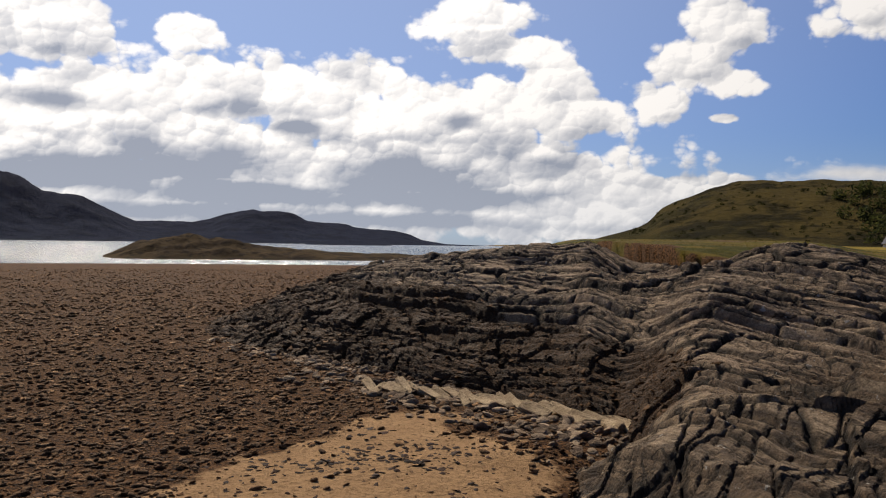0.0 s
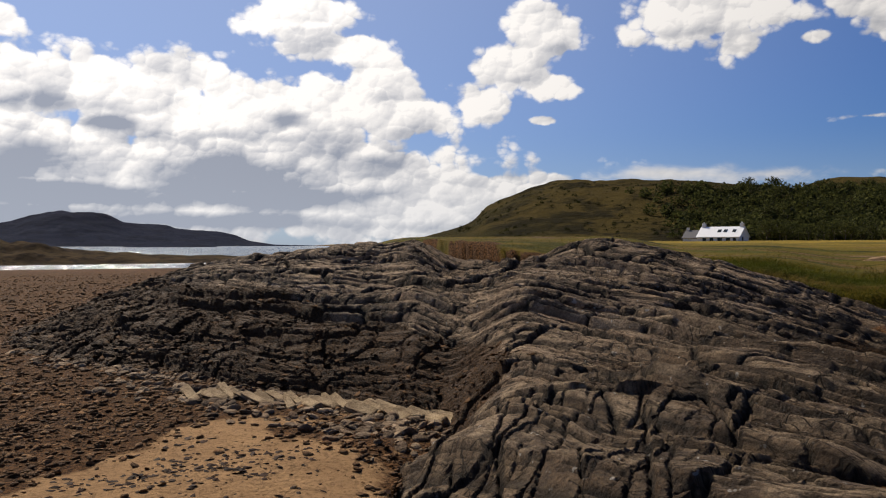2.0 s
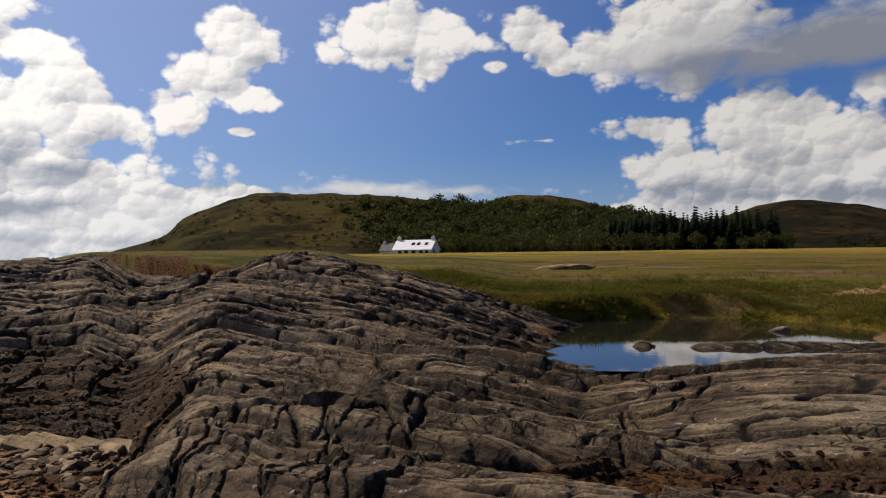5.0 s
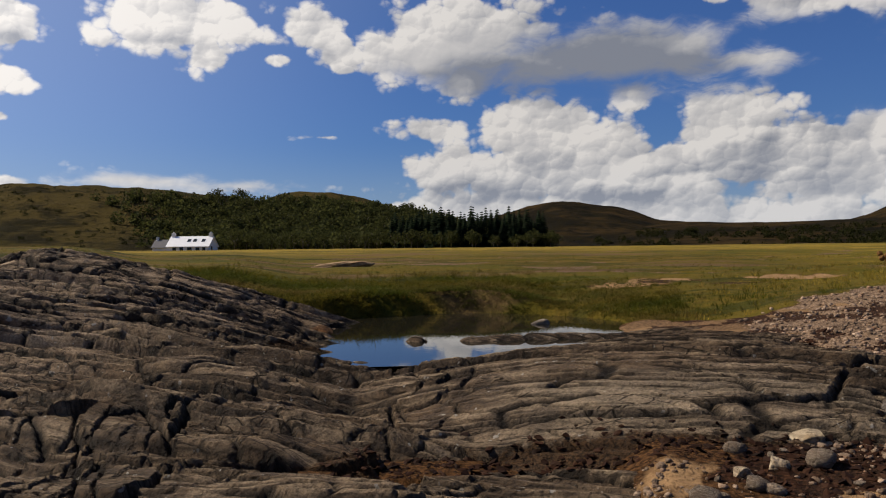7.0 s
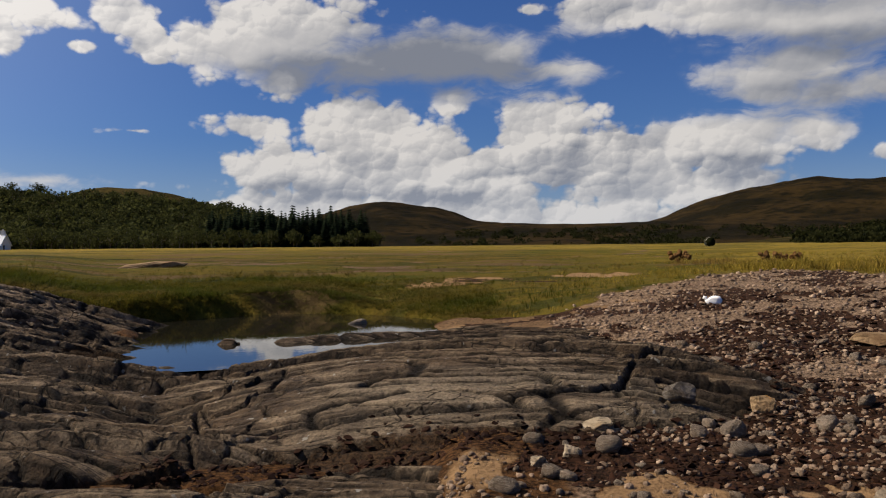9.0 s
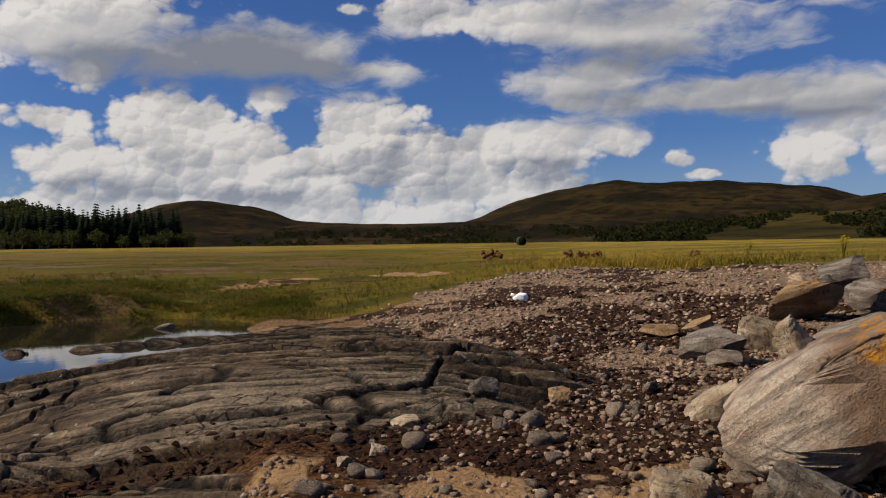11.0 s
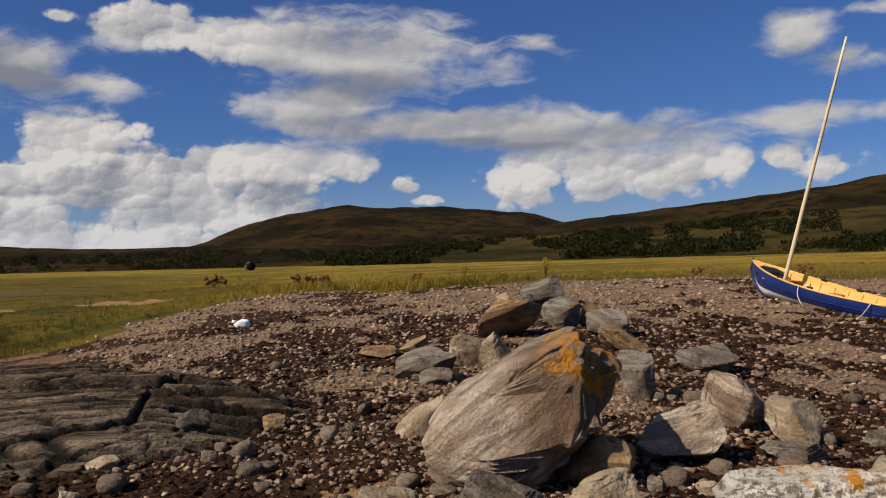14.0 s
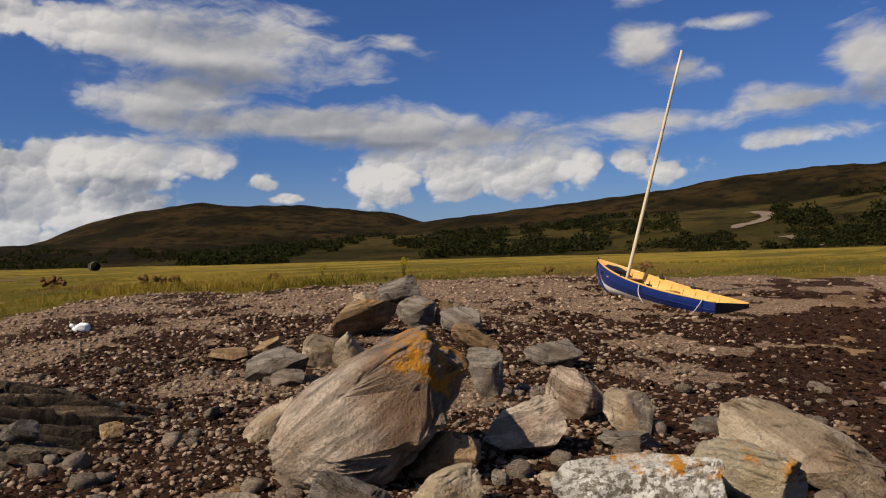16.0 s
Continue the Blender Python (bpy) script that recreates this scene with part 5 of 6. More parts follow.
# ---- boat ----
def make_boat():
    L = 4.3
    boat = tagged(new("sailing_dinghy"), "blue wooden sailing dinghy with varnished inside lying on the beach", "boat")
    N, K = 28, 12

    def half(u):
        return 0.74 * (math.sin(math.pi * min(1, 0.20 + 0.80 * u) ** 1.0) ** 0.62 if u < 0.999 else 0.0) * (1 if u < 0.55 else 1) if u < 0.5 else 0.74 * max(0.0, 1 - ((u - 0.40) / 0.60) ** 2.3)

    def sheer(u):
        return 0.46 + 0.34 * max(0, u - 0.25) ** 1.8 * 1.5 + 0.05 * (1 - u)

    def keel(u):
        return 0.02 * (1 - u) + (0.62 * max(0, (u - 0.80) / 0.20) ** 2.6)

    def section(u, v, inset=0.0):
        """v: 0 at the keel, 1 at the gunwale."""
        w = max(half(u) - inset, 0.0)
        k, s = keel(u) + inset, sheer(u)
        k = min(k, s - 0.02)
        a = v * math.pi / 2
        y = w * math.sin(a) ** 0.75
        z = k + (s - k) * (1 - math.cos(a)) ** 0.9
        x = L * (u - 0.03 * (1 - v) * max(0, u - 0.7) / 0.3)
        return x, y, z

    def skin(bm, v0, v1, inset=0.0, flip=False, rows=6, u1=1.0):
        for side in (-1, 1):
            grid = []
            for i in range(N + 1):
                u = u1 * i / N
                grid.append([bm.verts.new((lambda q: (q[0], side * q[1], q[2]))(section(u, v0 + (v1 - v0) * j / rows, inset))) for j in range(rows + 1)])
            for i in range(N):
                for j in range(rows):
                    bm.faces.new((grid[i][j], grid[i + 1][j], grid[i + 1][j + 1], grid[i][j + 1]))
        bmesh.ops.remove_doubles(bm, verts=bm.verts, dist=0.0015)
        bmesh.ops.recalc_face_normals(bm, faces=bm.faces)
        if flip:
            bmesh.ops.reverse_faces(bm, faces=bm.faces)

    bm = bmesh.new()
    skin(bm, 0.52, 1.0)
    link_mesh("hull_side", bm, BLUE, boat, "deep blue painted topsides")
    bm = bmesh.new()
    skin(bm, 0.0, 0.52)
    link_mesh("bottom", bm, HULLWHITE, boat, "white painted bottom")
    bm = bmesh.new()
    skin(bm, 0.0, 1.0, 0.022, True, 9, 0.985)
    link_mesh("inner_planking", bm, VARNISH, boat, "golden varnished inside planking")
    # plank lands and the rubbing strake
    for side in (-1, 1):
        bm = bmesh.new()
        tube(bm, [(lambda q: (q[0], side * (q[1] - 0.005), q[2] + 0.008))(section(i / 24, 1.0)) for i in range(25)], 0.022, 6)
        link_mesh("gunwale", bm, VARNISH, boat, "varnished gunwale")
        bm = bmesh.new()
        tube(bm, [(lambda q: (q[0], side * (q[1] + 0.004), q[2]))(section(i / 24 * 0.99, 0.74)) for i in range(25)], 0.010, 5)
        link_mesh("plank_edge", bm, BLUE, boat)
    # transom
    bm = bmesh.new()
    pts = [section(0, j / 10) for j in range(11)]
    ring = [(-0.02, q[1], q[2]) for q in pts] + [(-0.02, -q[1], q[2]) for q in pts[::-1]]
    a = [bm.verts.new(p) for p in ring]
    c = [bm.verts.new((p[0] + 0.035, p[1], p[2])) for p in ring]
    bm.faces.new(a)
    bm.faces.new(c[::-1])
    for k in range(len(a)):
        bm.faces.new((a[k], c[k], c[(k + 1) % len(a)], a[(k + 1) % len(a)]))
    bmesh.ops.recalc_face_normals(bm, faces=bm.faces)
    link_mesh("transom", bm, BLACK, boat, "black painted transom", False)
    bm = bmesh.new()
    tube(bm, [(L * 0.78, 0, keel(0.78) - 0.02), (L * 0.4, 0, -0.02), (0.0, 0, -0.03)], 0.03, 6)
    link_mesh("keel", bm, HULLWHITE, boat)
    bm = bmesh.new()
    tube(bm, [(L * 0.995, 0, sheer(1) + 0.06), (L * 1.0, 0, 0.75 * sheer(1)), (L * 0.955, 0, keel(0.93)), (L * 0.88, 0, keel(0.85))], [0.03, 0.03, 0.028, 0.02], 6)
    link_mesh("stem", bm, BLUE, boat, "blue painted stem post")
    for u, wd in ((0.22, 0.24), (0.50, 0.22), (0.76, 0.24)):
        bm = bmesh.new()
        box(bm, L * u, 0, sheer(u) - 0.16, wd, 2 * half(u) * 0.93, 0.025, None, 0.005)
        link_mesh("thwart", bm, VARNISH, boat, "varnished thwart")
    for i in range(9):
        u = 0.12 + 0.085 * i
        for side in (-1, 1):
            bm = bmesh.new()
            tube(bm, [(lambda q: (q[0], side * q[1], q[2]))(section(u, v, 0.035)) for v in (0.15, 0.35, 0.55, 0.75, 0.95)], 0.012, 5)
            link_mesh("rib", bm, VARNISH, boat)
    bm = bmesh.new()
    box(bm, L * 0.45, 0, keel(0.3) + 0.085, L * 0.6, 0.52, 0.02, None, 0.004)
    link_mesh("floor_board", bm, VARNISH, boat)
    for u in (0.40, 0.62):
        for side in (-1, 1):
            bm = bmesh.new()
            box(bm, L * u, side * (half(u) - 0.02), sheer(u) + 0.04, 0.16, 0.05, 0.05, None, 0.008)
            tube(bm, [(L * u, side * (half(u) - 0.02), sheer(u) + 0.06), (L * u, side * (half(u) - 0.02), sheer(u) + 0.13)], 0.012, 6)
            link_mesh("rowlock", bm, BLACK, boat, "dark rowlock")
    # dark sail bag stowed in the bow
    rng = np.random.default_rng(4)
    p, f = stone_points(rng, 4, 4, 0.75, 0.10)
    me = mesh_from("sail_bag", p * np.array([0.36, 0.30, 0.20]) + np.array([L * 0.83, 0.02, sheer(0.83) - 0.12]), f, [BLACK])
    ob = new("sail_bag", me)
    ob.parent = boat
    ob["label"] = "dark bundled sail bag"
    # mast, raked aft
    bm = bmesh.new()
    foot = Vector((L * 0.75, 0, keel(0.75) + 0.05))
    tip = foot + Vector((-0.70, 0.0, 5.9))
    tube(bm, [foot.lerp(tip, k / 8) for k in range(9)], [0.045, 0.046, 0.046, 0.045, 0.043, 0.040, 0.036, 0.032, 0.026], 12)
    link_mesh("mast", bm, SPAR, boat, "pale wooden mast")
    bm = bmesh.new()
    tube(bm, [foot.lerp(tip, 0.02 + 0.1 * k) + Vector((0.05 + 0.006 * math.sin(k * 2), -0.03, 0)) for k in range(10)], 0.006, 5)
    link_mesh("halyard", bm, ROPE, boat, "white halyard")
    for u, drop in ((0.46, 0.42), (0.06, 0.36)):
        q = section(u, 1.0)
        bm = bmesh.new()
        side = ROPE_SIDE
        pts = [(q[0] + 0.22 * (k / 6) ** 2 * (-1 if u > 0.3 else 1), side * (q[1] + 0.03 + 0.05 * math.sin(k / 6 * 3.1)), q[2] + 0.02 - drop * k / 6) for k in range(7)]
        tube(bm, pts, 0.011, 6)
        link_mesh("rope", bm, ROPE, boat, "loose white rope hanging over the side")
    stern, bow = polar(120.5, 18.7), polar(111.8, 21.8)
    along = (bow - stern).normalized()
    along.z = math.tan(radians(BOAT_PITCH))
    along.normalize()
    side_way = Vector((0, 0, 1)).cross(along).normalized()
    up = along.cross(side_way)
    m = Matrix((along, side_way, up)).transposed().to_4x4()
    boat.matrix_world = Matrix.Translation((stern.x, stern.y, BOAT_Z)) @ m @ pose(0, 0, 0, BOAT_HEEL, 0, 0)
    return boat


BOAT_PITCH, BOAT_HEEL, BOAT_Z, ROPE_SIDE = 10.0, 4.5, 0.05, 1
make_boat()


# ---- cottage ----
def gable_roof(bm, x0, x1, half_w, eave, ridge, over=0.25, thick=0.12):
    for side in (-1, 1):
        a = [(x0 - over, side * (half_w + over), eave - over * (ridge - eave) / half_w), (x1 + over, side * (half_w + over), eave - over * (ridge - eave) / half_w), (x1 + over, 0, ridge), (x0 - over, 0, ridge)]
        lo = [bm.verts.new(p) for p in a]
        hi = [bm.verts.new((p[0], p[1], p[2] + thick)) for p in a]
        bm.faces.new(lo)
        bm.faces.new(hi[::-1])
        for k in range(4):
            bm.faces.new((lo[k], hi[k], hi[(k + 1) % 4], lo[(k + 1) % 4]))
    bmesh.ops.recalc_face_normals(bm, faces=bm.faces)


def gable_walls(bm, x0, x1, half_w, eave, ridge):
    for x in (x0, x1):
        bm.faces.new([bm.verts.new(p) for p in ((x, -half_w, 0), (x, half_w, 0), (x, half_w, eave), (x, 0, ridge), (x, -half_w, eave))])
    for side in (-1, 1):
        bm.faces.new([bm.verts.new(p) for p in ((x0, side * half_w, 0), (x1, side * half_w, 0), (x1, side * half_w, eave), (x0, side * half_w, eave))])
    bmesh.ops.remove_doubles(bm, verts=bm.verts, dist=0.001)
    bmesh.ops.recalc_face_normals(bm, faces=bm.faces)


def make_cottage():
    c = polar(30.95, 188)
    house = tagged(new("cottage"), "white low cottage with a pale sheet roof and skylights", "house")
    bm = bmesh.new()
    gable_walls(bm, -4.6, 4.6, 2.9, 2.0, 4.1)
    link_mesh("wall", bm, WHITE, house, "", False)
    bm = bmesh.new()
    gable_roof(bm, -4.6, 4.6, 2.9, 2.0, 4.1)
    roof = link_mesh("roof", bm, ROOF, house, "pale grey sheet roof", False)
    slope = math.degrees(math.atan2(2.1, 2.9))
    for x in (-0.2, 1.1, 3.0):
        bm = bmesh.new()
        box(bm, x, -1.35, 3.28, 0.75, 0.95, 0.08, Matrix.Translation((x, -1.35, 3.28)) @ pose(0, 0, 0, slope, 0, 0) @ Matrix.Translation((-x, 1.35, -3.28)))
        link_mesh("skylight", bm, GLASS, roof, "dark skylight", False)
    for x in (-4.2, 4.2):
        bm = bmesh.new()
        box(bm, x, 0, 4.5, 0.8, 0.6, 0.9, None, 0.03)
        tube(bm, [(x, 0, 4.9), (x, 0, 5.2)], 0.14, 8)
        link_mesh("chimney", bm, WHITE, house, "white chimney", False)
    for x, w, h, z in ((-3.0, 0.8, 1.0, 1.25), (-1.4, 0.8, 1.9, 0.95), (0.4, 1.0, 1.0, 1.25), (2.2, 0.9, 1.0, 1.25), (3.6, 0.7, 1.0, 1.25)):
        bm = bmesh.new()
        box(bm, x, -2.9, z, w, 0.08, h, None, 0.01)
        link_mesh("door" if h > 1.5 else "window", bm, GLASS, house, "", False)
    bm = bmesh.new()
    box(bm, 4.6, -0.8, 1.5, 0.08, 0.7, 0.9, None, 0.01)
    link_mesh("window", bm, GLASS, house, "", False)
    bm = bmesh.new()
    gable_walls(bm, -8.2, -4.65, 2.2, 1.8, 3.4)
    link_mesh("side_wing", bm, WHITE, house, "low white side wing", False)
    bm = bmesh.new()
    gable_roof(bm, -8.2, -4.95, 2.2, 1.8, 3.4)
    link_mesh("side_roof", bm, SLATE, house, "dark slate roof of the wing", False)
    bm = bmesh.new()
    box(bm, -7.9, 0, 3.7, 0.5, 0.5, 0.8, None, 0.02)
    link_mesh("chimney", bm, WHITE, house, "", False)
    house.matrix_world = pose(c.x, c.y, ground_z(c.x, c.y) - 1.1, 0, 0, -52)
    return house


make_cottage()


# ---- trees ----
def leaf_clumps(rng, centres, n, size):
    """Small tilted leaf sprays round centres with radii, as numpy quads."""
    V, F = [], []
    for cx, cy, cz, r in centres:
        k = max(6, int(n * r * r))
        q = rng.normal(size=(k, 3))
        q /= np.linalg.norm(q, axis=1)[:, None]
        q = q * (r * rng.uniform(0.55, 1.08, (k, 1))) * np.array([1, 1, 0.8]) + np.array([cx, cy, cz])
        a, b = rng.normal(size=(k, 3)), rng.normal(size=(k, 3))
        a /= np.linalg.norm(a, axis=1)[:, None]
        b = np.cross(a, b)
        b /= np.linalg.norm(b, axis=1)[:, None]
        s = size * rng.uniform(0.6, 1.4, (k, 1))
        quad = np.stack([q - a * s, q - b * s * 0.55, q + a * s, q + b * s * 0.55], 1)
        base = sum(len(v) for v in V)
        V.append(quad.reshape(-1, 3))
        F.append(np.arange(k * 4).reshape(k, 4) + base)
    return np.concatenate(V), np.concatenate(F)


def make_broadleaf(seed, tall, label):
    rng = np.random.default_rng(seed)
    tree = tagged(new("broadleaf_tree"), label, "tree", "wood below the hill")
    bm = bmesh.new()
    tube(bm, [(0, 0, -0.5), (0.1, 0.05, tall * 0.25), (0, 0.1, tall * 0.5)], [0.22, 0.17, 0.09], 7)
    tips = []
    for k in range(6):
        a = k * 1.05 + rng.uniform(-0.3, 0.3)
        e = Vector((math.cos(a) * tall * 0.28, math.sin(a) * tall * 0.28, tall * rng.uniform(0.45, 0.8)))
        tube(bm, [(0.05, 0.05, tall * (0.2 + 0.04 * k)), e * 0.6 + Vector((0, 0, tall * 0.08)), e], [0.09, 0.06, 0.03], 5)
        tips.append(e)
    link_mesh("trunk", bm, BARK, tree)
    centres = [(t.x, t.y, t.z, tall * rng.uniform(0.15, 0.23)) for t in tips] + [(rng.uniform(-0.1, 0.1) * tall, rng.uniform(-0.1, 0.1) * tall, tall * z, tall * r) for z, r in ((0.5, 0.26), (0.72, 0.24), (0.88, 0.16), (0.35, 0.22))]
    v, f = leaf_clumps(rng, centres, 26, 0.30)
    me = mesh_from("crown", v, f, [FOLIAGE], False)
    ob = new("crown", me)
    ob.parent = tree
    return tree


def make_conifer(seed, tall, label):
    rng = np.random.default_rng(seed)
    tree = tagged(new("conifer"), label, "tree", "conifer plantation")
    bm = bmesh.new()
    tube(bm, [(0, 0, -0.5), (0, 0, tall * 0.5), (0.05, 0, tall * 0.93)], [0.2, 0.12, 0.03], 7)
    link_mesh("trunk", bm, BARK, tree)
    V, F, n = [], [], 0
    for k in range(17):
        z = tall * (0.08 + 0.90 * k / 16)
        reach = (tall * 0.34 * (1 - k / 17.5) + 0.22) * rng.uniform(0.8, 1.15)
        arms = 11 if k < 12 else 7
        for j in range(arms):
            a = 2 * math.pi * (j + rng.uniform(-0.3, 0.3)) / arms
            r = reach * rng.uniform(0.7, 1.1)
            dx, dy = math.cos(a), math.sin(a)
            w = 0.18 + 0.22 * r
            V += [(dx * 0.05, dy * 0.05, z + 0.25), (dx * r * 0.6 - dy * w, dy * r * 0.6 + dx * w, z - r * 0.16), (dx * r, dy * r, z - r * 0.40), (dx * r * 0.6 + dy * w, dy * r * 0.6 - dx * w, z - r * 0.16)]
            F.append((n, n + 1, n + 2, n + 3))
            n += 4
    me = mesh_from("crown", np.array(V), np.array(F), [NEEDLES], False)
    ob = new("crown", me)
    ob.parent = tree
    return tree


BROAD = [make_broadleaf(11, 6.5, "dark green broadleaf tree in the hillside wood"), make_broadleaf(12, 5.2, "rounded dark green broadleaf tree by the wood's edge"), make_broadleaf(13, 7.4, "tall dark green broadleaf tree in the wood")]
CONES = [make_conifer(21, 11.0, "dark spruce in the plantation"), make_conifer(22, 12.6, "tall dark spruce in the plantation"), make_conifer(23, 9.5, "small dark spruce at the plantation's edge")]


def plant(protos, spots, rng, lo=0.75, hi=1.25):
    first = set()
    for b, d, z in spots:
        k = int(rng.integers(len(protos)))
        c = polar(b, d)
        s = rng.uniform(lo, hi)
        m = pose(c.x, c.y, z, 0, 0, rng.uniform(0, 360)) @ Matrix.Scale(s, 4)
        if k not in first:
            protos[k].matrix_basis = m
            first.add(k)
        else:
            o = copy_thing(protos[k], Matrix.Identity(4))
            o.matrix_basis = m


def wood_spots(rng):
    spots = []
    for _ in range(230):
        b = rng.uniform(24.5, 56)
        d = rng.uniform(222, 300 if b < 32 else 335)
        # thinner towards the open hill
        if rng.uniform() < smooth(b + (d - 222) * 0.02, 29.5, 33):
            spots.append((b, d, max(HEADLAND(b, d), 1.2)))
    for b in np.arange(33.2, 56, 0.42):
        spots.append((b + rng.uniform(-0.2, 0.2), rng.uniform(208, 226), 2.2))
    for b in (32.6, 33.0, 33.5, 34.0, 34.3, 33.8):
        spots.append((b, 340, HEADLAND(b, 340)))
    return spots


R2 = np.random.default_rng(31)
plant(BROAD, wood_spots(R2), R2, 0.5, 0.85)


# the closed canopy higher up the slope, where single trees cannot be told apart
def make_canopy():
    rng = np.random.default_rng(37)
    protos = [leaf_clumps(rng, [(0, 0, 1.0, 1.0), (rng.uniform(-0.6, 0.6), rng.uniform(-0.6, 0.6), 0.5, 0.8)], 60, 0.22) for _ in range(6)]
    rows = []
    while len(rows) < 950:
        b, d = rng.uniform(24, 55), rng.uniform(225, 340)
        d = min(d, 318 + 4 * rng.normal()) if b < 32 else d
        if rng.uniform() < smooth(b + (d - 222) * 0.02 + rng.normal(0, 0.6), 26.5, 32.5):
            c = polar(b, d)
            rows.append((c.x, c.y, max(HEADLAND(b, d), 1.2) - 0.3, rng.uniform(1.5, 2.9)))
    rows = np.array(rows)
    M = spins(rng, len(rows), 0.1) * rows[:, 3][:, None, None]
    joined("wood_canopy", protos, (rng.integers(0, 6, len(rows)), M, rows[:, :3]), FOLIAGE, "dense dark broadleaf wood on the hillside", "wood", None, False)


make_canopy()
plant(CONES, [(b + R2.uniform(-0.15, 0.15), d + R2.uniform(-5, 5), 2.0) for d in (222, 231, 240, 250) for b in np.arange(44.6 + (d - 222) * 0.012, 55.2, 0.42)], R2, 0.8, 1.06)


# scrub on the moors
def make_scrub():
    rng = np.random.default_rng(41)
    protos = [leaf_clumps(rng, [(0, 0, 0.5, 1.0), (rng.uniform(-0.7, 0.7), rng.uniform(-0.7, 0.7), 0.3, 0.7)], 44, 0.24) for _ in range(5)]
    rows = []
    for b0, b1, d0, d1, n, f, size in ((84, 118, 165, 300, 1700, NEAR_MOOR, 1.5), (118, 131, 158, 195, 330, NEAR_MOOR, 1.2), (124, 131, 200, 290, 160, NEAR_MOOR, 1.8), (55, 92, 300, 430, 700, LOW_MOOR, 1.8), (13, 31, 225, 350, 300, HEADLAND, 0.8)):
        for _ in range(n):
            b, d = rng.uniform(b0, b1), rng.uniform(d0, d1)
            if float(fbm(np.array([b * 0.35]), np.array([d * 0.022]), 3, 81)[0]) < -0.10:
                continue
            c = polar(b, d)
            rows.append((c.x, c.y, f(b, d) - 0.2, size * rng.uniform(0.5, 1.25)))
    rows = np.array(rows)
    n = len(rows)
    M = spins(rng, n, 0.1) * rows[:, 3][:, None, None]
    joined("scrub", protos, (rng.integers(0, 5, n), M, rows[:, :3]), GORSE, "dark gorse and birch scrub on the moor", "shrubs", None, False)


make_scrub()


# gravel track winding up the moor
def make_track():
    def moor_at(b, e):
        return b, next(d for d in np.arange(160, 330, 0.5) if math.degrees(math.atan2(NEAR_MOOR(b, d) - EYE, d)) > e)

    bm = bmesh.new()
    lower = ((126.6, 0.15), (126.3, 0.40), (125.9, 0.65), (125.2, 0.92), (124.5, 1.0))
    upper = ((121.5, 1.60), (121.9, 1.80), (123.0, 2.0), (123.7, 2.25), (123.6, 2.5), (123.0, 2.65), (122.5, 2.70))
    for way_up in (lower, upper):
        ctrl = [polar(*moor_at(b, e)) for b, e in way_up]
        rows = []
        for i in range(len(ctrl) - 1):
            for k in range(6):
                q = (ctrl[i + 1] - ctrl[i]).normalized()
                rows.append((ctrl[i].lerp(ctrl[i + 1], k / 6), Vector((-q.y, q.x, 0)), 1.8 * (0.35 + 0.65 * min(1, (i * 6 + k) / 5))))
        strip = []
        for p, n, half in rows:
            r = []
            for o in (-half, 0, half):
                w = p + n * o
                b, d = math.degrees(math.atan2(w.x, w.y)), math.hypot(w.x, w.y)
                r.append(bm.verts.new((w.x, w.y, NEAR_MOOR(b, d) + 0.25)))
            strip.append(r)
        for a, c in zip(strip, strip[1:]):
            for k in range(2):
                bm.faces.new((a[k], a[k + 1], c[k + 1], c[k]))
    bmesh.ops.recalc_face_normals(bm, faces=bm.faces)
    ob = link_mesh("track", bm, TRACK)
    tagged(ob, "pale gravel track winding up the moor", "road", kind="structure")


make_track()


# ---- small things on the shore ----
def make_bag():
    bag = tagged(new("plastic_canister"), "white crumpled plastic canister washed up on shingle", "litter")
    c = polar(78.4, 16.7)
    rng = np.random.default_rng(6)
    p, f = stone_points(rng, 4, 3, 0.6, 0.08)
    me = mesh_from("body", p * np.array([0.15, 0.10, 0.09]), f, [PLASTIC])
    o = new("body", me)
    o.parent = bag
    bm = bmesh.new()
    tube(bm, [(-0.13, 0, 0.02), (-0.20, 0, 0.03)], [0.035, 0.03], 10)
    link_mesh("neck", bm, PLASTIC, bag)
    bag.matrix_world = pose(c.x, c.y, surface_z(c.x, c.y) + 0.07, 0, 8, -78)


make_bag()


def make_dock(seed):
    rng = np.random.default_rng(seed)
    plant_ob = tagged(new("dock_plant"), "dry brown dock plant standing in the grass", "plant", "dry docks at the meadow's edge")
    for k in range(11):
        a, l, o = rng.uniform(0, 6.28), rng.uniform(0.35, 0.75), rng.uniform(0.15, 0.5)
        tip = Vector((math.cos(a) * o, math.sin(a) * o, l))
        bm = bmesh.new()
        tube(bm, [(0, 0, -0.05), tip * 0.5 + Vector((0, 0, 0.05)), tip], [0.012, 0.009, 0.005], 5)
        link_mesh("stem", bm, RUST, plant_ob)
        v, f = stone_points(rng, 3, 2, 1.0, 0.3)
        o = new("seed_head", mesh_from("seed_head", v * np.array([0.06, 0.06, 0.14]) + np.array(tip) * 0.86, f, [RUST], False))
        o.parent = plant_ob
    return plant_ob


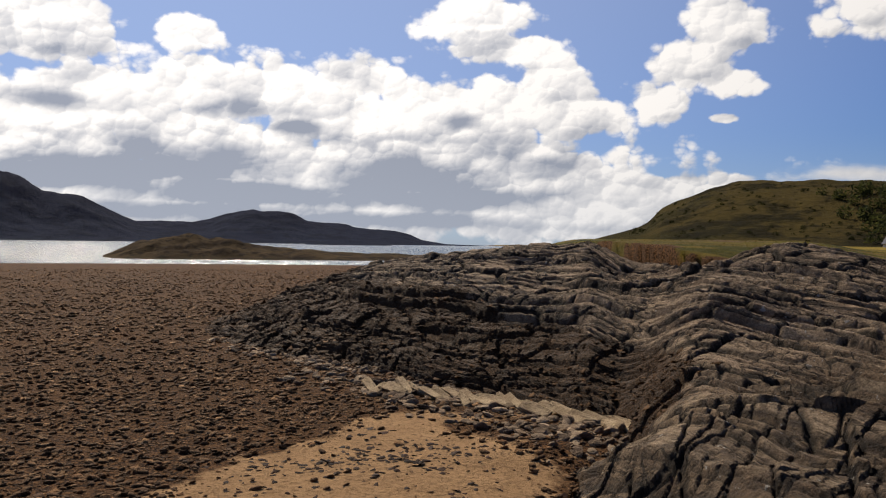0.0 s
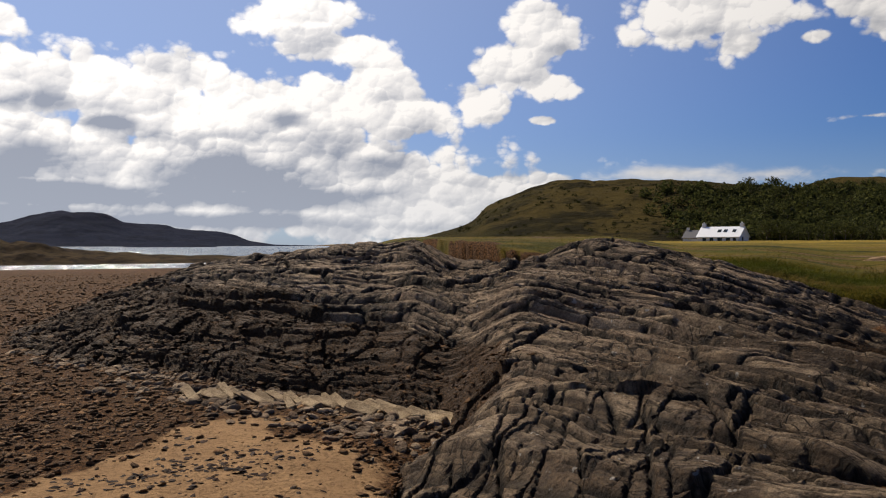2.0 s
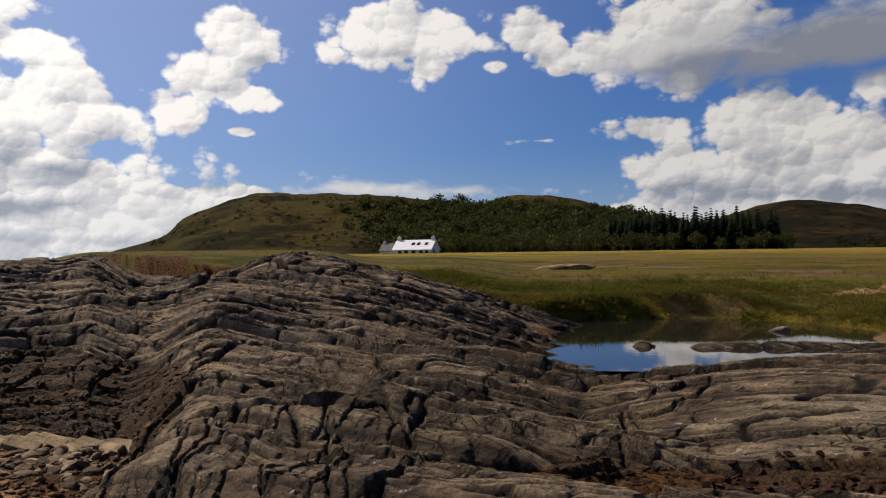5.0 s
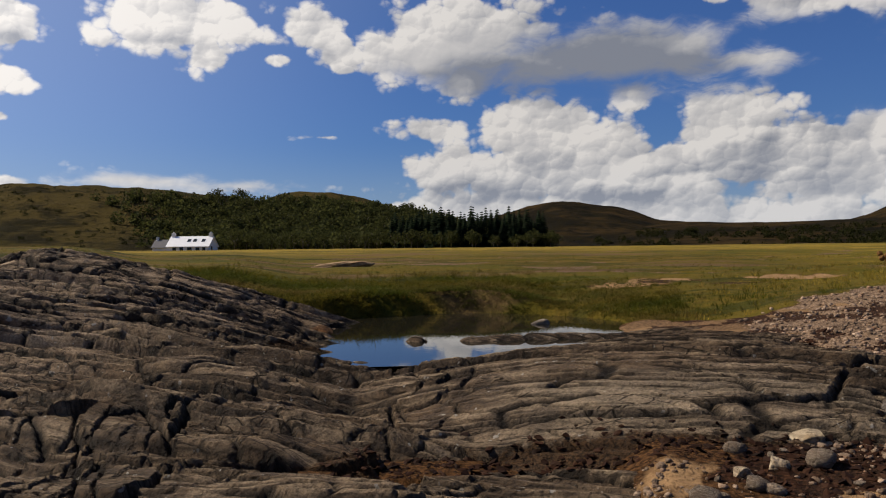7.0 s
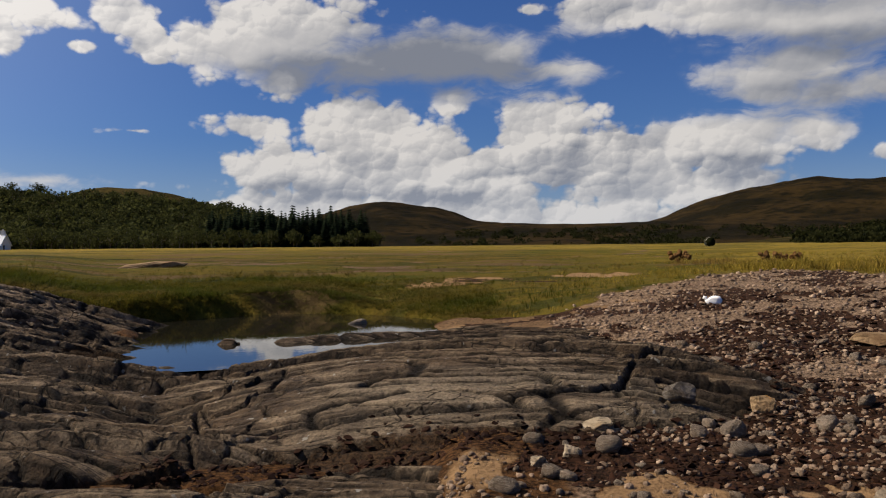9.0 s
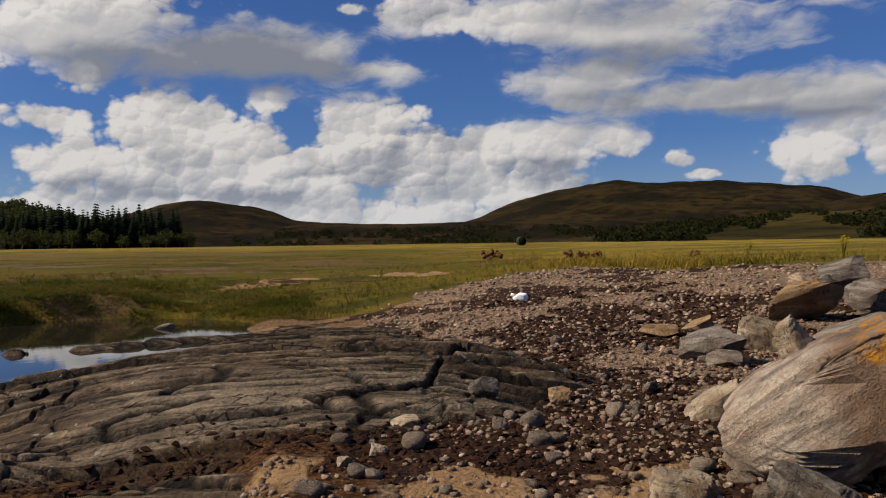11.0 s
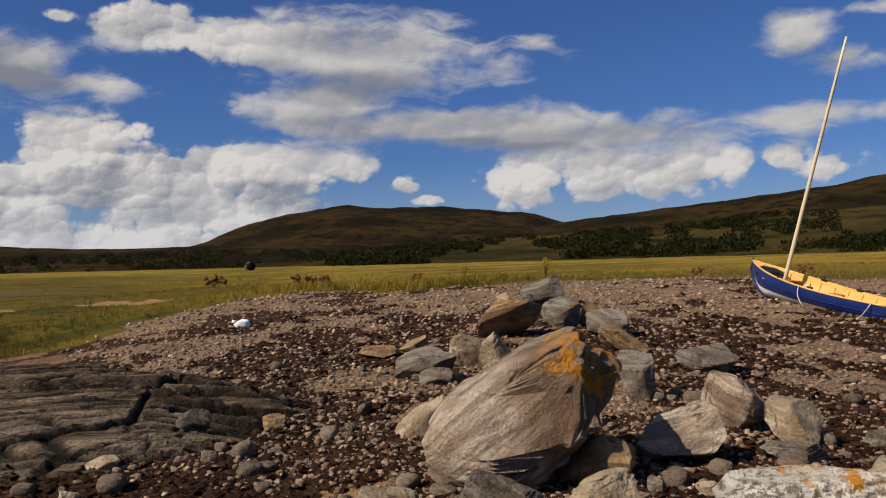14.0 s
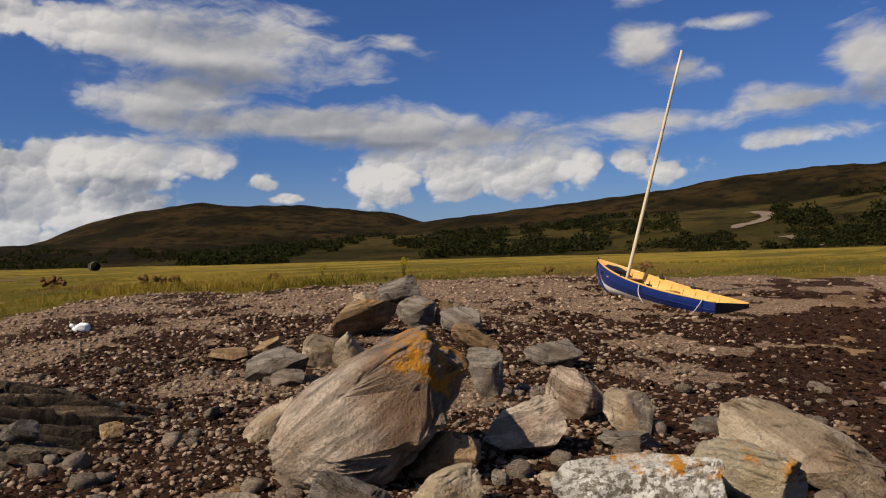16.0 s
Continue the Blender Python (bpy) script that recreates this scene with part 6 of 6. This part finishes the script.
DOCK = make_dock(51)
for i, (b, d, s) in enumerate([(76.4, 31, 1.0), (82.2, 33, 0.9), (84.0, 33.5, 0.85), (83.0, 34, 0.7), (109.0, 34, 0.6), (90.0, 36, 0.7), (115.5, 33, 0.8)]):
    c = polar(b, d)
    m = pose(c.x, c.y, ground_z(c.x, c.y), 0, 0, 50 * i) @ Matrix.Diagonal((s * 1.6, s * 1.6, s * 0.7, 1))
    if i == 0:
        DOCK.matrix_basis = m
    else:
        copy_thing(DOCK, Matrix.Identity(4)).matrix_basis = m


def make_bale():
    """An old round bale lying on its side out in the meadow."""
    bale = tagged(new("round_bale"), "dark weathered round bale lying in the meadow", "bale")
    rng = np.random.default_rng(61)
    bm = bmesh.new()
    bmesh.ops.create_cone(bm, cap_ends=True, segments=28, radius1=0.62, radius2=0.62, depth=1.15)
    rim = [e for e in bm.edges if len({round(v.co.z, 3) for v in e.verts}) == 1]
    bmesh.ops.bevel(bm, geom=rim, offset=0.10, segments=3, affect="EDGES")
    for v in bm.verts:
        v.co *= 1 + rng.uniform(-0.03, 0.03)
    link_mesh("roll", bm, GORSE, bale, "", True)
    for k in range(3):
        bm = bmesh.new()
        a = [2 * math.pi * i / 28 for i in range(29)]
        tube(bm, [(0.635 * math.cos(q), 0.635 * math.sin(q), -0.36 + 0.36 * k) for q in a], 0.012, 5)
        link_mesh("twine", bm, ROPE, bale)
    c = polar(78.65, 116)
    bale.matrix_world = pose(c.x, c.y, ground_z(c.x, c.y) + 0.52, 90, 0, -60)


make_bale()


def make_ragwort(seed):
    rng = np.random.default_rng(seed)
    herb = tagged(new("ragwort"), "green ragwort with a yellow flower head above the grass", "plant", "ragworts in the meadow")
    for k in range(7):
        a, l, o = rng.uniform(0, 6.28), rng.uniform(0.55, 0.80), rng.uniform(0.05, 0.22)
        tip = Vector((math.cos(a) * o, math.sin(a) * o, l))
        bm = bmesh.new()
        tube(bm, [(0, 0, -0.05), tip * 0.5 + Vector((0, 0, 0.05)), tip], [0.012, 0.009, 0.006], 5)
        link_mesh("stem", bm, BLADE, herb)
        v, f = leaf_clumps(rng, [(tip.x, tip.y, tip.z, 0.10)], 2400, 0.03)
        flower = new("flower_head", mesh_from("flower_head", v, f, [RAGWORT], False))
        flower.parent = herb
    return herb


HERB = make_ragwort(71)
for i, (b, d, s) in enumerate([(93.4, 31, 0.8), (99.0, 32, 1.0)]):
    c = polar(b, d)
    m = pose(c.x, c.y, ground_z(c.x, c.y), 0, 0, 70 * i) @ Matrix.Scale(s, 4)
    if i == 0:
        HERB.matrix_basis = m
    else:
        copy_thing(HERB, Matrix.Identity(4)).matrix_basis = m


# ---- strewn stones, weed and grass ----
def surface_zs(x, y):
    g = ground_height(x, y)
    r = rock_height(x, y)[0]
    return np.where(np.hypot(x, y) < 33, np.maximum(g, r), g)


def on_rock(x, y):
    return rock_base(x, y) > ground_height(x, y) + 0.02


def scaled(rng, n, lo, hi, flat=0.6, power=2.0):
    s = lo + (hi - lo) * rng.uniform(0, 1, n) ** power
    return np.stack([s, s * rng.uniform(0.6, 1.0, n), s * flat * rng.uniform(0.6, 1.2, n)], -1)


def make_shingle():
    rng = np.random.default_rng(101)
    x, y, b, d = strewn(rng, 46000, 57, 136, 4.6, 34)
    n = fbm(x * 0.35, y * 0.35, 4, 51)
    turf = smooth(d + (3 - 2.2 * window(b, 30, 68, 4)) * n - turf_edge(b), -0.8, 0.8)
    ok = (rng.uniform(0, 1, len(x)) > turf * 1.2) & ~on_rock(x, y) & ((b + 6 * n > 69) | (d < 6.6)) & (rng.uniform(0, 1, len(x)) > 0.85 * smooth(b, 112, 126)) & (rng.uniform(0, 1, len(x)) > 0.8 * window(b, 60, 88, 3) * (1 - smooth(d + 2 * n, 6.2, 7.4)))
    x, y, d = x[ok], y[ok], d[ok]
    k = len(x)
    S = scaled(rng, k, 0.010, 0.052, 0.6, 2.6) * (0.6 + 0.040 * np.minimum(d, 22))[:, None]
    M = spins(rng, k, 0.25) * S[:, None, :]
    z = ground_height(x, y) + S[:, 2] * 0.35
    joined("shingle", PEBBLES, (rng.integers(0, 4, k), M, np.stack([x, y, z], -1)), PEBBLE, "grey, brown and pinkish beach pebbles", "pebbles")


def make_cobbles():
    rng = np.random.default_rng(103)
    x, y, b, d = strewn(rng, 1500, 60, 132, 5.0, 13)
    ok = ~on_rock(x, y) & ((b > 66) | (d < 6.5))
    x, y = x[ok][:300], y[ok][:300]
    meshes = [mesh_from("cobble", p, f, [LOOSE]) for p, f in COBBLES]
    S = scaled(rng, len(x), 0.035, 0.115, 0.65, 2.0)
    Z = ground_height(x, y)
    for i in range(len(x)):
        ob = new("cobble", meshes[i % len(meshes)])
        ob.matrix_world = pose(x[i], y[i], Z[i] + S[i, 2] * 0.45, rng.uniform(-15, 15), rng.uniform(-15, 15), rng.uniform(0, 360)) @ Matrix.Diagonal((*S[i], 1))
        tagged(ob, "rounded grey-brown cobble lying in weed and shingle", "stone", "cobbles on the shore")


def make_tide_stones():
    rng = np.random.default_rng(105)
    x, y, b, d = strewn(rng, 42000, -33, 20, 7.0, 85)
    n = fbm(x * 0.35, y * 0.35, 4, 51)
    sandy = sand_mask(x, y, n)
    ok = (rng.uniform(0, 1, len(x)) > sandy * 0.97) & ~on_rock(x, y) & (x - np.interp(y, SHORE_Y, SHORE_X) < 2.5)
    x, y, d = x[ok], y[ok], d[ok]
    k = len(x)
    S = scaled(rng, k, 0.016, 0.085, 0.36, 2.4) * (0.6 + 0.035 * np.minimum(d, 30))[:, None]
    M = spins(rng, k, 0.3) * S[:, None, :]
    joined("tide_stones", PEBBLES, (rng.integers(0, 4, k), M, np.stack([x, y, ground_height(x, y) + S[:, 2] * 0.3], -1)), FLATSTONE, "dark weedy stones covering the tidal flat", "stones")


def make_foot_stones():
    """Pale angular stones strewn along the foot of the rock."""
    rng = np.random.default_rng(106)
    x, y, b, d = strewn(rng, 9000, -16, 14, 9.5, 22)
    line = x - np.interp(y, [10, 12.5, 14, 16, 19, 22], [3.0, 0.6, -0.8, -2.0, -3.4, -5.0])
    keep = np.exp(-((line / 1.1) ** 2)) * (0.25 + 0.75 * smooth(fbm(x * 0.9, y * 0.9, 3, 89), -0.1, 0.2)) * ~on_rock(x, y)
    ok = rng.uniform(0, 1, len(x)) < keep
    x, y, d = x[ok], y[ok], d[ok]
    k = len(x)
    S = scaled(rng, k, 0.03, 0.13, 0.42, 2.0)
    M = spins(rng, k, 0.3) * S[:, None, :]
    joined("foot_stones", PEBBLES, (rng.integers(4, 10, k), M, np.stack([x, y, ground_height(x, y) + S[:, 2] * 0.3], -1)), FOOT, "pale angular stones along the foot of the rock", "stones", 40)


def tuft_protos(rng, count, blades, size, flop):
    """Small ragged tufts of narrow strips."""
    out = []
    for _ in range(count):
        V, F = [], []
        for k in range(blades):
            a = rng.uniform(0, 6.28)
            r0 = rng.uniform(0, 0.35)
            o = np.array([math.cos(a) * r0, math.sin(a) * r0, -0.03])
            a2 = a + rng.uniform(-0.8, 0.8)
            way = np.array([math.cos(a2), math.sin(a2), 0.0])
            side = np.array([-way[1], way[0], 0.0]) * size * rng.uniform(0.7, 1.3)
            h = rng.uniform(0.6, 1.1)
            mid = o + way * flop * 0.35 * h + np.array([0, 0, h * 0.62])
            tip = o + way * flop * h + np.array([0, 0, h * (1 - flop * 0.35)])
            n = len(V)
            V += [o - side, o + side, mid + side * 0.7, mid - side * 0.7, tip, tip]
            F += [(n, n + 1, n + 2, n + 3), (n + 3, n + 2, n + 4, n + 5)]
        out.append((np.array(V), np.array(F)))
    return out


def make_weed():
    rng = np.random.default_rng(107)
    protos = []
    for _ in range(6):
        p, f = stone_points(rng, 1, 1, 1.0, 0.0)
        p = p * (1 + 0.7 * rng.uniform(-1, 1, len(p)))[:, None]
        protos.append((p, f))
    x, y, b, d = strewn(rng, 62000, 40, 135, 4.8, 24)
    gully = np.exp(-(((d - 7.15) / 0.30) ** 2)) * window(b, 38, 72, 3)
    keep = np.maximum(weed_mask(x, y) * ~on_rock(x, y), gully) * (d < turf_edge(b) - 4)
    ok = rng.uniform(0, 1, len(x)) < keep * (0.52 + 0.3 * smooth(b, 106, 116))
    x, y, d = x[ok], y[ok], d[ok]
    k = len(x)
    S = scaled(rng, k, 0.016, 0.060, 0.45, 1.6) * (0.6 + 0.05 * np.minimum(d, 20))[:, None]
    M = spins(rng, k, 0.25) * S[:, None, :]
    joined("stranded_seaweed", protos, (rng.integers(0, 6, k), M, np.stack([x, y, surface_zs(x, y) + S[:, 2] * 0.2], -1)), WEED, "dark red-brown stranded seaweed", "seaweed", None, False)
    # scraps and one long drift of weed on the sand
    x, y, b, d = strewn(rng, 5200, -24, 12, 6.5, 13)
    n = fbm(x * 0.35, y * 0.35, 4, 51)
    drift = np.exp(-(((x + 0.55 - 0.35 * (y - 9.6)) / 0.5) ** 2 + ((y - 9.6) / 0.22) ** 2))
    ok = rng.uniform(0, 1, len(x)) < sand_mask(x, y, n) * (0.05 + 0.45 * smooth(fbm(x * 1.1, y * 1.1, 3, 99) + 0.25 * smooth(b, -4, 6), 0.05, 0.25) + drift * 3)
    x, y, d = x[ok], y[ok], d[ok]
    k = len(x)
    S = scaled(rng, k, 0.02, 0.06, 0.25, 1.5)
    M = spins(rng, k, 0.2) * S[:, None, :]
    joined("weed_scraps", protos, (rng.integers(0, 6, k), M, np.stack([x, y, ground_height(x, y) + S[:, 2] * 0.2], -1)), WEED, "scraps of dark weed on the wet sand", "seaweed", None, False)
    # weed hanging on the foot of the rock
    x, y, b, d = strewn(rng, 48000, -16, 24, 10.5, 30)
    low = smooth(0.22 + 0.65 * (1 - smooth(b, -3, 6)) - rock_base(x, y) + 0.5 * fbm(x * 0.8, y * 0.8, 3, 91), 0.0, 0.45) * smooth(y, 9.8, 11) * on_rock(x, y)
    ok = rng.uniform(0, 1, len(x)) < low * 0.14
    x, y, d = x[ok], y[ok], d[ok]
    k = len(x)
    S = scaled(rng, k, 0.03, 0.08, 0.16, 1.5) * (0.5 + 0.04 * d)[:, None]
    M = spins(rng, k, 0.3) * S[:, None, :]
    joined("wrack", protos, (rng.integers(0, 6, k), M, np.stack([x, y, surface_zs(x, y) + S[:, 2] * 0.15], -1)), RUSTWEED, "rust-brown wrack clinging to the foot of the rock", "seaweed", None, True)


def make_grass():
    rng = np.random.default_rng(109)
    protos = tuft_protos(rng, 8, 10, 0.016, 0.75)
    x, y, b, d = strewn(rng, 33000, 6, 134, 14.0, 62, 0.1)
    n = fbm(x * 0.35, y * 0.35, 4, 51)
    turf = smooth(d + (3 - 2.2 * window(b, 30, 68, 4)) * n - turf_edge(b) + 0.8 * window(b, 30, 66, 3), -0.3, 0.8) * (0.3 + 0.7 * smooth(fbm(x * 0.16, y * 0.16, 3, 97), -0.15, 0.15)) * smooth(x - np.interp(y, SHORE_Y, SHORE_X), 1, 3)
    clear = ~on_rock(x, y) & (pale_strip(x, y, n) < 0.35)
    ok = (rng.uniform(0, 1, len(x)) < turf) & clear & (creeks(x, y) < 0.35)
    x, y, d = x[ok], y[ok], d[ok]
    k = len(x)
    bb = bear(x, y)
    bank = window(bb, 28, 62, 4) * (1 - smooth(d - turf_edge(bb), 3, 9))
    h = rng.uniform(0.05, 0.16, k) * (1 + 1.0 * fbm(x * 0.3, y * 0.3, 3, 95)) * (1.2 - 0.65 * smooth(d, 20, 36)) * (0.65 + 0.35 * smooth(bb, 24, 34)) * (1 - 0.2 * bank + 0.9 * smooth(bb, 72, 82))
    M = spins(rng, k, 0.15) * np.stack([h * 1.5, h * 1.5, h], -1)[:, None, :] * (1 + np.minimum(d, 80)[:, None, None] * 0.004)
    P, which = np.stack([x, y, ground_height(x, y)], -1), rng.integers(0, 8, k)
    # thick soft grass hanging over the bank of the pool
    bx, by, bb, bd = strewn(rng, 16000, 27, 64, 17.0, 30)
    near_bank = (bd > turf_edge(bb) - 0.5 + 0.2 * fbm(bx * 0.6, by * 0.6, 3, 98)) & ~on_rock(bx, by) & (rng.uniform(0, 1, len(bx)) > smooth(bd - turf_edge(bb), 1, 9))
    bx, by, bd = bx[near_bank], by[near_bank], bd[near_bank]
    bh = rng.uniform(0.10, 0.19, len(bx)) * (1 + 0.7 * fbm(bx * 0.5, by * 0.5, 3, 96)) * (1 - 0.45 * smooth(bear(bx, by), 52, 57))
    soft = tuft_protos(rng, 6, 12, 0.022, 1.15)
    joined("bank_grass", soft, (rng.integers(0, 6, len(bx)), spins(rng, len(bx), 0.2) * np.stack([bh * 1.7, bh * 1.7, bh], -1)[:, None, :], np.stack([bx, by, ground_height(bx, by)], -1)), BLADE, "soft green and brown grass hanging over the bank", "grass", None, False)
    dry = bear(x, y) + rng.normal(0, 4, k) > 70
    joined("meadow_grass", protos, (which[~dry], M[~dry], P[~dry]), BLADE, "long yellow-green coastal grass", "grass", None, False)
    joined("dry_grass", protos, (which[dry], M[dry], P[dry]), STRAW, "long straw-coloured grass behind the shingle", "grass", None, False)


make_shingle()
make_cobbles()
make_tide_stones()
make_foot_stones()
make_weed()
make_grass()
